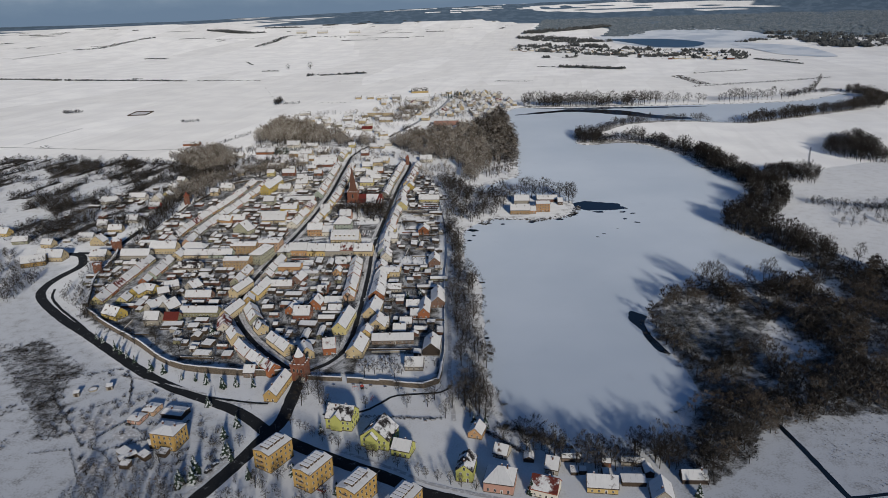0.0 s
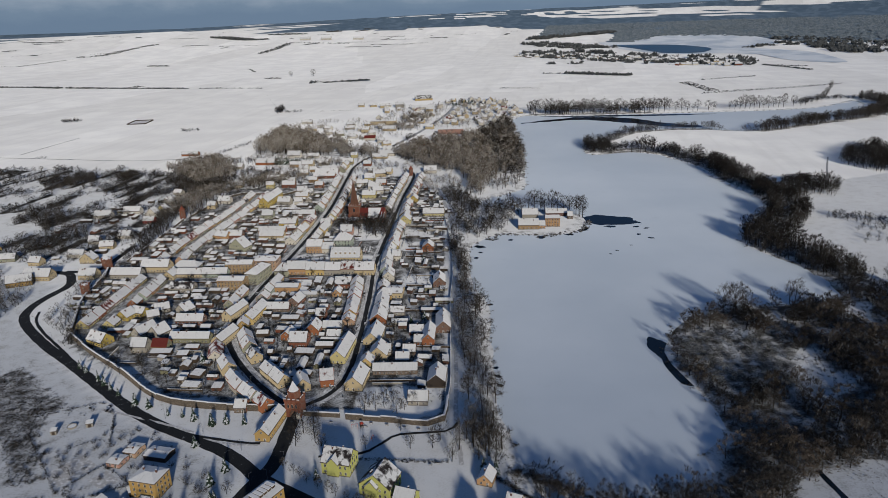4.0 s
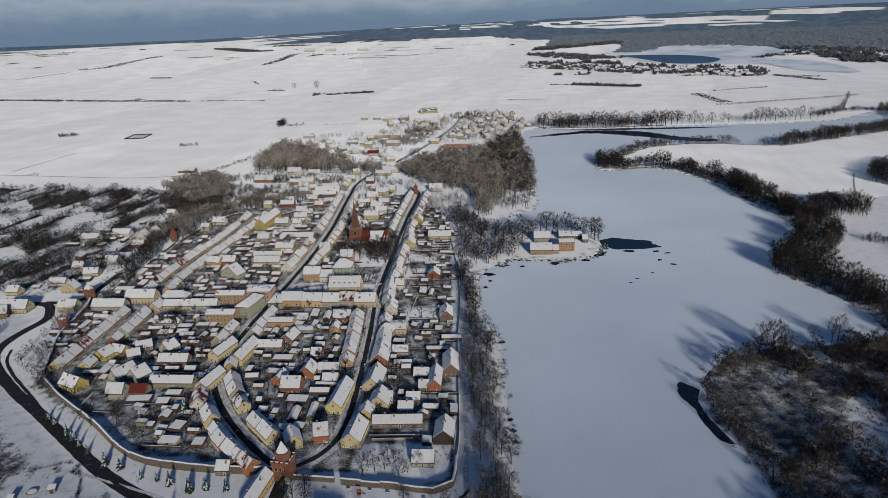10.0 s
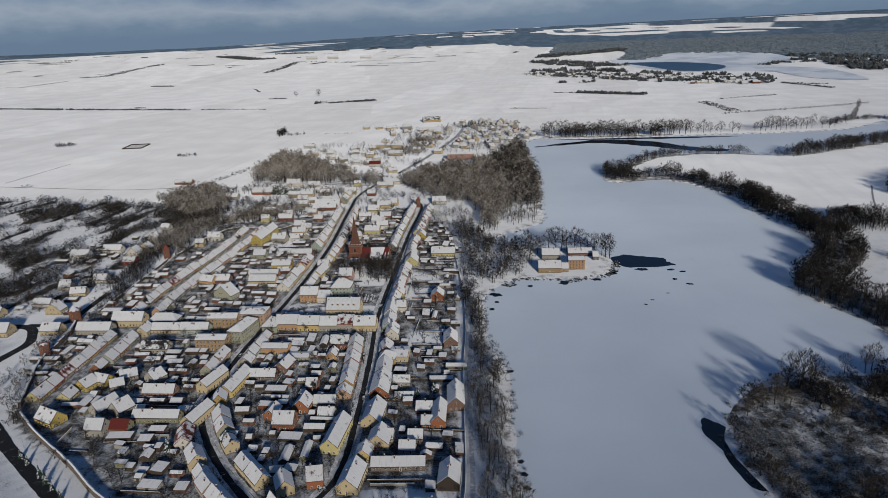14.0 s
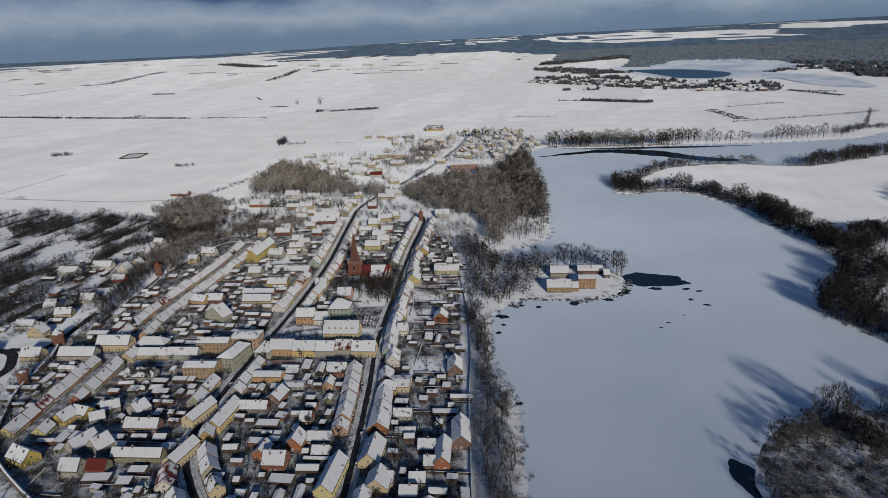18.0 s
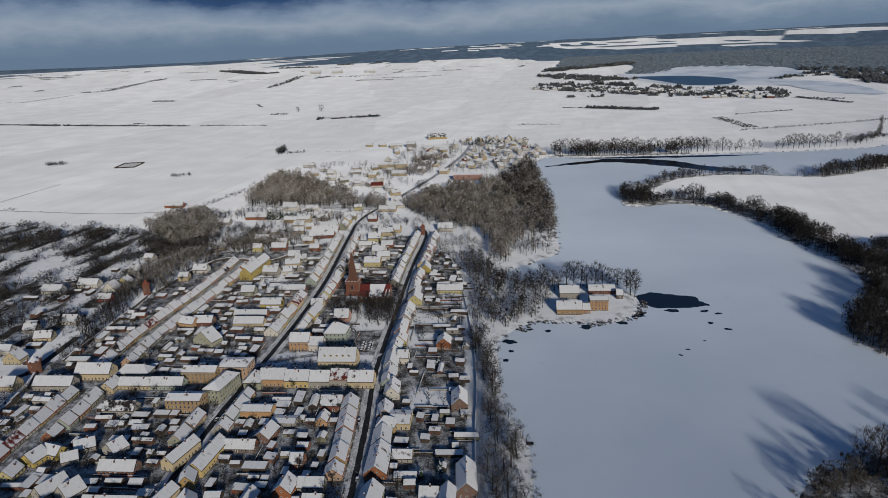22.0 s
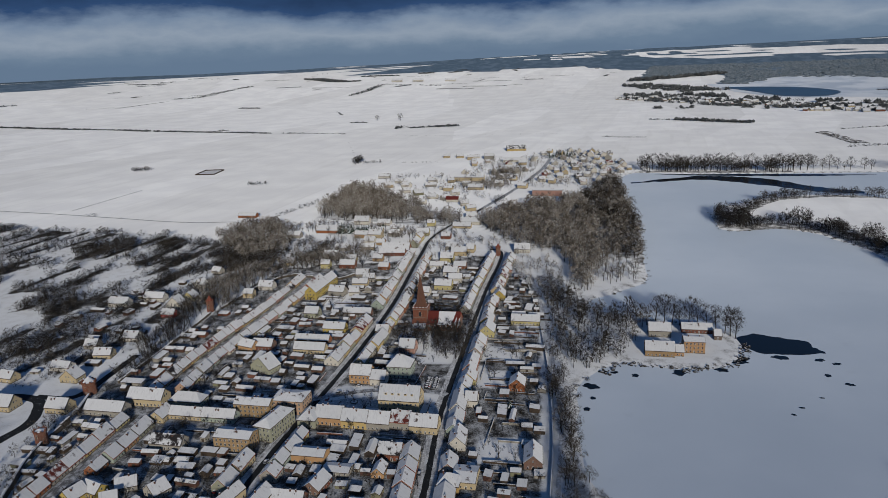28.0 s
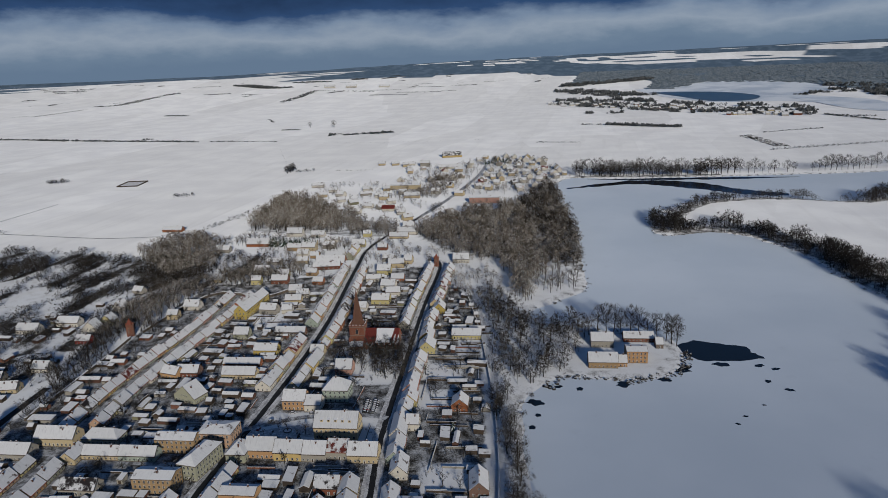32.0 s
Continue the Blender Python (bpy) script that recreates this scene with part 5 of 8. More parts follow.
def outlying():
    rng = random.Random(31)
    # farms and larger houses along the north road
    farms = [(-127, 1459, 49, 14, 1, 8, "grey", 0), (10, 1306, 42, 14, -8, 7, "peach", 0), (-40, 1211, 26, 12, 18, 4.5, "brick", 0), (-90, 1126, 15, 11, -4, 5, "white", 0),
            (-104, 1111, 24, 9, -6, 3.2, "cream", 0), (-53, 1830, 44, 18, 6, 5, "yellow2", 0.35), (-52, 1663, 48, 12, 2, 4.5, "white", 0), (-107, 1703, 20, 12, 0, 8, "grey", 0),
            (-245, 1131, 22, 10, 4, 4, "white", 0.2), (-169, 1019, 32, 12, 5, 5, "brick", 0), (-172, 984, 30, 10, 4, 4, "brick", 0), (-17, 1009, 18, 10, -5, 4, "white", 0)]
    homes = [(-231, 1400, 16, 10, -25, 4.5, "white", 0), (-153, 1362, 15, 10, -10, 6, "cream", 0), (-189, 1405, 20, 8, 10, 3.2, "grey", 0), (-199, 1331, 15, 11, 30, 4, "olive", 0),
            (-171, 1302, 17, 9, -20, 3.6, "white", 0), (-102, 1212, 14, 10, 30, 5, "cream", 0), (-290, 1493, 22, 10, 4, 4, "white", 0), (-202, 1735, 14, 9, 0, 4.5, "cream", 0),
            (-172, 1730, 16, 9, 10, 4.5, "cream", 0), (-150, 1290, 12, 9, 40, 4, "grey", 0), (-115, 1250, 13, 9, 10, 4, "white", 0), (-30, 1380, 15, 10, -20, 5, "cream", 0),
            (-140, 1725, 22, 9, 4, 3.5, "white", 0), (-162, 1378, 14, 10, -25, 5, "white", 0), (-191, 1442, 18, 10, 8, 4.5, "white", 0), (-66, 1296, 13, 10, 15, 5, "white", 0), (-222, 1352, 13, 9, 20, 4.5, "white", 0),
            (-182, 1262, 13, 9, -15, 4.5, "white", 0), (-252, 1442, 15, 9, 0, 4, "white", 0), (-262, 1398, 14, 10, 25, 4.5, "cream", 0), (-138, 1328, 13, 9, 30, 5, "white", 0), (-126, 1404, 14, 9, -5, 5, "white", 0),
            (-158, 1440, 12, 9, 12, 4.5, "cream", 0), (-70, 1402, 14, 10, -15, 5, "white", 0), (-60, 1560, 15, 10, 0, 5, "white", 0), (-35, 1625, 16, 10, 5, 5, "cream", 0)]
    for x, y, w, d, turn, eave, wall, bare in farms + homes:
        if not overlaps(x, y, w / 2, d / 2, 0, -2) and not near_road(x, y, 7):
            house(x, y, w, d, turn, "x", eave, wall, bare=bare, far=1, place=" by the road", name="farm_building" if w > 19 else "village_house")
    # village beyond the wood
    made = 0
    while made < 66:
        x, y = rng.uniform(-150, 185), rng.uniform(1380, 1800)
        if x > 165 - max(0, y - 1700) * 0.4 or (x < 0 and y > 1700 - x * 0.1) or (x < -20 and y < 1440) or near_road(x, y, 14):
            continue
        if x < -10 and rng.random() < 0.55:
            continue
        if float(lake_depth(np.array([x]), np.array([y]))[0]) < 16 or overlaps(x, y, 8, 8, 0, -4) or bool(inside(x, y, WOOD_MID)):
            continue
        house(x, y, rng.uniform(9, 13), rng.uniform(8, 11), rng.uniform(-30, 30), rng.choice("xy"), rng.uniform(3.6, 6.0), rng.choice(("white", "cream", "grey", "white", "white", "white", "cream")),
              bare=rng.choice((0, 0, 0, 0, 0.25)), tile=rng.choice(("red", "dark", "dark")), far=1, place=" beside the fields", name="village_house")
        made += 1
    # garden houses west of the town
    for x, y, w, d, turn, ridge, eaves, wall, bare in ((-408, 811, 12, 9, -30, "x", 3.4, "lemon", 0), (-378, 831, 15, 10, -5, "x", 3.6, "white", 0), (-348, 814, 10, 9, -30, "y", 4.2, "white", 0), (-344, 838, 11, 9, -25, "y", 4.0, "lime", 0),
                                                       (-339, 784, 10, 8, -20, "y", 4.0, "red", 0.2), (-344, 732, 10, 9, 20, "y", 4.5, "white", 0), (-347, 699, 14, 10, 5, "x", 3.5, "cream", 0), (-466, 697, 18, 10, -12, "x", 3.6, "yellow2", 0),
                                                       (-366, 675, 16, 9, -5, "x", 3.4, "white", 0), (-352, 915, 12, 8, -20, "x", 3.0, "grey", 0), (-347, 866, 12, 9, -28, "y", 3.8, "white", 0), (-368, 716, 11, 9, 0, "x", 3.4, "grey", 0),
                                                       (-430, 668, 15, 9, 8, "x", 3.5, "sage", 0), (-395, 655, 12, 9, -10, "x", 3.8, "cream", 0)):
        if not overlaps(x, y, w / 2, d / 2, 0, -2) and not near_road(x, y, 7):
            house(x, y, w, d, turn, ridge, eaves, wall, bare=bare, far=1, place=" among garden trees", name="cottage")
    # houses south of the northern lane
    made = 0
    while made < 34:
        x, y = rng.uniform(-290, -60), rng.uniform(830, 1130)
        if near_road(x, y, 13) or overlaps(x, y, 8, 7, 0, -1) or bool(inside(x, y, WOOD_LEFT)) or bool(inside(x, y, WOOD_MID)) or (y > 1010 and (x < -230 or x > -110)):
            continue
        house(x, y, rng.uniform(9, 18), rng.uniform(8, 11), rng.uniform(-10, 4), "x", rng.uniform(3.4, 5.5), rng.choice(("cream", "tan", "brick", "white", "grey", "lemon")), far=1, name="farmhouse")
        made += 1


outlying()


def backyards():
    rng = random.Random(77)
    mats = ["plaster_grey", "plaster_olive", "chimney_brick", "dark_wood", "plaster_dark", "plaster_dark", "dark_wood", "brick_wall", "dark_wood", "chimney_brick"]
    blocks = [([(-255, 505), (-190, 430), (-130, 395), (-172, 480), (-180, 590), (-255, 590)], 56), ([(-155, 455), (-115, 425), (-78, 420), (-76, 590), (-150, 590)], 52),
              ([(-55, 430), (-5, 400), (-2, 640), (-55, 640)], 34), ([(-55, 650), (-2, 650), (-5, 850), (-40, 950), (-48, 850)], 30), ([(-250, 625), (-160, 620), (-150, 900), (-232, 880)], 80),
              ([(-130, 690), (-75, 700), (-65, 960), (-128, 960)], 34), ([(-310, 560), (-280, 500), (-275, 600), (-300, 610)], 14), ([(-310, 640), (-275, 640), (-260, 820), (-295, 820)], 20),
              ([(-420, 650), (-330, 650), (-330, 760), (-345, 900), (-400, 860), (-470, 730)], 26), ([(32, 297), (100, 288), (92, 262), (54, 282)], 9)]
    for poly, count in blocks:
        xs, ys = [p[0] for p in poly], [p[1] for p in poly]
        tries = 0
        while count and tries < 2500:
            tries += 1
            x, y = rng.uniform(min(xs), max(xs)), rng.uniform(min(ys), max(ys))
            w, d = rng.choice((rng.uniform(3, 7), rng.uniform(6, 17))), rng.uniform(3, 6.5)
            rot = -4 + rng.uniform(-5, 5) + rng.choice((0, 0, 90))
            if any(bool(inside(x, y, yard)) for yard in SNOWY_YARDS):
                continue
            if not bool(inside(x, y, poly)) or near_road(x, y, 5 + max(w, d) / 2) or overlaps(x, y, w / 2, d / 2, radians(rot), -0.5):
                continue
            shed(x, y, w, d, rot, rng.uniform(1.6, 2.7), rng.choice(mats), rng.random() < 0.55)
            count -= 1


backyards()


def garden_walls():
    rng = random.Random(88)
    made = 0
    for _ in range(3000):
        x, y = rng.uniform(-290, -6), rng.uniform(405, 880)
        ln = rng.uniform(10, 30)
        rot = -4 + rng.choice((0, 0, 0, 90)) + rng.uniform(-3, 3)
        a = radians(rot)
        if near_road(x, y, 10) or near_road(x + math.cos(a) * ln / 2, y + math.sin(a) * ln / 2, 7) or near_road(x - math.cos(a) * ln / 2, y - math.sin(a) * ln / 2, 7) or overlaps(x, y, ln / 2, 0.3, a, 0):
            continue
        if not bool(inside(x, y, [(-275, 500), (-180, 412), (-8, 392), (-6, 860), (-60, 900), (-240, 880), (-300, 640)])):
            continue
        TAKEN.append((x, y, ln / 2, 0.3, a))
        h = rng.uniform(0.9, 1.5)
        mat = rng.choice(("brick_wall", "dark_wood", "plaster_grey", "dark_wood", "dark_wood", "plaster_grey"))
        s = Solid().box(-ln / 2, ln / 2, -0.1, 0.1, -0.2, h, 0).box(-ln / 2 - .04, ln / 2 + .04, -0.16, 0.16, h, h + 0.12, 1)
        for i in range(int(ln / 2.5) + 1):
            u = -ln / 2 + i * 2.5
            s.box(u - .13, u + .13, -0.17, 0.17, -0.2, h + 0.04, 0)
        ob = new("garden_fence", s.mesh("garden_fence", mat, "snow_cap"))
        ob.matrix_basis = pose(x, y, 0, 0, 0, rot)
        word = {"brick_wall": "red brick", "dark_wood": "dark wooden", "plaster_grey": "grey rendered"}[mat]
        tagged(ob, f"{word} garden fence with snow along its top", "fence", "fences in the backyards")
        made += 1
        if made >= 130:
            break


garden_walls()

# ---- trees ----
def tube(V, F, p, q, r0, r1, n=4):
    p, q = np.array(p, float), np.array(q, float)
    t = (q - p) / (np.linalg.norm(q - p) + 1e-9)
    u = np.cross(t, (0.3, 0.9, 0.2) if abs(t[2]) > 0.8 else (0, 0, 1))
    u /= np.linalg.norm(u) + 1e-9
    w = np.cross(t, u)
    k = len(V)
    for c, r in ((p, r0), (q, r1)):
        for i in range(n):
            a = 2 * math.pi * i / n
            V.append(c + (u * math.cos(a) + w * math.sin(a)) * r)
    for i in range(n):
        j = (i + 1) % n
        F += [(k + i, k + j, k + n + j), (k + i, k + n + j, k + n + i)]


def blade(V, F, p, q, w, rng):
    """A thin three-cornered twig."""
    p, q = np.array(p), np.array(q)
    s = np.array([rng.uniform(-1, 1), rng.uniform(-1, 1), rng.uniform(-1, 1)])
    s = np.cross(q - p, s)
    s = s / (np.linalg.norm(s) + 1e-9) * w
    k = len(V)
    V += [p - s, p + s, q]
    F.append((k, k + 1, k + 2))


def bare_tree(seed, limbs=8, subs=4, twigs=7, spread=0.34, low=0.25, trunk_r=0.018, twig_w=0.0045, slight=False):
    """A leafless tree one metre high: corners and triangles of its wood and of its twigs."""
    r = random.Random(seed)
    V, F, TV, TF = [], [], [], []
    bendx, bendy = r.uniform(-0.04, 0.04), r.uniform(-0.04, 0.04)
    tube(V, F, (0, 0, -0.02), (bendx, bendy, 0.36), trunk_r * 1.25, trunk_r * 0.8, 6)
    tube(V, F, (bendx, bendy, 0.36), (bendx * 1.5, bendy * 1.5, 0.72), trunk_r * 0.8, trunk_r * 0.3, 5)
    for i in range(limbs):
        a = 2 * math.pi * (i * 0.618) + r.uniform(-0.4, 0.4)
        z0 = low + (0.62 - low) * i / limbs + r.uniform(-0.03, 0.03)
        reach = spread * (1.0 - 0.45 * max(0, z0 - 0.3) / 0.4) * r.uniform(0.7, 1.1)
        k = min(z0 / 0.72, 1) * 1.5
        p = np.array((bendx * k, bendy * k, z0))
        mid = p + (math.cos(a) * reach * 0.5, math.sin(a) * reach * 0.5, r.uniform(0.10, 0.2))
        end = mid + (math.cos(a + r.uniform(-.3, .3)) * reach * 0.5, math.sin(a) * reach * 0.5, r.uniform(0.08, 0.22))
        if slight:
            blade(V, F, p, mid, trunk_r * 0.5, r)
            blade(V, F, mid, end, trunk_r * 0.35, r)
        else:
            tube(V, F, p, mid, trunk_r * 0.5, trunk_r * 0.32, 4)
            tube(V, F, mid, end, trunk_r * 0.32, trunk_r * 0.1, 3)
        for j in range(subs):
            t = (j + 0.6) / subs
            b = p + (mid - p) * t * 2 if t < 0.5 else mid + (end - mid) * (t * 2 - 1)
            aa = a + r.uniform(-1.3, 1.3)
            ln = spread * r.uniform(0.3, 0.6)
            e = b + (math.cos(aa) * ln, math.sin(aa) * ln, r.uniform(0.03, 0.2))
            blade(TV, TF, b, e, twig_w * 1.5, r)
            for _ in range(twigs):
                s = b + (e - b) * r.uniform(0.2, 1.0)
                ta, tl = r.uniform(0, 6.28), spread * r.uniform(0.18, 0.42)
                blade(TV, TF, s, s + (math.cos(ta) * tl, math.sin(ta) * tl, r.uniform(-0.02, 0.14)), twig_w, r)
    return np.array(V), np.array(F), np.array(TV), np.array(TF)


def round_tree(seed, clumps=10, twigs=14, spread=0.3, low=0.34, length=0.12, width=0.013, trunk_r=0.017):
    """A leafless tree one metre high with a rounded crown of fine outward twigs in clumps."""
    r = random.Random(seed)
    V, F, TV, TF = [], [], [], []
    lean = np.array((r.uniform(-0.04, 0.04), r.uniform(-0.04, 0.04), 0.0))
    tube(V, F, (0, 0, -0.02), lean + (0, 0, 0.45), trunk_r * 1.2, trunk_r * 0.7, 4)
    heart = lean + (0, 0, low)
    for i in range(clumps):
        a, up = 2.4 * i + r.uniform(-0.5, 0.5), (i + 0.5) / clumps
        ring = math.sin(math.pi * (0.12 + 0.80 * up)) * spread * r.uniform(0.65, 1.05)
        c = lean + (math.cos(a) * ring, math.sin(a) * ring, low + 0.02 + (0.93 - low) * up)
        blade(V, F, heart + (0, 0, 0.3 * up * (1 - low)), c, trunk_r * 0.35, r)
        for _ in range(twigs):
            p = c + np.array([r.gauss(0, 0.05), r.gauss(0, 0.05), r.gauss(0, 0.045)])
            out = p - heart
            out = out / (np.linalg.norm(out) + 1e-9) + np.array([r.uniform(-.8, .8), r.uniform(-.8, .8), r.uniform(-.3, .8)])
            blade(TV, TF, p, p + out / (np.linalg.norm(out) + 1e-9) * length * r.uniform(0.5, 1.1), width * r.uniform(0.6, 1.3), r)
    return np.array(V), np.array(F), np.array(TV), np.array(TF)


def spruce_shape(seed, tiers=9):
    r = random.Random(seed)
    V, F, TV, TF = [], [], [], []
    tube(V, F, (0, 0, -0.02), (0, 0, 0.95), 0.018, 0.004, 5)
    for k in range(tiers):
        z = 0.10 + 0.86 * k / tiers
        rad = 0.23 * (1 - k / tiers) ** 0.85 + 0.02
        n = max(6, int(15 * (1 - k / tiers)))
        for i in range(n):
            a = 2 * math.pi * (i + r.uniform(-.3, .3)) / n
            rr = rad * r.uniform(0.75, 1.15)
            tip = np.array((math.cos(a) * rr, math.sin(a) * rr, z - rr * 0.25))
            side = np.array((-math.sin(a), math.cos(a), 0)) * rr * 0.36
            q = len(TV)
            TV += [np.array((0, 0, z + 0.07)), tip * (0.6, 0.6, 1) + side + (0, 0, 0.02), tip, tip * (0.6, 0.6, 1) - side + (0, 0, 0.02)]
            TF += [(q, q + 2, q + 1), (q, q + 3, q + 2)]
    return np.array(V), np.array(F), np.array(TV), np.array(TF)


def thicket(seed, n=60, w=0.012):
    """A leafless shrub one metre high."""
    r = random.Random(seed)
    V, F = [], []
    for _ in range(n):
        a, b, z = r.uniform(0, 6.28), r.uniform(0, 0.5), r.uniform(0.0, 0.45)
        p = np.array((math.cos(a) * b * 0.6, math.sin(a) * b * 0.6, z))
        q = p + (math.cos(a) * r.uniform(0.05, 0.45), math.sin(a) * r.uniform(0.05, 0.45), r.uniform(0.2, 0.55))
        blade(V, F, p, q, w, r)
        blade(V, F, p + (q - p) * 0.5, p + (q - p) * 0.6 + (r.uniform(-.3, .3), r.uniform(-.3, .3), r.uniform(0, .2)), w, r)
    return np.zeros((0, 3)), np.zeros((0, 3), int), np.array(V), np.array(F)


def far_crown(seed):
    """A lumpy, open far crown with no base."""
    r = random.Random(seed)
    V, F = [], []
    for _ in range(9):
        a, b = r.uniform(0, 6.28), r.uniform(0, 0.35)
        c = np.array((math.cos(a) * b, math.sin(a) * b, r.uniform(0.25, 0.75)))
        k = len(V)
        s = r.uniform(0.15, 0.3)
        V += [c + (-s, -s * .4, -.2), c + (s, -s * .5, -.2), c + (r.uniform(-.1, .1), s, -.15), c + (0, 0, s * r.uniform(0.8, 1.4))]
        F += [(k, k + 1, k + 3), (k + 1, k + 2, k + 3), (k + 2, k, k + 3)]
    return np.zeros((0, 3)), np.zeros((0, 3), int), np.array(V), np.array(F)


WOODS = [bare_tree(100 + k, 7, 3, 5, r, low, 0.02, 0.0085) for k, (r, low) in enumerate(((0.30, 0.3), (0.34, 0.25), (0.26, 0.35), (0.32, 0.2), (0.28, 0.4)))]
LITE = [round_tree(150 + k, 9, 13, r, low, 0.13, 0.015) for k, (r, low) in enumerate(((0.28, 0.30), (0.32, 0.26), (0.24, 0.36), (0.30, 0.22), (0.26, 0.40), (0.22, 0.30)))]
DENSE = [round_tree(180 + k, 13, 20, r, low, 0.11, 0.0115) for k, (r, low) in enumerate(((0.30, 0.24), (0.34, 0.20), (0.26, 0.30), (0.32, 0.16)))]
MARSH = [round_tree(190 + k, 13, 20, r, low, 0.12, 0.0165) for k, (r, low) in enumerate(((0.32, 0.22), (0.36, 0.18), (0.30, 0.26), (0.34, 0.14)))]
SHRUBS = [thicket(200 + k, 44, 0.016) for k in range(4)]
TUFTS = [thicket(250 + k, 14, 0.03) for k in range(4)]
FAR = [far_crown(300 + k) for k in range(5)]
SPRUCES = [spruce_shape(400 + k) for k in range(3)]


def mass(name, places, shapes, mats, label, cat, seed=0):
    """Many plants in one mesh of kind stuff. places: x, y, z, height, width factor."""
    r = random.Random(seed)
    Vs, Fs, Ss, Ts, k = [], [], [], [], 0
    for x, y, z, h, wd in places:
        V, F, TV, TF = r.choice(shapes)
        a, tone = r.uniform(0, 6.28), r.random()
        c, s = math.cos(a), math.sin(a)
        for P, T, slot in ((V, F, 0), (TV, TF, 1)):
            if len(P) == 0:
                continue
            Q = np.empty_like(P)
            Q[:, 0], Q[:, 1], Q[:, 2] = (P[:, 0] * c - P[:, 1] * s) * h * wd + x, (P[:, 0] * s + P[:, 1] * c) * h * wd + y, P[:, 2] * h + z
            Vs.append(Q)
            Ts.append(np.full(len(P), tone, np.float32))
            Fs.append(T + k)
            Ss.append(np.full(len(T), slot))
            k += len(P)
    me = tri_mesh(name, np.concatenate(Vs), np.concatenate(Fs), mats, np.concatenate(Ss))
    me.attributes.new("tone", "FLOAT", "POINT").data.foreach_set("value", np.concatenate(Ts))
    return tagged(new(name, me), label, cat, kind="stuff")


def scatter(poly, spacing, seed, keep=lambda x, y, r: True, shore=3.0, rag=0.0):
    r = random.Random(seed)
    xs, ys = [p[0] for p in poly], [p[1] for p in poly]
    out = []
    for gx in np.arange(min(xs), max(xs), spacing):
        for gy in np.arange(min(ys), max(ys), spacing):
            x, y = gx + r.uniform(-.5, .5) * spacing, gy + r.uniform(-.5, .5) * spacing
            if keep(x, y, r):
                out.append((x, y))
    if not out:
        return out
    X, Y = np.array([p[0] for p in out]), np.array([p[1] for p in out])
    ok = inside(X, Y, poly) & (lake_depth(X, Y) > shore)
    if rag:
        lump = np.array([noise.noise((x / 19, y / 19, 11)) + 0.4 * noise.noise((x / 7, y / 7, 12)) for x, y in out])
        ok &= edge_distance(X, Y, poly) > rag * (0.25 + lump)
    return [p for p, k in zip(out, ok) if k]


def clear_of(gap_road=4.0):
    def keep(x, y, r):
        return not overlaps(x, y, 1.2, 1.2, 0, 0) and not near_road(x, y, gap_road)
    return keep


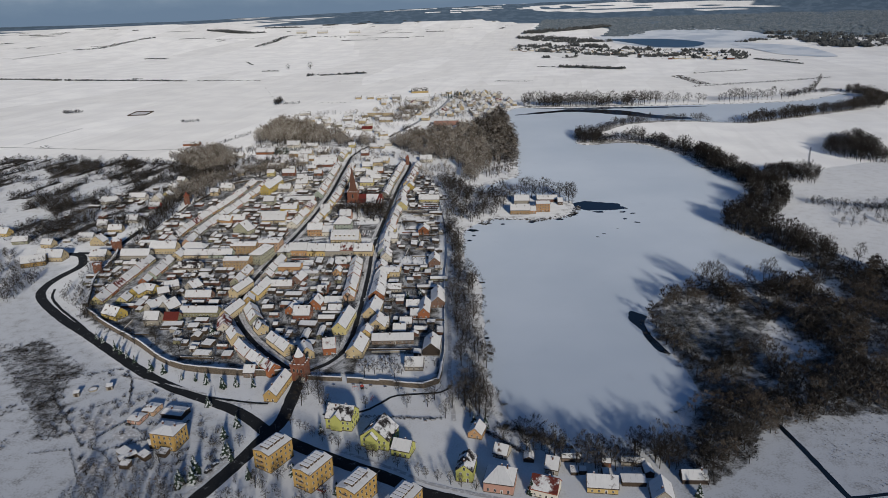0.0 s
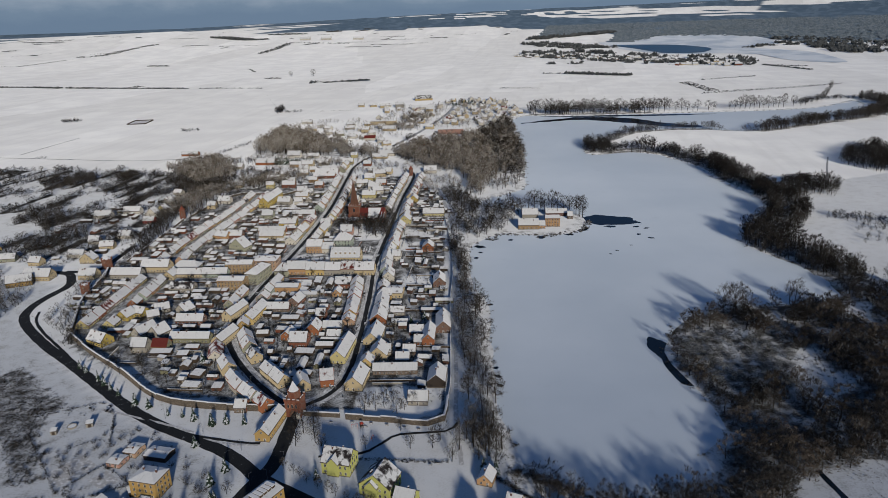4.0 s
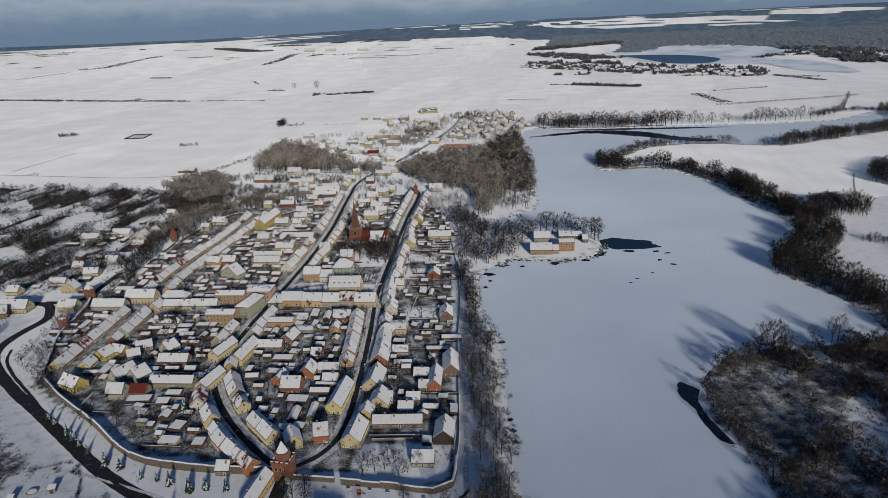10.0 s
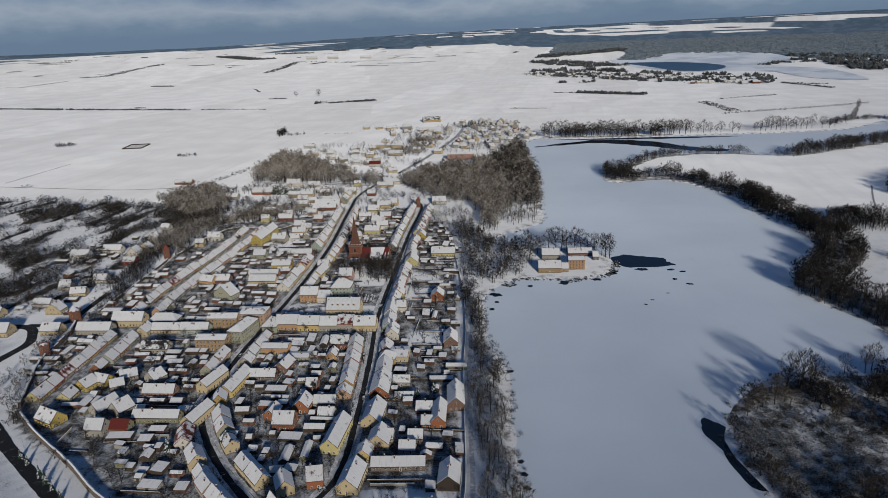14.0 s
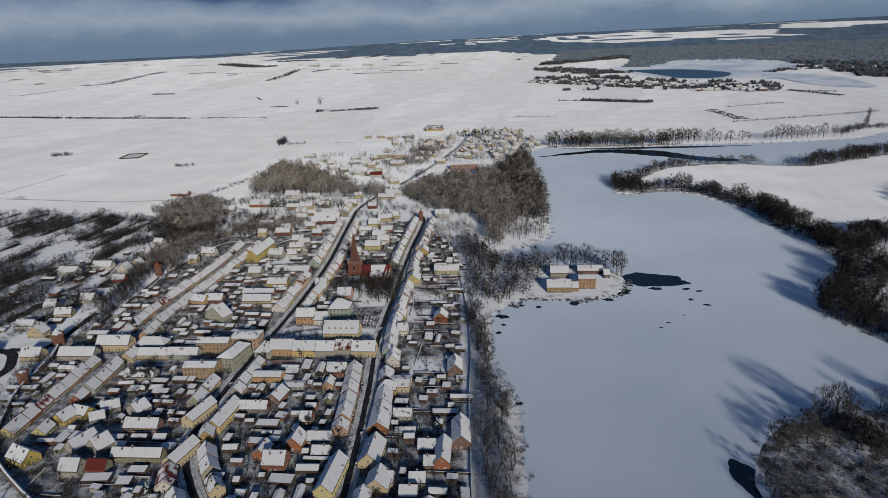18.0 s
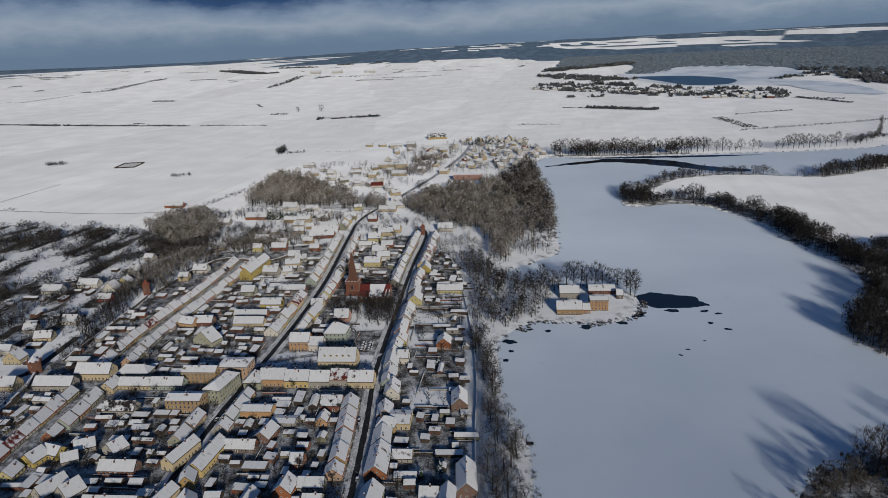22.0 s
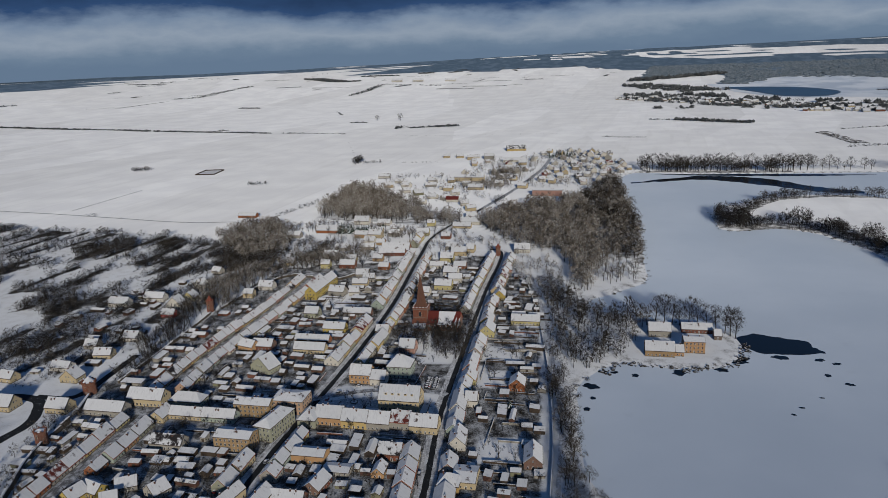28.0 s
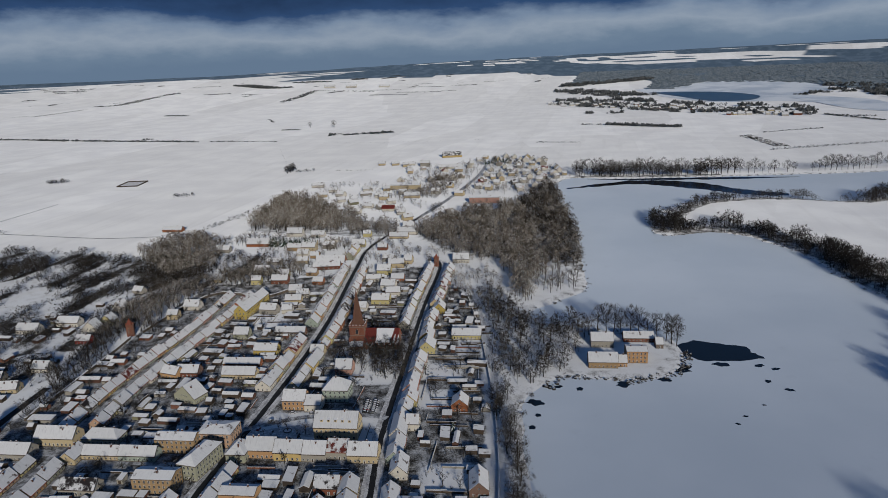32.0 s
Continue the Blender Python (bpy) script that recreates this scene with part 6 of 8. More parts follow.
def woods():
    r = random.Random(9)

    def rise(pts, lo, hi, wd=(0.85, 1.25)):
        return [(x, y, 0.0, lo + (hi - lo) * min(1.1, max(0.0, 0.45 + 0.7 * noise.noise((x / 28, y / 28, 8)) + r.uniform(-0.35, 0.35))), r.uniform(*wd)) for x, y in pts]
    bark, frost = ["bark", "twigs"], ["bark", "twigs_frost_lit"]

    def ragged(x, y, q):
        return noise.noise((x / 22, y / 22, 6)) > -0.2
    mid = scatter(WOOD_MID, 6.3, 1, lambda x, y, q: noise.noise((x / 17, y / 17, 6)) > -0.24, 0.5, rag=5)
    dusk = [p for p in mid if p[0] + 26 * noise.noise((p[0] / 30, p[1] / 30, 19)) > 62 + (1200 - p[1]) * 0.06 and r.random() < 0.5]
    mass("mid_wood", rise(dusk, 10, 23, (1.0, 1.45)), LITE + DENSE, bark, "dense brown leafless wood on the lakeshore", "wood", 1)
    mass("mid_wood", rise([p for p in mid if p not in dusk], 8, 22, (0.9, 1.4)), LITE + DENSE, frost, "frosted leafless wood above the lake", "wood", 7)
    old = [(x, y, z, h * (1.0 if x < -240 else 0.82 if x < -185 else 0.6), w) for x, y, z, h, w in rise(scatter(WOOD_LEFT, 6.3, 2, lambda x, y, q: noise.noise((x / 17, y / 17, 6)) > -0.26, rag=14), 12, 29, (0.9, 1.35))]
    mass("left_wood", old, LITE + DENSE, frost, "brown leafless wood beside snowy fields", "wood", 2)
    mass("farm_conifers", rise([(-262 + 3.4 * k, 1082 - 0.4 * k + (k % 2)) for k in range(18)], 11, 15, (1.0, 1.4)), SPRUCES, ["bark", "needles"], "close row of dark conifers behind a farm", "trees", 8)
    mass("village_conifers", rise([(20 + 5 * k + 3 * (k % 3), 1700 + 7 * ((k * 5) % 4)) for k in range(9)], 12, 19, (0.9, 1.3)), SPRUCES, ["bark", "needles"], "dark conifers in the village gardens", "trees", 9)
    se = [p for p in scatter(WOOD_SE, 5.8, 3, lambda x, y, q: noise.noise((x / 22, y / 22, 6)) > -0.22, rag=7) if not any(bool(inside(p[0] + 9 * noise.noise((p[0] / 9, p[1] / 9, 3)), p[1] + 9 * noise.noise((p[0] / 9, p[1] / 9, 5)), g)) for g in GLADES)]
    tip = [p for p in se if bool(inside(p[0], p[1], FROSTED_POINT))]
    mass("frosted_thicket", rise(tip, 2.5, 7, (1.2, 1.9)), MARSH, ["bark", "twigs_grey"], "frosted grey thicket on the marshy point", "shrubs", 5)
    se = [p for p in se if p not in tip]
    brown = [p for p in se if noise.noise((p[0] / 26, p[1] / 26, 14)) > 0.02]
    mass("marsh_wood", rise(brown, 5, 15, (1.0, 1.5)), MARSH, ["bark", "twigs_brown"], "brown leafless marsh wood by the lake", "wood", 3)
    mass("marsh_wood", rise([p for p in se if p not in brown], 6, 17, (0.9, 1.4)), MARSH, ["bark", "twigs_dark"], "dark leafless marsh wood by the lake", "wood", 6)
    mass("marsh_shrubs", rise(scatter(WOOD_SE, 4.4, 4), 1.2, 3.2, (1.2, 2)), TUFTS, ["bark", "twigs_dark"], "frosted brown shrubs in the marsh", "shrubs", 4)
    # wooded shore on the far side of the lake
    for k, (poly, lo, hi) in enumerate(SHORE_STRIPS):
        mass("shore_wood", rise(scatter(poly, 4.6 if k < 3 else 5.2, 20 + k, ragged, 0.5, rag=4 if k < 4 else 0), lo * 0.7, hi * 1.1), LITE, ["bark", "twigs_dark" if k < 4 else "twigs"], "dark leafless trees along the far lakeshore", "wood", 20 + k)
    mass("knoll_wood", rise(scatter([(548, 985), (565, 920), (610, 900), (650, 1010), (665, 1090), (605, 1070)], 5.5, 31, rag=9), 10, 18), LITE, ["bark", "twigs_dark"], "dark wood on a snowy knoll", "wood", 31)
    mass("branch_wood", rise(scatter([(400, 800), (420, 822), (455, 812), (492, 872), (460, 893), (420, 885), (402, 850)], 5.0, 30, rag=5), 9, 17), LITE, ["bark", "twigs_dark"], "dark leafless trees beside snowy meadows", "wood", 30)
    mass("orchard", rise(scatter([(385, 640), (520, 650), (560, 740), (420, 730)], 10, 32), 4, 8), DENSE, ["bark", "twigs_dark"], "rows of low bare orchard trees", "orchard", 32)
    mass("meadow_trees", rise(scatter(ribbon([(400, 735), (470, 700), (560, 700)], 16), 4.5, 33), 4, 11), DENSE, ["bark", "twigs_dark"], "dark hedge trees between snowy meadows", "hedge", 33)
    # town bank of the lake
    mass("bank_shrubs", rise(scatter([(7, 335), (24, 335), (24, 440), (22, 560), (14, 640), (12, 690), (-2, 690), (7, 600), (5, 520)], 7.4, 34, lambda x, y, q: noise.noise((x / 12, y / 12, 9)) > -0.15, shore=1.0), 2.0, 6.5), DENSE, bark, "bare undergrowth on the town's lake bank", "shrubs", 34)
    mass("park_wood", rise(scatter([(2, 690), (24, 690), (48, 712), (70, 735), (74, 768), (95, 790), (60, 803), (36, 828), (20, 880), (-8, 900), (4, 800)], 8.4, 35, clear_of(3)), 9, 19), DENSE, bark, "leafless park trees by the lakeside hotel", "wood", 35)
    mass("south_bank_trees", rise(scatter([(36, 322), (62, 298), (112, 303), (122, 312), (124, 284), (90, 278), (60, 285), (40, 300)], 4.4, 36, clear_of(3), 0.5), 7, 15), DENSE, ["bark", "twigs_dark"], "bare trees along the southern lakeshore", "wood", 36)
    mass("slope_wood", rise(scatter([(-55, 1100), (-10, 1046), (18, 991), (28, 927), (26, 860), (46, 866), (50, 920), (74, 968), (61, 999), (-10, 1040)], 5.8, 39, clear_of(4), rag=3), 10, 19), LITE, frost, "leafless wood on the slope above the lake", "wood", 39)
    mass("farm_trees", rise(scatter([(-425, 1065), (-412, 1100), (-372, 1148), (-318, 1075), (-296, 990), (-338, 952), (-384, 1000)], 6.0, 37, clear_of(4), rag=10), 8, 18, (1.0, 1.4)), LITE, frost, "frosted tall trees round a farmyard", "trees", 37)
    mass("point_trees", rise(scatter([(60, 880), (98, 905), (100, 945), (60, 990), (30, 960)], 9, 38, shore=4), 9, 15), WOODS, frost, "loose bare trees on a snowy slope", "trees", 38)
    # gardens
    mass("garden_trees", rise(scatter([(-280, 480), (-180, 405), (-5, 385), (-3, 860), (-60, 985), (-290, 930), (-315, 640)], 9.0, 40, lambda x, y, q: q.random() < 0.7 and clear_of(6)(x, y, q)), 4, 9.5, (0.9, 1.5)), WOODS, ["bark", "twigs_dark"],
         "bare fruit trees in the snowy backyards", "trees", 40)
    def in_garden(x, y):
        return not any(bool(inside(x, y, plot)) for plot in SNOWY_PLOTS)
    mass("suburb_trees", rise(scatter(SUBURB, 6.2, 41, lambda x, y, q: hedgerow(x, y) > (0.07 if x < -500 else -0.06) and noise.noise((x / 60, y / 60, 1)) > -0.3 and in_garden(x, y) and clear_of(6)(x, y, q)), 3, 10, (1.0, 1.6)), LITE, bark, "rows of bare trees between snowy allotments", "trees", 41)
    for k, poly in enumerate(([(-587, 1002), (-549, 1026), (-577, 1097), (-524, 1043), (-496, 996), (-520, 973), (-546, 943)], [(-490, 1031), (-469, 1049), (-443, 1010), (-461, 986)], [(-404, 999), (-347, 1060), (-300, 960), (-336, 911), (-370, 934)],
                              [(-407, 881), (-374, 941), (-360, 912), (-398, 868)], [(-450, 764), (-398, 782), (-384, 700), (-430, 690)], [(-520, 860), (-470, 845), (-440, 800), (-500, 790)])):
        mass("allotment_thicket", rise(scatter(poly, 5.2, 160 + k, clear_of(6), rag=6), 4, 11, (1.0, 1.5)), DENSE, ["bark", "twigs"], "dark thicket of bare trees among allotments", "trees", 160 + k)
    mass("suburb_clumps", rise(scatter(SUBURB, 6.4, 58, lambda x, y, q: noise.noise((x / 34, y / 34, 21)) > (0.26 if x < -500 else 0.16) and in_garden(x, y) and clear_of(5)(x, y, q)), 4, 11, (1.0, 1.6)), LITE, ["bark", "twigs_dark"], "dark clumps of bare trees in the allotments", "trees", 58)
    mass("suburb_shrubs", rise(scatter(SUBURB, 4.6, 42, lambda x, y, q: (hedgerow(x, y) > (-0.04 if x < -500 else -0.14) or q.random() < 0.15) and in_garden(x, y) and clear_of(5)(x, y, q)), 1.2, 3.2, (1, 2)), TUFTS, bark, "bare shrubs along allotment hedges", "shrubs", 42)
    mass("churchyard_trees", rise(scatter([(-118, 735), (-62, 700), (-58, 775), (-75, 800), (-118, 800)], 6.2, 43, lambda x, y, q: abs(x + 90) > 28 or abs(y - 771) > 13), 10, 16), DENSE, bark, "bare lime trees round the church", "trees", 43)
    mass("lane_trees", rise(scatter(ribbon([(-310, 800), (-318, 850), (-300, 905), (-270, 935), (-200, 985)], 46), 6.0, 44, clear_of(4)), 9, 15), WOODS, frost, "old bare trees along the town ditch", "trees", 44)
    mass("wall_lime_trees", rise(scatter(ribbon([(-312, 655), (-312, 720), (-322, 790), (-318, 845)], 24), 5.4, 45, clear_of(3)), 7, 14), WOODS, bark, "bare avenue trees outside the town wall", "trees", 45)
    mass("north_edge_trees", rise(scatter(ribbon([(-420, 1060), (-360, 1090), (-300, 1105), (-220, 1090), (-160, 1060)], 46), 8.5, 46, clear_of(8)), 6, 13), WOODS, frost, "bare trees between farmyards", "trees", 46)
    mass("village_trees", rise(scatter([(-150, 1370), (170, 1380), (175, 1560), (60, 1780), (-120, 1650)], 14, 47, clear_of(7)), 5, 13), LITE, frost, "bare garden trees in the village", "trees", 47)
    mass("village_grove", rise(scatter([(-132, 1378), (-105, 1370), (-60, 1345), (-50, 1470), (-25, 1540), (-95, 1550), (-85, 1440)], 6.5, 56, clear_of(5), rag=8), 6, 13), LITE, frost, "frosted bare trees round the village school", "trees", 56)
    mass("lane_side_trees", rise(scatter([(-300, 1500), (-235, 1290), (-110, 1230), (-60, 1345), (-70, 1470), (-140, 1500)], 13, 59, lambda x, y, q: noise.noise((x / 40, y / 40, 17)) > -0.12 and clear_of(6)(x, y, q)), 4, 12), LITE, frost, "frosted bare trees round the roadside houses", "trees", 59)
    mass("yard_trees", rise(scatter([(-300, 985), (-230, 935), (-60, 985), (-40, 1035), (-90, 1075), (-150, 1110), (-260, 1085)], 9.5, 57, lambda x, y, q: noise.noise((x / 30, y / 30, 7)) > -0.1 and clear_of(4)(x, y, q)), 5, 12), LITE, frost, "frosted bare trees between farmyards", "trees", 57)
    mass("fallow_scrub", rise([q for poly in SCRUB for q in scatter(poly, 2.2, 54, clear_of(6))], 0.5, 1.7, (1.2, 2.4)), TUFTS, ["reeds", "twigs"], "dense brown scrub on fallow land", "shrubs", 54)
    mass("park_hedge", rise(scatter(ribbon([(-50, 337), (-25, 334), (-4, 332)], 2.5), 1.3, 55), 0.9, 1.5, (1.2, 1.8)), SHRUBS, ["bark", "twigs_dark"], "low dark clipped park hedge", "hedge", 55)
    mass("scrub", rise(scatter([(-345, 470), (-215, 385), (-205, 330), (-270, 300), (-420, 420)], 3.4, 48, lambda x, y, q: noise.noise((x / 30, y / 30, 4)) > -0.02 and (x < -240 or y > 385) and clear_of(6)(x, y, q), 4), 0.7, 2.2, (1.2, 2.4)), TUFTS, bark, "brown scrub on fallow snowy land", "shrubs", 48)
    mass("meadow_tufts", rise(scatter([(188, 322), (300, 335), (430, 300), (400, 180), (200, 190)], 3.4, 63, lambda x, y, q: noise.noise((x / 18, y / 18, 23)) > -0.1), 0.4, 1.0, (1.4, 2.6)), TUFTS, ["reeds", "reeds"], "dry brown grass tufts in a snowy meadow", "grass", 63)
    mass("garden_thicket", rise(scatter([(-185, 300), (-160, 305), (-132, 292), (-128, 262), (-190, 255)], 4.2, 64, clear_of(5)), 1.5, 6.5, (0.9, 1.5)), DENSE, ["bark", "twigs_brown"], "bare garden trees and shrubs behind the plots", "trees", 64)
    mass("wall_corner_trees", rise([(-56, 392), (-50, 389), (-46, 384), (-41, 386), (-36, 390), (-29, 383), (-24, 388), (-52, 381), (-33, 379)], 6, 11), DENSE, bark, "bare thin trees in the yard inside the wall", "trees", 66)
    mass("slope_gardens", rise(scatter([(-36, 1000), (-2, 1062), (14, 1000), (20, 930), (10, 865), (-34, 880), (-40, 930)], 7.2, 67, lambda x, y, q: noise.noise((x / 22, y / 22, 29)) > -0.16 and clear_of(4)(x, y, q)), 3, 12), LITE, frost, "frosted bare trees in gardens at the street's end", "trees", 67)
    mass("courtyard_trees", rise(scatter([(-118, 306), (-100, 290), (-40, 245), (-60, 235), (-125, 270)], 6.5, 65, clear_of(6)), 3, 9), DENSE, bark, "bare courtyard trees between apartment blocks", "trees", 65)
    mass("ditch_trees", rise(scatter(ribbon([(-312, 610), (-312, 560), (-292, 505), (-270, 482)], 26), 8.5, 51, clear_of(5)), 6, 11), DENSE, bark, "bare trees between wall and ring road", "trees", 51)
    mass("roadside_trees", rise(scatter([(-450, 650), (-366, 600), (-356, 560), (-352, 520), (-420, 480), (-480, 560)], 6.5, 52, clear_of(7)), 3, 11), DENSE, bark, "bare trees beyond the ring road", "trees", 52)
    mass("yard_bushes", rise(scatter([(-280, 480), (-180, 405), (-5, 385), (-3, 860), (-60, 985), (-290, 930), (-315, 640)], 5.0, 53, lambda x, y, q: q.random() < 0.62 and clear_of(5)(x, y, q)), 0.8, 2.4, (0.9, 1.8)), TUFTS, ["bark", "twigs_dark"], "low bare bushes in the backyards", "shrubs", 53)
    mass("yard_shrubs", rise(scatter([(-240, 340), (-120, 270), (-100, 300), (-180, 380)], 8, 49, clear_of(6)), 1.5, 4, (1, 1.8)), SHRUBS, bark, "bare garden shrubs", "shrubs", 49)
    mass("reed_belt", [(x, y, -0.9, r.uniform(1.2, 2.2), r.uniform(1.5, 2.5)) for x, y in [(p[0] + r.uniform(-3, 3), p[1] + r.uniform(-3, 3)) for p in LAKE for _ in range(4)]], TUFTS, ["reeds", "reeds"], "brown reeds at the lake's edge", "reeds", 50)
    # hedges and copses in the fields
    # field hedges and copses: line, width, height
    west = [([(-2600, 2920), (-2105, 2738), (-1675, 2578), (-1311, 2451)], 13, 7), ([(-1287, 2447), (-825, 2301)], 12, 6), ([(-784, 2294), (-564, 2231)], 11, 5), ([(-831, 3079), (-760, 2900)], 9, 4), ([(-700, 2750), (-552, 2214)], 4, 2.0), ([(-640, 2574), (-579, 2560)], 20, 6),
            ([(-452, 2372), (-398, 2385)], 52, 13), ([(-398, 2368), (-330, 2388), (-248, 2415)], 17, 7), ([(-898, 3194), (-844, 3086), (-442, 1845), (-410, 1733)], 3, 1.7), ([(-1415, 3449), (-1295, 3410)], 26, 5), ([(-1049, 2427), (-1014, 2420)], 14, 5), ([(-870, 1619), (-835, 1624)], 22, 9), ([(-536, 1436), (-500, 1446)], 18, 6)]
    edge = [([(-376, 1668), (-336, 1680)], 14, 6), ([(-296, 1676), (-212, 1676)], 7, 3), ([(-392, 1660), (-386, 1700)], 12, 15), ([(-516, 1068), (-481, 1055), (-398, 1035)], 5, 1.8), ([(-612, 1090), (-578, 1092)], 14, 4), ([(-696, 1191), (-677, 1193)], 9, 5),
            ([(-636, 1177), (-623, 1175)], 8, 4), ([(-430, 1130), (-392, 1165), (-370, 1230), (-351, 1290)], 12, 4), ([(-850, 1110), (-740, 1100)], 26, 9), ([(-781, 1248), (-747, 1413)], 4, 1.1)]
    north = [([(-2282, 4470), (-2157, 4502), (-2337, 5348), (-2519, 6315)], 60, 8), ([(-1074, 4253), (-1118, 4898), (-1199, 5646)], 50, 9), ([(-2527, 8078), (-1860, 6816), (-1646, 6661)], 170, 14), ([(-1972, 8232), (-1551, 8132)], 170, 14), ([(-1222, 5806), (-669, 5183)], 50, 7),
             ([(-3289, 4187), (-3208, 4278)], 60, 10), ([(-2373, 3699), (-2272, 3784)], 30, 3), ([(-2205, 3703), (-2195, 4251)], 20, 3), ([(-2939, 4830), (-2821, 5175)], 80, 3), ([(-1363, 8664), (-1252, 8772)], 150, 16)]
    east = [([(640, 1790), (900, 1850), (1050, 1900)], 10, 5), ([(414, 2437), (597, 2306)], 22, 9), ([(339, 2466), (396, 2444)], 14, 4), ([(161, 2053), (269, 2020)], 24, 3), ([(753, 2112), (948, 2175)], 10, 4), ([(1129, 2546), (1181, 2316)], 16, 5),
            ([(1150, 2484), (1231, 2447)], 30, 5), ([(779, 1567), (866, 1634), (960, 1610)], 34, 9), ([(-540, 2225), (-300, 2160), (60, 2150)], 6, 1.6)]
    # scattered hedges and thickets of the wide plain
    q = random.Random(27)
    plain = []
    for _ in range(56):
        y = q.uniform(4600, 11000)
        x, ln, a = q.uniform(-0.62, 0.10) * y, q.uniform(40, 260) * (0.6 + y / 8000), radians(q.choice((10, 10, 98, 102, 75)) + q.uniform(-8, 8))
        plain.append(([(x, y), (x + ln * math.sin(a), y + ln * math.cos(a))], q.uniform(8, 20) * (0.7 + y / 6000), q.uniform(3, 6.5)))
    hedges = west + edge + north + east + plain
    places = []
    for k, (line, wd, hh) in enumerate(hedges):
        for x, y in scatter(ribbon(line, wd), 5.0 if wd < 30 else 8 if wd < 50 else 22, 60 + k):
            if r.random() < 0.85:
                bx, by, bz, s = bend(x, y)
                places.append((float(bx), float(by), float(bz) - 0.5, hh * r.uniform(0.6, 1.2) * max(float(s), 0.7), r.uniform(1.2, 2.0)))
    mass("field_hedges", [p for p in places if p[3] < 3.5], TUFTS, ["bark", "twigs_dark"], "dark low hedges in snowy fields", "hedge", 60)
    mass("field_copses", [p for p in places if p[3] >= 3.5 and p[1] < 2000], LITE, ["bark", "twigs_dark"], "dark leafless copses in snowy fields", "copse", 61)
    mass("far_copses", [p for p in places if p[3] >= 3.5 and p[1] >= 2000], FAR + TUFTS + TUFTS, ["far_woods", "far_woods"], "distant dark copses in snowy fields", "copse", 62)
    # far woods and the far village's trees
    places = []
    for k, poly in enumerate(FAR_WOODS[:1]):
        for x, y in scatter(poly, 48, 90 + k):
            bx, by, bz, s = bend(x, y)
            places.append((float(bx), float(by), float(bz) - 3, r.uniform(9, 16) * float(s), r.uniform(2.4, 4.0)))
    mass("far_forest", places, FAR, ["hazed_woods", "hazed_woods"], "distant forest with blue-grey haze in its colour", "wood", 92)
    places = []
    for line, wd, hh in (([(417, 3600), (606, 3494), (759, 3405)], 150, 12), ([(759, 3405), (840, 3120), (930, 3050)], 90, 12), ([(680, 2960), (914, 2990), (1117, 2904), (1180, 2760)], 60, 11), ([(850, 2680), (947, 2780), (1154, 2720)], 40, 9), ([(412, 2845), (525, 2794)], 60, 10), ([(400, 3420), (620, 3150), (840, 2800), (1150, 2640)], 230, 9), ([(560, 4500), (700, 4050), (800, 3750)], 260, 11), ([(1440, 3460), (1661, 3598), (1850, 3500)], 60, 9), ([(1800, 3800), (1830, 3500), (1700, 2950)], 160, 12), ([(1990, 4200), (2087, 3900), (2074, 3500), (1900, 2900)], 300, 13),
                         ([(600, 5000), (1350, 5750)], 160, 16)):
        for x, y in scatter(ribbon(line, wd), 17 if wd < 280 else 30, 95):
            if noise.noise((x / 70, y / 70, 31)) < -0.02:
                continue
            bx, by, bz, s = bend(x, y)
            places.append((float(bx), float(by), float(bz) - 1.5, hh * r.uniform(0.7, 1.9) * float(s), r.uniform(1.1, 1.8)))
    mass("far_woods", places, FAR + TUFTS, ["far_woods", "far_woods"], "distant woods with hazy blue-grey put into their colour", "wood", 91)


woods()


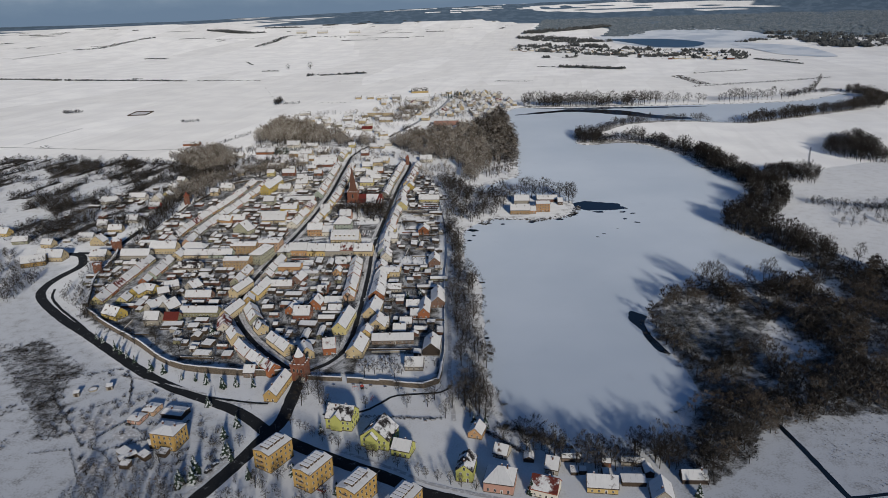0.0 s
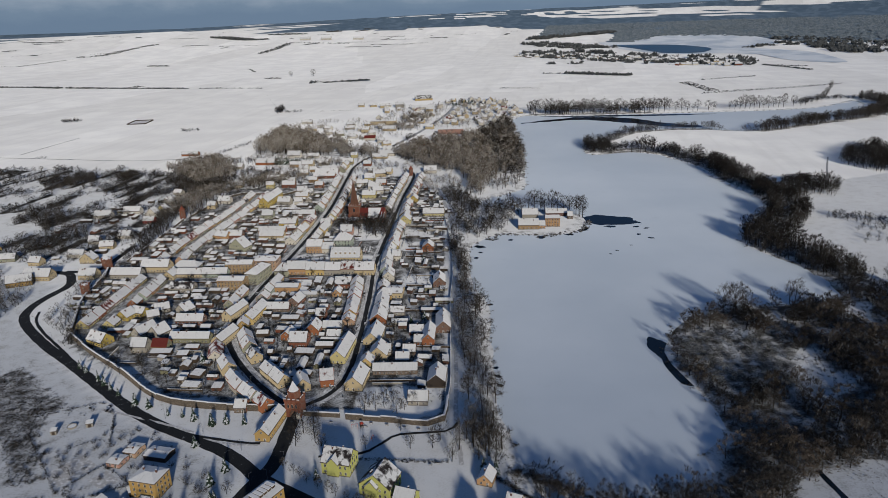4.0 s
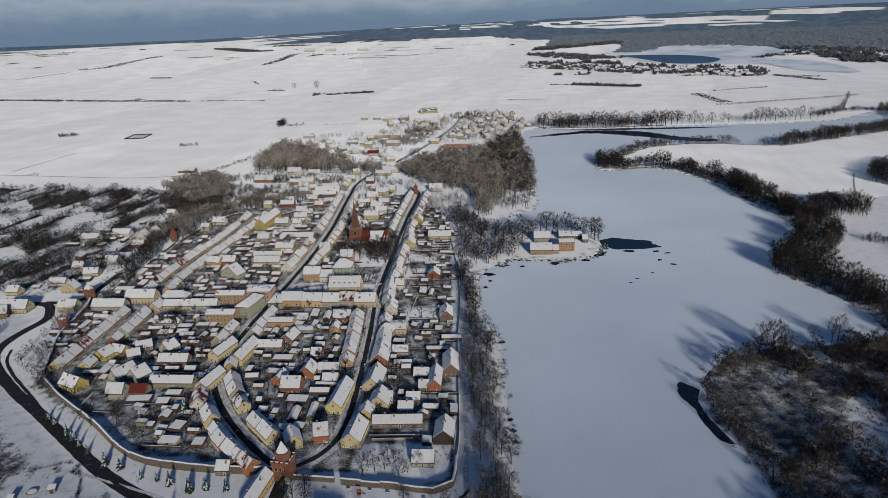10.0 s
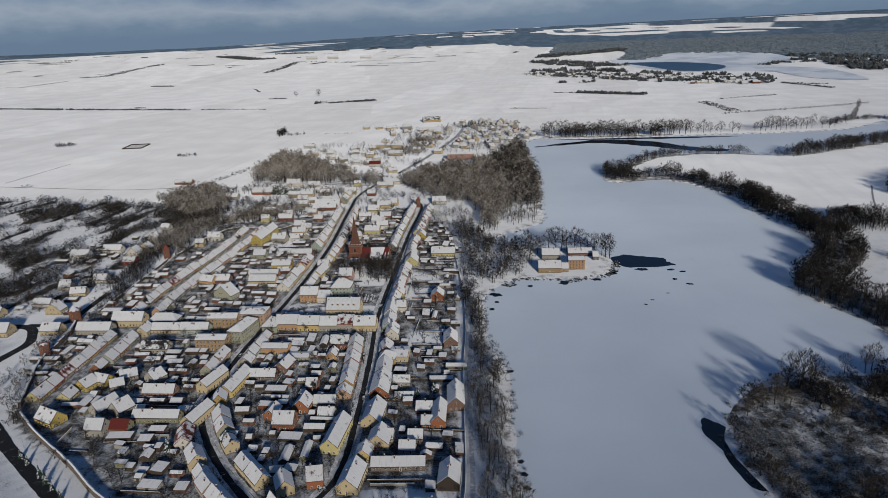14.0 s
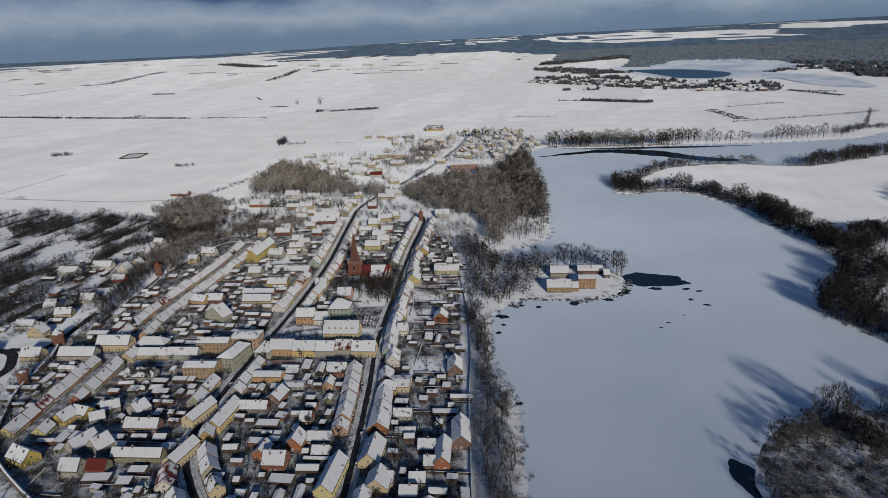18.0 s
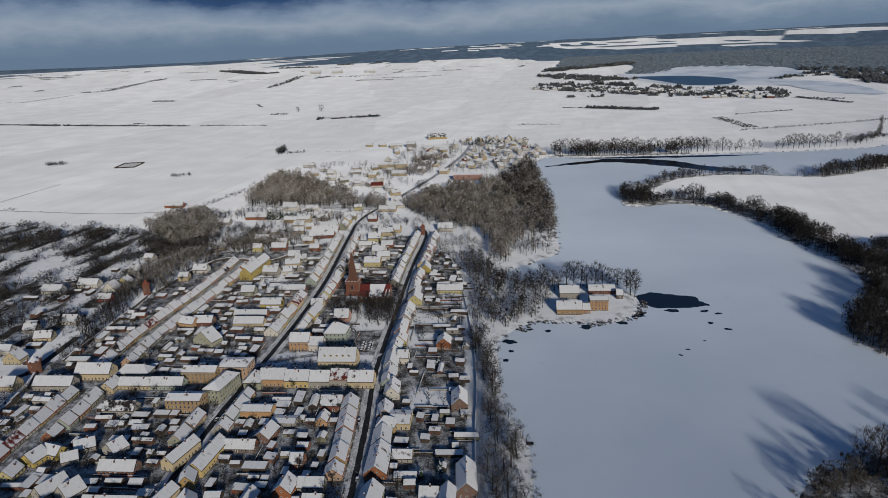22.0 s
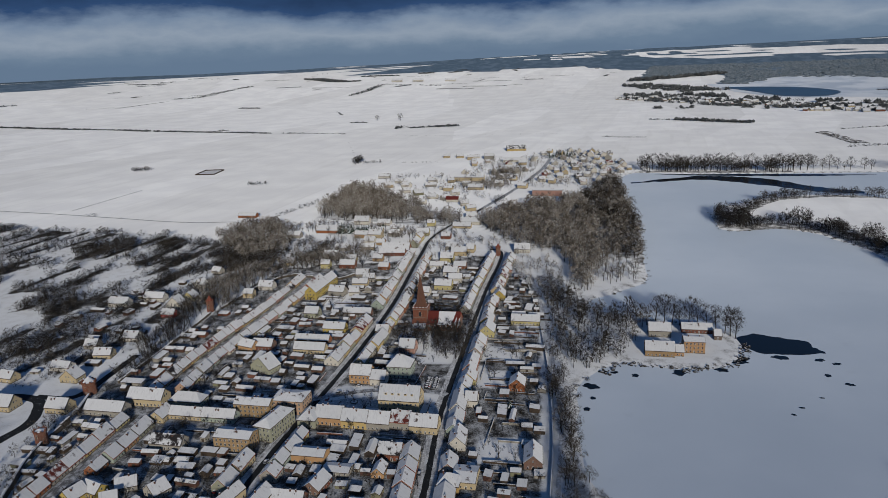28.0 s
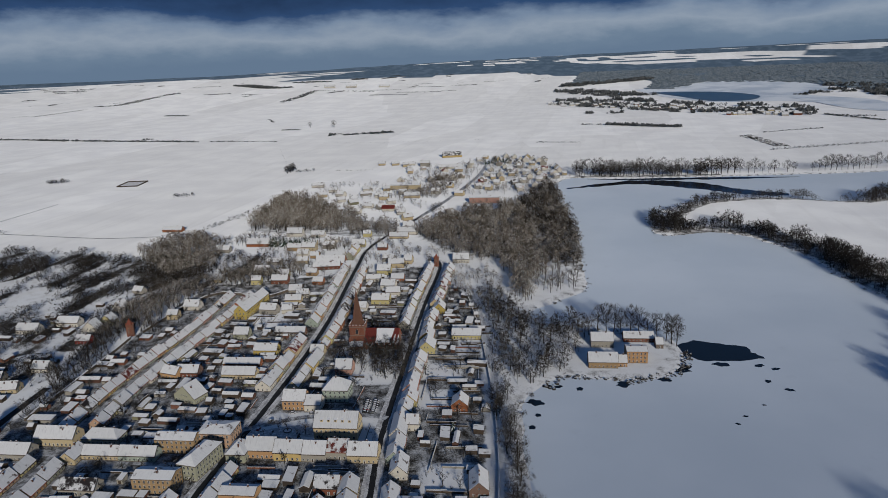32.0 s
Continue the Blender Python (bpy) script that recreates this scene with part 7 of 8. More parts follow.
def single_trees():
    """Trees that stand alone or in rows, each a thing of its own."""
    r = random.Random(55)
    kinds = []
    for k in range(6):
        V, F, _, _ = bare_tree(500 + k, 10, 1, 1, r.uniform(0.24, 0.32), 0.22, 0.016, 0.0048)
        _, _, TV, TF = round_tree(520 + k, 20, 26, r.uniform(0.24, 0.32), 0.26, 0.105, 0.0062)
        crown = tri_mesh("crown", TV, TF, ["twigs"])
        crown.attributes.new("tone", "FLOAT", "POINT").data.foreach_set("value", np.full(len(TV), 0.25 + 0.1 * k, np.float32))
        kinds.append((tri_mesh("trunk", V, F, ["bark"]), crown))
    firs = [(tri_mesh("trunk", V, F, ["bark"]), tri_mesh("crown", TV, TF, ["needles"])) for V, F, TV, TF in SPRUCES]

    def stand(x, y, h, wd=1.0, fir=False, label="", z=0.0, group=""):
        tr, cr = r.choice(firs if fir else kinds)
        ob = new("spruce" if fir else "bare_tree", tr)
        ob.matrix_basis = Matrix.Translation((x, y, z)) @ Matrix.Rotation(r.uniform(0, 6.28), 4, "Z") @ Matrix.Diagonal((h * wd, h * wd, h, 1))
        part("crown", cr, ob)
        tagged(ob, label or ("dark green spruce dusted with snow" if fir else "tall leafless tree with frosted brown twigs"), "tree", group)

    def along(line, step, off, lo, hi, label, group, fir=False, miss=0.0):
        P = curve_points(line, step)
        for i, p in enumerate(P):
            if r.random() < miss:
                continue
            t = (P[min(i + 1, len(P) - 1)] - P[max(i - 1, 0)]).normalized()
            x, y = p.x - t.y * off + r.uniform(-.8, .8), p.y + t.x * off + r.uniform(-.8, .8)
            if not overlaps(x, y, 0.5, 0.5, 0, 0):
                stand(x, y, r.uniform(lo, hi), r.uniform(0.85, 1.15), fir, label, 0, group)
    along([(-88, 330), (-63, 311), (-32, 294), (-7, 279), (12, 272)], 5.5, 0, 6.0, 8.0, "young bare lime tree beside the asphalt road", "trees along the road")
    along([(-250, 445), (-215, 415), (-185, 392), (-150, 378), (-120, 372)], 9, 0, 6, 9.5, "snow-dusted spruce below the town wall", "spruces along the town wall", True, 0.2)
    along([(-264, 1087), (-232, 1084), (-200, 1082)], 4.6, 0, 6.5, 9.5, "snow-dusted spruce in a dense farmyard row", "spruces beside a farmyard", True)
    for x, y, h in ((-148, 1123, 12), (-154, 1100, 10), (-109, 1064, 13), (-96, 1074, 11), (-73, 1031, 11), (-63, 1268, 12), (-68, 1256, 13), (-66, 1246, 10), (-58, 1280, 11)):
        stand(x, y, h, 1.2, False, "frosted leafless tree beside the north road", 0, "trees on the north road")
    along([(184, 1532), (330, 1512), (560, 1508), (760, 1528)], 11, 6, 15, 30, "tall leafless tree on the lake arm's shore", "trees along the lake arm", False, 0.25)
    along([(195, 1540), (330, 1520), (480, 1514)], 11, 10, 24, 31, "tall leafless tree on the lake arm's shore", "trees along the lake arm")
    along([(760, 1528), (850, 1610), (1000, 1850)], 30, 0, 12, 20, "leafless tree beside snowy fields", "trees along the lake arm")
    along([(92, 792), (104, 785), (116, 780), (130, 777), (141, 768), (147, 757)], 6.0, 0, 18, 26, "tall leafless tree behind the lakeside hotel", "trees behind the hotel")
    for x, y in scatter([(6, 330), (26, 325), (25, 440), (23, 560), (15, 640), (12, 695), (0, 690), (7, 600), (5, 520)], 8.4, 70, shore=0.5):
        stand(x, y, r.uniform(9, 17), r.uniform(1.0, 1.5), False, "leafless tree on the snowy lake bank", 0, "trees on the lake bank")
    along([(-80, 372), (-76, 352), (-70, 345)], 7, 0, 12, 16, "tall leafless tree beside the gate road", "trees in the park")
    for x, y, h in ((-84, 362, 15), (-86, 350, 14), (-30, 362, 9), (-12, 345, 13), (-8, 352, 14), (2, 343, 15), (6, 352, 16), (-24, 345, 10), (-48, 346, 8), (12, 334, 15), (18, 345, 17), (10, 362, 15), (-2, 333, 12)):
        stand(x, y, h, 1.0, False, "leafless park tree standing in snow", 0, "trees in the park")
    for x, y, h in ((171, 474, 17), (176, 478, 15), (184, 480, 20), (202, 502, 24), (207, 497, 26), (211, 502, 25), (217, 501, 22), (244, 515, 15), (258, 516, 19), (263, 518, 20), (163, 468, 13), (334, 564, 22), (320, 582, 21), (324, 574, 18), (352, 548, 20)):
        stand(x, y, h, r.uniform(0.7, 0.95), False, "tall dark leafless tree on the wooded point", 0, "trees on the point")
    for x, y, h in ((-116, 306, 8), (-113, 300, 7), (-127, 283, 11), (-128, 290, 12), (-133, 279, 9), (-118, 330, 9), (-70, 322, 7), (-78, 286, 9), (-54, 271, 9), (-100, 285, 8), (20, 322, 9), (14, 326, 8), (38, 268, 10), (115, 262, 9), (-96, 800, 12),
                    (-168, 448, 10), (-24, 636, 7), (-30, 500, 8), (-20, 505, 9), (-26, 455, 7), (-212, 1120, 8)):
        stand(x, y, h, 1.1, True, "dark green spruce dusted with snow in a garden", 0, "garden spruces")
    for x, y, h in ((-133, 282, 10), (-117, 304, 9), (-122, 319, 9), (-141, 352, 8), (-138, 372, 9), (-182, 392, 8)):
        stand(x, y, h, 1.2, True, "tall snow-dusted spruce beside the road", 0, "garden spruces")
    for x, y, h in ((-475, 2625, 26), (-560, 2640, 20), (-383, 1680, 14), (-40, 1560, 14), (15, 1700, 16), (40, 1730, 14)):
        stand(x, y, h, 1.2, False, "lone leafless tree in snowy fields")
    for x, y, h in ((-150, 300, 9), (-95, 278, 10), (-85, 283, 9), (-60, 268, 8), (-140, 300, 8), (-112, 312, 7), (-40, 300, 7), (28, 306, 12), (40, 296, 11), (-198, 330, 6), (-190, 312, 7), (-135, 268, 11)):
        stand(x, y, h, 1.3, False, "leafless garden tree standing in snow", 0, "garden trees")


single_trees()

# ---- landmarks ----
def lancet(w, h, n=5):
    """A pointed window: dark pane in a pale reveal, facing -y."""
    s = Solid()
    for grow, y0, slot in ((0.18, 0.0, 0), (0.0, -0.05, 1)):
        W, Hh = w / 2 + grow, h + grow
        pts = [(-W, -grow), (W, -grow), (W, Hh * 0.65), (W * 0.55, Hh * 0.88), (0, Hh), (-W * 0.55, Hh * 0.88), (-W, Hh * 0.65)]
        k = len(pts)
        s.add([(x, y0 - 0.04, z) for x, z in pts] + [(x, 0.1, z) for x, z in pts], [tuple(range(k))] + [(i, (i + 1) % k, k + (i + 1) % k, k + i) for i in range(k)], slot)
    return s.mesh("window", "plaster_peach", "glass")


def crenels(root, half, z, n, th=0.5, h=1.2):
    """Snow-capped merlons round a square tower's top, each a part of its own."""
    step = 2 * half / (2 * n - 1)
    for i in range(n):
        a = -half + 2 * i * step
        sides = [(a, a + step, -half, -half + th), (a, a + step, half - th, half)]
        if 0 < i < n - 1:
            sides += [(-half, -half + th, a, a + step), (half - th, half, a, a + step)]
        for x0, x1, y0, y1 in sides:
            part("merlon", Solid().box(x0, x1, y0, y1, z, z + h, 0).box(x0 - .05, x1 + .05, y0 - .05, y1 + .05, z + h, z + h + 0.25, 1).mesh("merlon", "brick_wall", "snow_cap"), root)


def church():
    root = new("church")
    root.matrix_basis = pose(-103, 771, 0, 0, 0, -3)
    t = Solid().box(-6, 6, -6, 6, -0.3, 18, 0)
    t.box(-6.25, 6.25, -6.25, 6.25, 10.3, 10.8, 0)
    t.box(-6.4, 6.4, -6.4, 6.4, 17.6, 18.2, 0)
    crenels(root, 6.3, 18.2, 5)
    for sx in (-1, 1):
        t.box(sx * 6 - 0.8, sx * 6 + 0.8, -7, -5.6, -0.3, 9, 0)
    part("tower", t.mesh("tower", "brick_wall"), root, "square red brick church tower")
    sp = Solid().ring([(18.1, 5.0), (21, 4.3), (47, 0.12)], 8, 0, math.pi / 8)
    part("spire", sp.mesh("spire", "spire_brick"), root, "slim brown pointed spire")
    part("spire_cross", Solid().box(-.08, .08, -.08, .08, 46.5, 49.2).box(-.6, .6, -.08, .08, 48.1, 48.3).mesh("spire_cross", "metal"), root)
    for x, z, w, h in ((0, 11.6, 2.2, 4.6), (-3, 4, 1.0, 3), (3, 4, 1.0, 3)):
        part("window", lancet(w, h), root, "", Matrix.Translation((x, -6.0, z)))
    part("window", lancet(2.2, 4.6), root, "", Matrix.Translation((6.0, 0, 11.6)) @ Matrix.Rotation(math.pi / 2, 4, "Z"))
    lean = Solid().add([(-6.4, -10, 0), (4.5, -10, 0), (4.5, -6.05, 0), (-6.4, -6.05, 0), (-6.4, -10, 2.6), (4.5, -10, 2.6), (4.5, -6.05, 5.2), (-6.4, -6.05, 5.2)], [(0, 1, 5, 4), (1, 2, 6, 5), (3, 0, 4, 7), (2, 3, 7, 6)], 0)
    lean.add([(-6.7, -10.3, 2.55), (4.8, -10.3, 2.55), (4.8, -6.05, 5.4), (-6.7, -6.05, 5.4), (-6.7, -10.3, 2.8), (4.8, -10.3, 2.8), (4.8, -6.05, 5.7), (-6.7, -6.05, 5.7)], [(4, 5, 6, 7), (0, 1, 5, 4), (1, 2, 6, 5), (3, 0, 4, 7)], 1)
    part("porch", lean.mesh("porch", "brick_wall", "snow_cap"), root, "low brick porch under snow")
    nx = Matrix.Translation((19.5, 0.5, 0))
    part("nave", walls_solid(13.5, 8.5, 6.0, 8.2, 0).mesh("nave", "brick_wall", "field_stone"), root, "long red brick nave", nx)
    part("nave_roof", roof_solid(13.6, 8.5, 6.0, 8.2, 0.5, 0, 0.22).mesh("nave_roof", "tile_red", "roof_bare_red"), root, "steep red tiled roof half bare of snow", nx)
    for outline in ([(-4.6, 0.0), (-4.2, 0.5), (-4.4, 1.0), (10.0, 1.0), (8.4, 0.45), (6.6, 0.0)], [(8.8, 0.0), (10.6, 0.55), (11.2, 0.6), (10.8, 0.0)], [(12.4, 0.0), (13.2, 0.5), (13.9, 0.6), (14.0, 0.0)]):
        sheet, m = [], len(outline)
        for lift in (0.23, 0.36):
            sheet += [(u, -9.0 * (1 - v) - 0.69 * lift, 5.52 + 8.68 * v + 0.72 * lift) for u, v in outline]
        part("snow_sheet", Solid().add(sheet, [tuple(range(m, 2 * m))] + [(i, (i + 1) % m, m + (i + 1) % m, m + i) for i in range(m)]).mesh("snow_sheet", "snow_cap"), root, "thick sheet of snow on the south slope", nx)
    for i in range(6):
        x = 8 + i * 4.7
        part("buttress", Solid().box(x - .5, x + .5, -9.3, -7.9, -0.3, 4.2).add([(x - .5, -9.3, 4.2), (x + .5, -9.3, 4.2), (x + .5, -8.0, 5.6), (x - .5, -8.0, 5.6)], [(0, 1, 2, 3)], 1).mesh("buttress", "brick_wall", "snow_cap"), root)
        if i < 5:
            part("window", lancet(1.5, 3.4), root, "", Matrix.Translation((x + 2.35, -8.0, 1.6)))
    tagged(root, "red brick church with battlemented tower and tall pointed spire", "church")


def gate_tower():
    root = new("gate_tower")
    root.matrix_basis = pose(-92, 382, 0, 0, 0, -12)
    s = Solid()
    s.box(-4.6, -2.0, -4.2, 4.2, -0.3, 5.2).box(2.0, 4.6, -4.2, 4.2, -0.3, 5.2)
    n = 8
    for y in (-4.2, 4.2):
        arch = [(2.0 * math.cos(math.pi * i / n), y, 2.6 + 2.2 * math.sin(math.pi * i / n)) for i in range(n + 1)]
        top = [(x, y, 5.2) for x, _, _ in arch]
        s.add(arch + top, [(i, i + 1, n + 2 + i, n + 1 + i) for i in range(n)])
    a = [(2.0 * math.cos(math.pi * i / n), y, 2.6 + 2.2 * math.sin(math.pi * i / n)) for y in (-4.2, 4.2) for i in range(n + 1)]
    s.add(a, [(i, n + 1 + i, n + 2 + i, i + 1) for i in range(n)])
    s.box(-4.6, 4.6, -4.2, 4.2, 5.2, 10.4)
    s.box(-4.9, 4.9, -4.6, 4.6, 10.4, 11.0)
    part("gatehouse", s.mesh("gatehouse", "brick_wall"), root, "square brick gatehouse with a pointed passage")
    crenels(root, 4.7, 11.0, 4, 0.45, 1.0)
    o = Solid().ring([(11, 3.6), (15.2, 3.6), (15.3, 3.9), (15.8, 3.9)], 8, 0, math.pi / 8)
    part("upper_tower", o.mesh("upper_tower", "brick_wall"), root, "eight-sided brick upper stage")
    part("spire", Solid().ring([(15.8, 3.0), (21.5, 0.15)], 8, 0, math.pi / 8).mesh("spire", "snow_cap"), root, "snow-white pointed cap")
    for x in (-2.4, 0, 2.4):
        part("niche", lancet(1.1, 2.6), root, "tall blind niche", Matrix.Translation((x, -4.2, 6.2)))
    part("snow_ledge", Solid().box(2.6, 4.4, -5.6, -4.25, -0.2, 3.2).mesh("snow_ledge", "plaster_white"), root, "whitewashed lean-to beside the passage")
    tagged(root, "red brick medieval gate tower with a white cap over the street", "gate tower")


def round_tower(x, y, r, h, cone, label, mat="brick_wall", eight=14):
    root = new("wall_tower")
    root.matrix_basis = pose(x, y, 0)
    part("shaft", Solid().ring([(-0.3, r * 1.05), (h - 1, r), (h - 0.9, r * 1.12), (h, r * 1.12)], eight).mesh("shaft", mat), root)
    merlon = Solid().box(-.45, .45, -.45, .45, 0, 1.0).mesh("merlon", mat)
    for i in range(8):
        a = 2 * math.pi * i / 8
        part("merlon", merlon, root, "", pose(math.cos(a) * r, math.sin(a) * r, h, 0, 0, math.degrees(a)))
    part("cap", Solid().ring([(h + 0.02, r * 0.85), (h + cone, 0.1)], eight).mesh("cap", "snow_cap" if cone < 5 else "tile_red"), root, "snow-white conical cap" if cone < 5 else "pointed brick cap")
    part("window", lancet(0.7, 1.6), root, "", Matrix.Translation((0, -r * 1.02, h * 0.6)))
    tagged(root, label, "tower", "towers of the town wall")


def town_wall():
    def run(line, h, label, th=1.3):
        root = new("town_wall")
        tagged(root, label, "wall", kind="structure")
        P = curve_points(line, 9.0)
        rng = random.Random(int(abs(P[0].x)))
        for p, q in zip(P, P[1:]):
            ln = (q - p).length
            hh = h * rng.uniform(0.85, 1.1)
            ang = math.degrees(math.atan2(q.y - p.y, q.x - p.x))
            s = Solid().box(-ln / 2 - 0.15, ln / 2 + 0.15, -th / 2, th / 2, -0.3, hh, 0)
            s.add([(-ln / 2 - .2, -th / 2 - .1, hh), (ln / 2 + .2, -th / 2 - .1, hh), (ln / 2 + .2, th / 2 + .1, hh), (-ln / 2 - .2, th / 2 + .1, hh), (-ln / 2 - .2, 0, hh + .3 * th), (ln / 2 + .2, 0, hh + .3 * th)],
                  [(0, 1, 5, 4), (2, 3, 4, 5), (1, 2, 5), (3, 0, 4)], 1)
            part("wall_section", s.mesh("wall_section", "field_stone", "snow_cap"), root, "", pose((p.x + q.x) / 2, (p.y + q.y) / 2, 0, 0, 0, ang))
    run([(-279, 492), (-254, 467), (-217, 435), (-191, 410), (-169, 396), (-134, 388), (-97.5, 385)], 4.2, "old fieldstone town wall capped with snow")
    run([(-87, 380), (-66, 377)], 3.2, "old fieldstone town wall capped with snow")
    run([(-62, 375), (-33, 370), (-15, 366), (-6, 371), (-3.5, 392)], 3.4, "old fieldstone town wall capped with snow")
    run([(-3.5, 392), (-1.5, 420), (-0.5, 530), (2.5, 600), (1.5, 683), (-6, 798), (-18, 900)], 2.2, "low lakeside boundary wall capped with snow", 0.3)
    run([(-283, 500), (-304, 560), (-308, 600)], 4.0, "old brick town wall along the ditch")
    run([(-309, 610), (-316, 632)], 4.0, "old brick town wall beside the tower")
    run([(-308, 655), (-304, 720), (-303, 792)], 2.6, "old town wall behind the avenue")
    run([(-298, 806), (-285, 870), (-262, 905), (-215, 890), (-185, 925)], 2.6, "low old town wall under trees")


def car_shape(paint):
    root = new("car")
    b = Solid()
    prof = [(-2.1, 0.35), (-2.15, 0.75), (-1.9, 0.95), (-1.0, 1.0), (1.0, 0.95), (1.95, 0.8), (2.1, 0.5), (2.05, 0.3)]
    k = len(prof)
    b.add([(x, -0.85, z) for x, z in prof] + [(x, 0.85, z) for x, z in prof], [tuple(range(k - 1, -1, -1)), tuple(range(k, 2 * k))] + [(i, (i + 1) % k, k + (i + 1) % k, k + i) for i in range(k)])
    part("body", b.mesh("body", paint), root)
    cab = [(-1.7, 0.95), (-1.25, 1.45), (0.35, 1.48), (1.05, 0.95)]
    g = Solid().add([(x, -0.78 + (z - 0.95) * 0.3, z) for x, z in cab] + [(x, 0.78 - (z - 0.95) * 0.3, z) for x, z in cab], [(3, 2, 1, 0), (4, 5, 6, 7), (0, 1, 5, 4), (2, 3, 7, 6)], 0)
    part("windows", g.mesh("window_band", "glass"), root).name = "window_band"
    part("roof", Solid().box(-1.3, 0.4, -0.68, 0.68, 1.44, 1.58).mesh("roof", "snow_cap"), root, "snow-covered roof")
    part("bonnet_snow", Solid().box(1.05, 1.9, -0.7, 0.7, 0.88, 0.98).mesh("bonnet_snow", "snow_cap"), root)
    w = Solid().ring([(-0.11, 0.31), (0.11, 0.31)], 10).mesh("wheel", "rubber")
    rim = Solid().ring([(-0.125, 0.19), (0.125, 0.19)], 8).mesh("rim", "metal")
    for x in (-1.35, 1.35):
        for y in (-0.8, 0.8):
            wheel = part("wheel", w, root, "", Matrix.Translation((x, y, 0.32)) @ Matrix.Rotation(math.pi / 2, 4, "X"))
            part("rim", rim, wheel)
    return root


def parked_cars():
    rng = random.Random(5)
    kinds = []
    for paint, word in (("car_black", "black"), ("car_grey", "grey"), ("car_red", "dark red"), ("car_white", "white")):
        c = car_shape(paint)
        kinds.append(tagged(c, f"{word} parked car with snow on its roof", "car", "parked cars"))
    spots = [(-82 + 5.4 * (i % 2), 660 + 2.9 * (i // 2), rng.uniform(-4, 4)) for i in range(12)]
    spots += [(-178, 536, 80), (-177, 544, 82), (-176, 553, 84), (-154, 540, 85), (-153, 548, 85), (-161, 565, 84), (-130, 660, 0), (-117, 659, 2), (-142, 650, 60)]
    spots += [(-122, 291, 60), (-120, 296, 55), (-117, 301, 55), (-115, 305, 60), (-126, 286, 58), (-80, 292, -20), (-73, 282, -28), (-62, 274, -28), (-92, 296, -30), (-75, 410, 35), (-63, 470, 88), (-64, 500, 90), (-150, 440, 48), (-70, 286, -25), (-176, 527, 82), (-175, 518, 86), (-171, 498, 70), (-166, 488, 66), (-152, 556, 86), (-147, 640, 84), (-71, 560, 90), (-72, 520, 90)]
    for i, (x, y, a) in enumerate(spots):
        if i < 4:
            kinds[i].matrix_basis = pose(x, y, 0.12, 0, 0, a)
        else:
            copy_thing(rng.choice(kinds), pose(x, y, 0.12, 0, 0, a))


def playground():
    def frame_swing(x, y, a):
        root = new("swing")
        root.matrix_basis = pose(x, y, 0, 0, 0, a)
        for sx in (-1.6, 1.6):
            for sy in (-0.9, 0.9):
                part("leg", Solid().add([(sx - .06, sy - .06, 0), (sx + .06, sy - .06, 0), (sx + .06, sy + .06, 0), (sx - .06, sy + .06, 0), (sx - .06, -.06, 2.3), (sx + .06, -.06, 2.3), (sx + .06, .06, 2.3), (sx - .06, .06, 2.3)],
                                        [(0, 1, 5, 4), (1, 2, 6, 5), (2, 3, 7, 6), (3, 0, 4, 7)]).mesh("leg", "red_paint"), root)
        part("crossbar", Solid().box(-1.8, 1.8, -.07, .07, 2.25, 2.4).mesh("crossbar", "red_paint"), root)
        for sx in (-0.7, 0.7):
            part("seat", Solid().box(sx - .25, sx + .25, -.1, .1, 0.5, 0.56).box(sx - .24, sx - .22, -.01, .01, 0.5, 2.3).box(sx + .22, sx + .24, -.01, .01, 0.5, 2.3).mesh("seat", "dark_wood"), root)
        tagged(root, "red metal swing standing in the snowy park", "swing")
    frame_swing(-56, 366, 10)
    frame_swing(-45, 354, 80)
    root = new("climbing_house")
    root.matrix_basis = pose(-52, 366, 0, 0, 0, 15)
    for sx in (-.8, .8):
        for sy in (-.8, .8):
            part("post", Solid().box(sx - .08, sx + .08, sy - .08, sy + .08, 0, 2.6).mesh("post", "dark_wood"), root)
    part("platform", Solid().box(-.9, .9, -.9, .9, 1.1, 1.22).mesh("platform", "dark_wood"), root)
    part("roof", Solid().ring([(2.6, 1.5), (3.7, 0.05)], 4, 0, math.pi / 4).mesh("roof", "red_paint"), root, "red pointed roof")
    part("slide", Solid().add([(.9, -.3, 1.2), (.9, .3, 1.2), (3.2, .3, .15), (3.2, -.3, .15), (.9, -.3, 1.1), (.9, .3, 1.1), (3.2, .3, .05), (3.2, -.3, .05)], [(0, 3, 2, 1), (0, 4, 7, 3), (1, 2, 6, 5)]).mesh("slide", "metal"), root)
    tagged(root, "wooden climbing house with a red roof in the park", "climbing frame")
    for x, y in ((-58, 371), (-47, 369), (-38, 367), (-28, 364), (-70, 371), (-20, 362), (-8, 358), (-13, 330), (-9, 331)):
        root = new("park_bench")
        root.matrix_basis = pose(x, y, 0, 0, 0, -6)
        part("seat", Solid().box(-.9, .9, -.25, .25, .42, .5).mesh("seat", "dark_wood"), root)
        part("backrest", Solid().box(-.9, .9, .22, .28, .5, .95).mesh("backrest", "dark_wood"), root)
        for sx in (-.7, .7):
            part("leg", Solid().box(sx - .06, sx + .06, -.22, .22, 0, .42).mesh("leg", "metal"), root)
        part("snow", Solid().box(-.88, .88, -.24, .2, .5, .62).mesh("snow", "snow_cap"), root)
        tagged(root, "wooden park bench under fresh snow", "bench", "benches in the park")


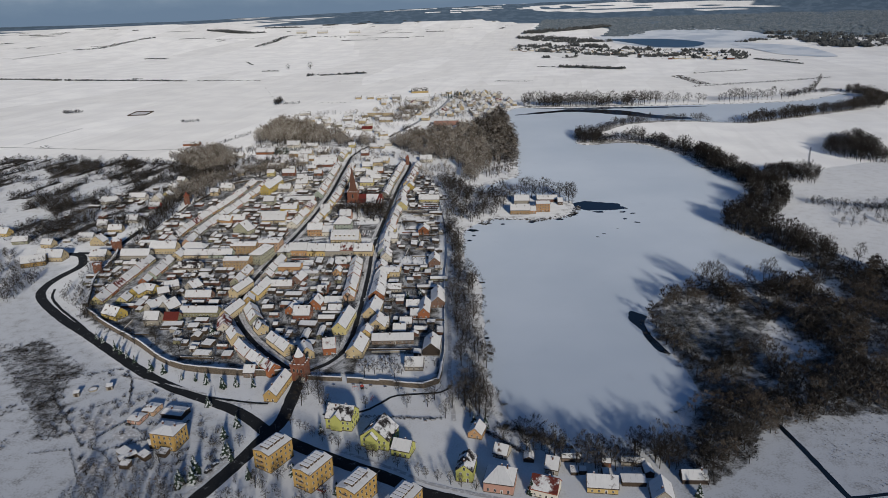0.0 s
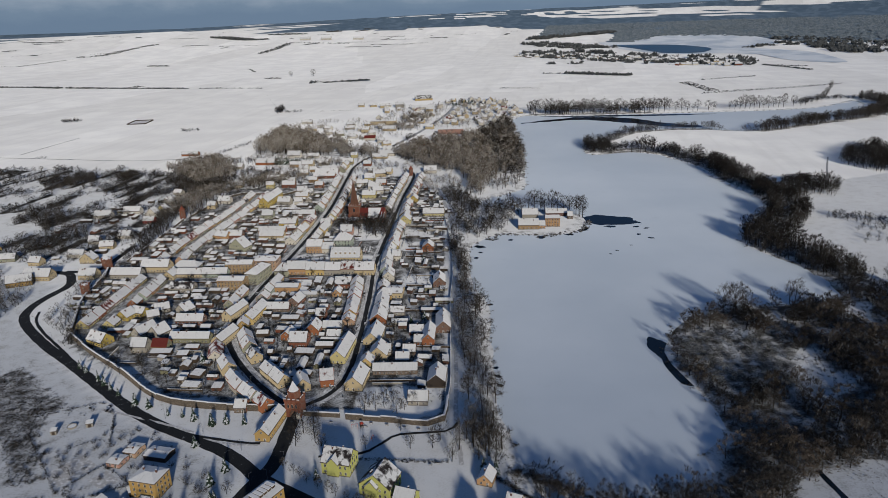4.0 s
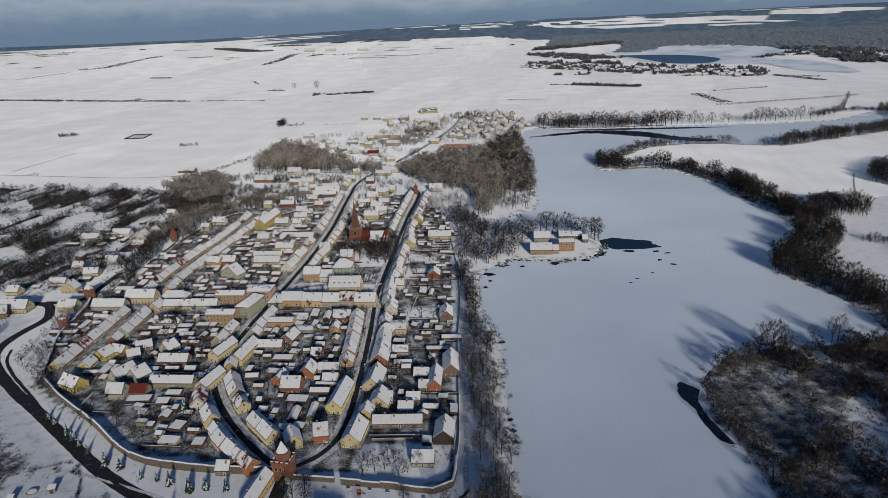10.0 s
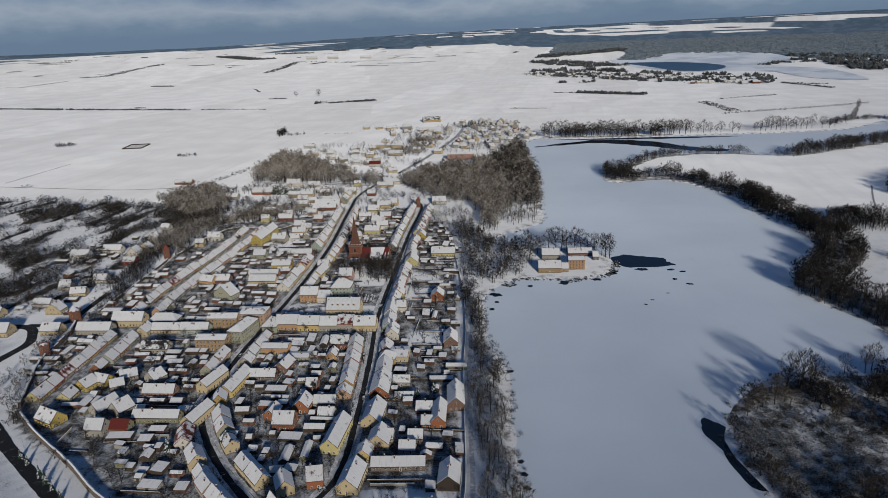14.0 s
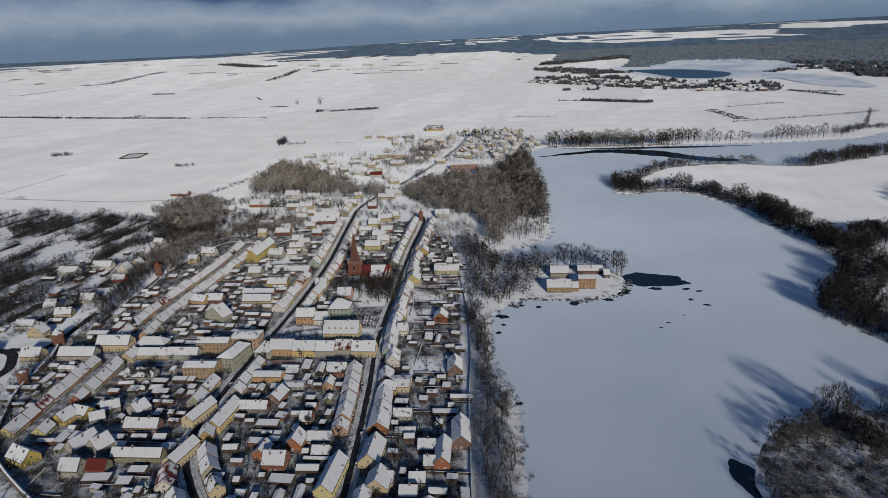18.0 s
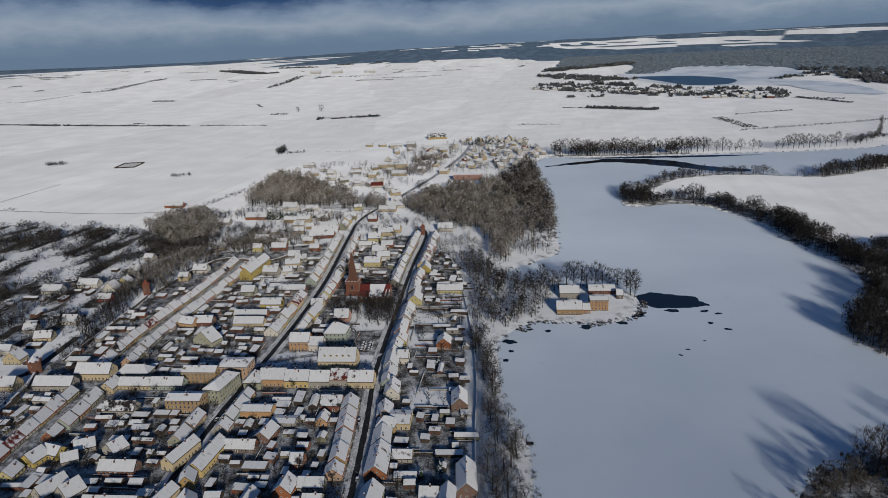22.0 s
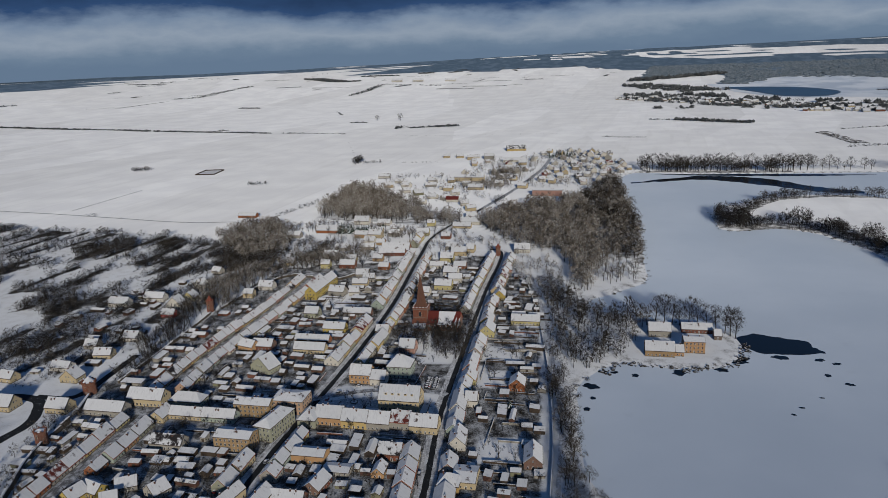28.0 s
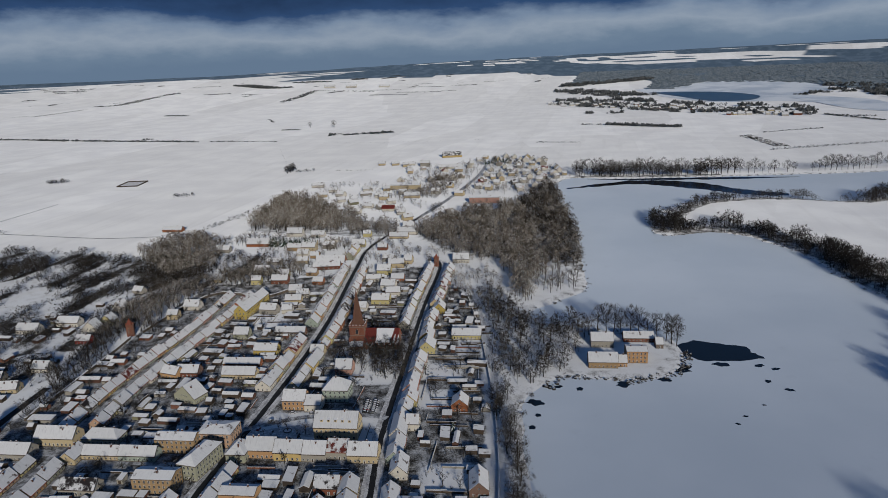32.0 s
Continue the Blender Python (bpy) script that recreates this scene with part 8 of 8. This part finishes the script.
def lamp_posts():
    root = new("street_lamp")
    part("pole", Solid().ring([(0, .09), (7.0, .05)], 6).mesh("pole", "metal"), root)
    part("arm", Solid().box(-.03, .03, -1.3, 0, 6.9, 7.0).mesh("arm", "metal"), root)
    part("lantern", Solid().box(-.14, .14, -1.9, -1.2, 6.82, 6.98).mesh("lantern", "metal"), root)
    tagged(root, "tall grey metal street lamp beside the road", "street lamp", "street lamps")
    first = True
    for line, off, step in ((RING_ROAD[8:], 6.2, 26), (EAST_ROAD[:4], -6.0, 24), (MAIN_STREET[:9], 4.4, 34), (EAST_STREET[:9], 4.0, 34), (GATE_ROAD, -5.2, 18)):
        P = curve_points(line, step)
        for p, q in zip(P, P[1:]):
            t = (q - p).normalized()
            m = pose(p.x - t.y * off, p.y + t.x * off, 0, 0, 0, math.degrees(math.atan2(t.y, t.x)) + (0 if off > 0 else 180))
            if first:
                root.matrix_basis, first = m, False
            else:
                copy_thing(root, m)


def far_village():
    rng = random.Random(61)
    spots = []
    for a, b, n, wd in (((338, 3421), (625, 3164), 22, 190), ((625, 3164), (860, 2850), 28, 190), ((850, 2660), (1075, 2600), 18, 120), ((860, 2850), (990, 2720), 12, 90)):
        for i in range(n):
            t = rng.random()
            spots.append((a[0] + (b[0] - a[0]) * t + rng.uniform(-wd, wd) / 2, a[1] + (b[1] - a[1]) * t + rng.uniform(-wd, wd) / 2))
    for x, y in spots:
        bx, by, bz, s = (float(v) for v in bend(x, y))
        ob = house(bx, by, rng.uniform(12, 26), rng.uniform(9, 13), rng.uniform(-40, 40), "x", rng.uniform(3.5, 6), rng.choice(("white", "cream", "brick", "white")), detail=0, name="village_house", place=" in the distant village")
        ob.location.z = bz - 0.3
    for x, y in ((-1200, 6300), (-1000, 6200), (-700, 6000)):
        bx, by, bz, s = (float(v) for v in bend(x, y))
        house(bx, by, 60, 20, 0, "x", 8, "white", detail=0, name="farm_building", place=" in distant fields").location.z = bz - 0.5


def field_marks():
    mass("plantation", [(690 + random.Random(i).uniform(-17, 17), 1950 + random.Random(i + 500).uniform(-110, 110), 0, 3, 2.2) for i in range(160)], SHRUBS, ["reeds", "twigs"], "brown fenced young plantation in a snowy field", "plantation", 3)


def block_roofs():
    """Vent housings on the flat-roofed blocks, and their balconies."""
    for x, y in ((-90, 298), (-67, 282), (-44, 268), (-22, 257)):
        root = [h for h in HOUSES if h["category"] == "apartment block" and abs(h.location.x - x) < 0.6 and abs(h.location.y - y) < 0.6][0]
        for i in range(5):
            v = -5.0 + i * 2.5
            part("roof_vent", Solid().box(-2.4, 2.4, v - 0.85, v + 0.85, 11.0, 12.9, 0).box(-2.6, 2.6, v - 1.0, v + 1.0, 12.9, 13.1, 1).mesh("roof_vent", "dark_wood", "snow_cap"), root, "dark vent housing with snow on top")
        for k in range(3):
            z = 1.6 + k * 3.0
            s = Solid().box(-1.5, 1.5, -9.3, -8.1, z, z + 0.15, 0).box(-1.5, 1.5, -9.3, -9.22, z + 0.15, z + 1.0, 0).box(-1.5, -1.42, -9.3, -8.2, z + 0.15, z + 1.0, 0).box(1.42, 1.5, -9.3, -8.2, z + 0.15, z + 1.0, 0)
            s.box(-1.45, 1.45, -9.2, -8.2, z + 0.15, z + 0.25, 1)
            part("balcony", s.mesh("balcony", "plaster_tan", "snow_cap"), root, "small walled balcony with snow")


def garden_plots():
    """Snowed-over vegetable beds, the pool and the hedges between the gardens south of the wall."""
    rng = random.Random(14)
    for cx, cy, w, d, rot in ((-199.5, 334, 16, 20, -38), (-178, 325, 13, 9, -38), (-184, 299, 14, 9, -34)):
        n = int(w / 2.4)
        ob = new("vegetable_bed", Solid().box(-w / 2 - 0.3, w / 2 + 0.3, -d / 2 - 0.3, d / 2 + 0.3, -0.2, 0.04).mesh("vegetable_bed", "path_snow"))
        ridge = Solid().add([(-.8, -d / 2, 0.03), (.8, -d / 2, 0.03), (.8, d / 2, 0.03), (-.8, d / 2, 0.03), (0, -d / 2 + .4, 0.12), (0, d / 2 - .4, 0.12)], [(0, 1, 4), (1, 2, 5, 4), (2, 3, 5), (3, 0, 4, 5)]).mesh("ridge", "path_snow")
        for i in range(n):
            part("ridge", ridge, ob, "", Matrix.Translation((-w / 2 + (i + 0.5) * w / n, 0, 0)))
        ob.matrix_basis = pose(cx, cy, 0.0, 0, 0, rot)
        tagged(ob, "snowed-over vegetable bed with low ridges", "garden bed", "garden beds")
    hedge = []
    for line, h in (([(-246, 385), (-230, 392), (-212, 398), (-200, 385), (-189, 356)], 1.6), ([(-239, 365), (-222, 345), (-198, 316)], 1.5), ([(-198, 315), (-184, 337)], 1.7), ([(-212, 351), (-198, 360), (-189, 356)], 1.2), ([(-184, 337), (-163, 321)], 1.4),
                    ([(-185, 310), (-163, 321), (-150, 330)], 1.6), ([(-198, 316), (-185, 310), (-170, 293)], 1.3), ([(-223, 310), (-203, 313)], 1.0), ([(-203, 313), (-186, 287)], 1.2), ([(-239, 365), (-246, 385)], 1.4)):
        for p in curve_points(line, 0.9):
            if rng.random() < 0.85:
                hedge.append((p.x + rng.uniform(-.5, .5), p.y + rng.uniform(-.5, .5), 0, h * rng.uniform(0.6, 1.3), rng.uniform(0.9, 1.6)))
    mass("plot_hedges", hedge, TUFTS, ["bark", "twigs_dark"], "low dark hedges between snowy garden plots", "hedge", 73)
    mass("garden_bushes", [(x + rng.uniform(-2, 2), y + rng.uniform(-2, 2), 0, rng.uniform(1.6, 3.4), rng.uniform(1.0, 1.5)) for x, y in ((-223, 346), (-221, 349), (-225, 344), (-196, 372), (-205, 389), (-178, 340), (-176, 312), (-216, 392), (-192, 304), (-164, 334)) for _ in range(3)], SHRUBS, ["bark", "twigs_dark"], "dark bare bushes in the garden plots", "shrubs", 74)
    pool = new("garden_pool", Solid().ring([(0, 2.5), (1.0, 2.5), (1.05, 2.62), (1.0, 2.4), (0.75, 2.35)], 20).mesh("garden_pool", "plaster_grey"))
    part("snow", Solid().ring([(0.74, 2.36), (0.82, 1.6), (0.84, 0.05)], 20).mesh("snow", "snow_cap"), pool, "smooth snow filling the pool")
    pool.matrix_basis = pose(-219, 374, 0)
    tagged(pool, "round grey garden pool filled with snow", "pool")
    for x, y, w, d, rot in ((-171, 307, 7, 5, -36), (-159, 304, 6, 4, -36), (-166, 297, 5, 4, -10), (-209, 375, 3.6, 3.2, 15), (-226, 368, 3.2, 2.8, 10), (-158, 315, 6, 4, 35), (-150, 306, 5, 4, -14)):
        shed(x, y, w, d, rot, 2.3, rng.choice(("dark_wood", "plaster_grey")), True)


def market_square():
    root = new("fountain")
    root.matrix_basis = pose(-128, 638, 0)
    part("basin", Solid().ring([(0, 2.6), (0.7, 2.7), (0.7, 2.3), (0.45, 2.2)], 16).mesh("basin", "field_stone"), root, "round stone basin")
    part("column", Solid().ring([(0.3, 0.5), (1.6, 0.35), (1.7, 0.8), (1.9, 0.8), (2.6, 0.15)], 12).mesh("column", "field_stone"), root)
    part("snow", Solid().ring([(0.46, 2.15), (0.55, 2.0)], 16).mesh("snow", "snow_cap"), root)
    tagged(root, "small round stone fountain under snow on the market square", "fountain")
    sap = bare_tree(901, 6, 3, 5, 0.3, 0.4, 0.02, 0.008)
    trunk, crown = tri_mesh("trunk", sap[0], sap[1], ["bark"]), tri_mesh("crown", sap[2], sap[3], ["twigs_dark"])
    rng = random.Random(6)
    for x, y in ((-142, 634), (-136, 630), (-134, 643), (-121, 634), (-122, 644), (-115, 638), (-146, 640), (-140, 646)):
        ob = new("young_tree", trunk)
        ob.matrix_basis = pose(x, y, 0, 0, 0, rng.uniform(0, 360)) @ Matrix.Diagonal((4.2, 4.2, 4.2, 1))
        part("crown", crown, ob)
        tagged(ob, "young bare tree on the snowy market square", "tree", "young trees on the square")
    for x, y in ((-137, 637), (-131, 645), (-119, 630), (-124, 629)):
        bench = new("park_bench")
        bench.matrix_basis = pose(x, y, 0, 0, 0, rng.uniform(0, 180))
        part("seat", Solid().box(-.9, .9, -.25, .25, .42, .5).mesh("seat", "dark_wood"), bench)
        part("backrest", Solid().box(-.9, .9, .22, .28, .5, .95).mesh("backrest", "dark_wood"), bench)
        for sx in (-.7, .7):
            part("leg", Solid().box(sx - .06, sx + .06, -.22, .22, 0, .42).mesh("leg", "metal"), bench)
        tagged(bench, "dark wooden bench on the market square", "bench", "benches on the square")


market_square()
church()
block_roofs()
garden_plots()
gate_tower()
round_tower(-320, 640, 4.6, 9.0, 3.8, "round brick wall tower with a white cap by the ring road")
round_tower(-308, 574, 3.6, 9.5, 1.2, "ruined round brick wall tower with a snowy top")
round_tower(-306, 800, 3.2, 10.5, 5.2, "slender brick wall tower with a pointed top")
round_tower(-50, 984, 2.6, 9.5, 5.0, "small orange brick gate turret at the street's end")
town_wall()
parked_cars()
playground()
lamp_posts()
far_village()
field_marks()


def shore_rocks():
    """Boulders and rubble along the hotel's quay."""
    r = random.Random(88)
    bm = bmesh.new()
    bmesh.ops.create_icosphere(bm, subdivisions=1, radius=1.0)
    P, T = np.array([v.co for v in bm.verts]), np.array([[v.index for v in f.verts] for f in bm.faces])
    bm.free()
    V, F, k = [], [], 0
    for p in curve_points([(41, 691), (52, 708), (71, 708), (91, 705), (99, 699), (117, 707), (135, 712), (147, 731), (150, 748)], 1.4):
        for _ in range(r.choice((0, 1, 3, 5))):
            size = r.choice((0.3, 0.4, 0.5, 0.6, 0.8, 1.5))
            Q = P * np.array([[r.uniform(0.6, 1.3) * size for _ in range(3)] for _ in P]) * (1, 1, 0.75)
            V.append(Q + (p.x + r.uniform(-3.4, 3.4), p.y + r.uniform(-4.0, 3.0), LEVEL + 0.1 + r.uniform(0, 0.35)))
            F.append(T + k)
            k += len(P)
    tagged(new("shore_rocks", tri_mesh("shore_rocks", np.concatenate(V), np.concatenate(F), ["snowy_rock"])), "dark boulders with snow along the hotel's shore", "rocks", kind="stuff")


shore_rocks()


def fenced_basin():
    """A sunken basin behind a low dark fence, out in the fields."""
    root = new("fenced_basin", Solid().box(-19, 19, -27, 27, -0.6, 0.12).mesh("fenced_basin", "path_snow"))
    root.matrix_basis = pose(-679, 1582, 0.3, 0, 0, 4)
    for x0, x1, y0, y1 in ((-20, 20, -28, -27.6), (-20, 20, 27.6, 28), (-20, -19.6, -27.6, 27.6), (19.6, 20, -27.6, 27.6)):
        part("fence_panel", Solid().box(x0, x1, y0, y1, -0.6, 1.9).mesh("fence_panel", "dark_wood"), root, "dark boarded fence panel")
    tagged(root, "snowy rectangular basin behind a low dark fence", "basin")


fenced_basin()


def villa_gables():
    """Cross gables on the villas beside the asphalt road."""
    for x, y, at, half, eave, rise in ((-59, 330, -4.6, 3.0, 7.2, 3.4), (-37, 313, -6.2, 3.2, 6.8, 3.4), (8, 284, -2.9, 2.0, 6.4, 2.4)):
        root = [h for h in HOUSES if abs(h.location.x - x) < 0.6 and abs(h.location.y - y) < 0.6][0]
        m = Matrix.Translation((-1.0, at, 0)) @ Matrix.Rotation(math.pi / 2, 4, "Z")
        part("gable_wing", walls_solid(2.6, half, eave, rise, 0).mesh("gable_wing", "plaster_lime", "field_stone"), root, "lime-yellow projecting gable", m)
        part("gable_roof", roof_solid(2.7, half, eave, rise, 0.35, 0, 0.2).mesh("gable_roof", "tile_dark", "roof_snow"), root, "small snowy cross roof", m)


villa_gables()
mass("garden_hedge", [(17 + 23 * t + random.Random(i).uniform(-1, 1), 322 - 25 * t + random.Random(i + 99).uniform(-1, 1), 0, 1.6, 1.6) for i, t in enumerate(np.linspace(0, 1, 60))], SHRUBS, ["bark", "twigs_dark"], "dark snow-dusted garden hedge by the lake", "hedge", 71)
mass("shore_scrub", [(28 + 34 * t + random.Random(i).uniform(-3.5, 3.5), 325 - 21 * t + random.Random(i + 199).uniform(-3, 3), -0.2, 1.8, 1.7) for i, t in enumerate(np.linspace(0, 1, 110))], SHRUBS, ["bark", "twigs_dark"], "dark scrub on the southern lakeshore", "shrubs", 72)
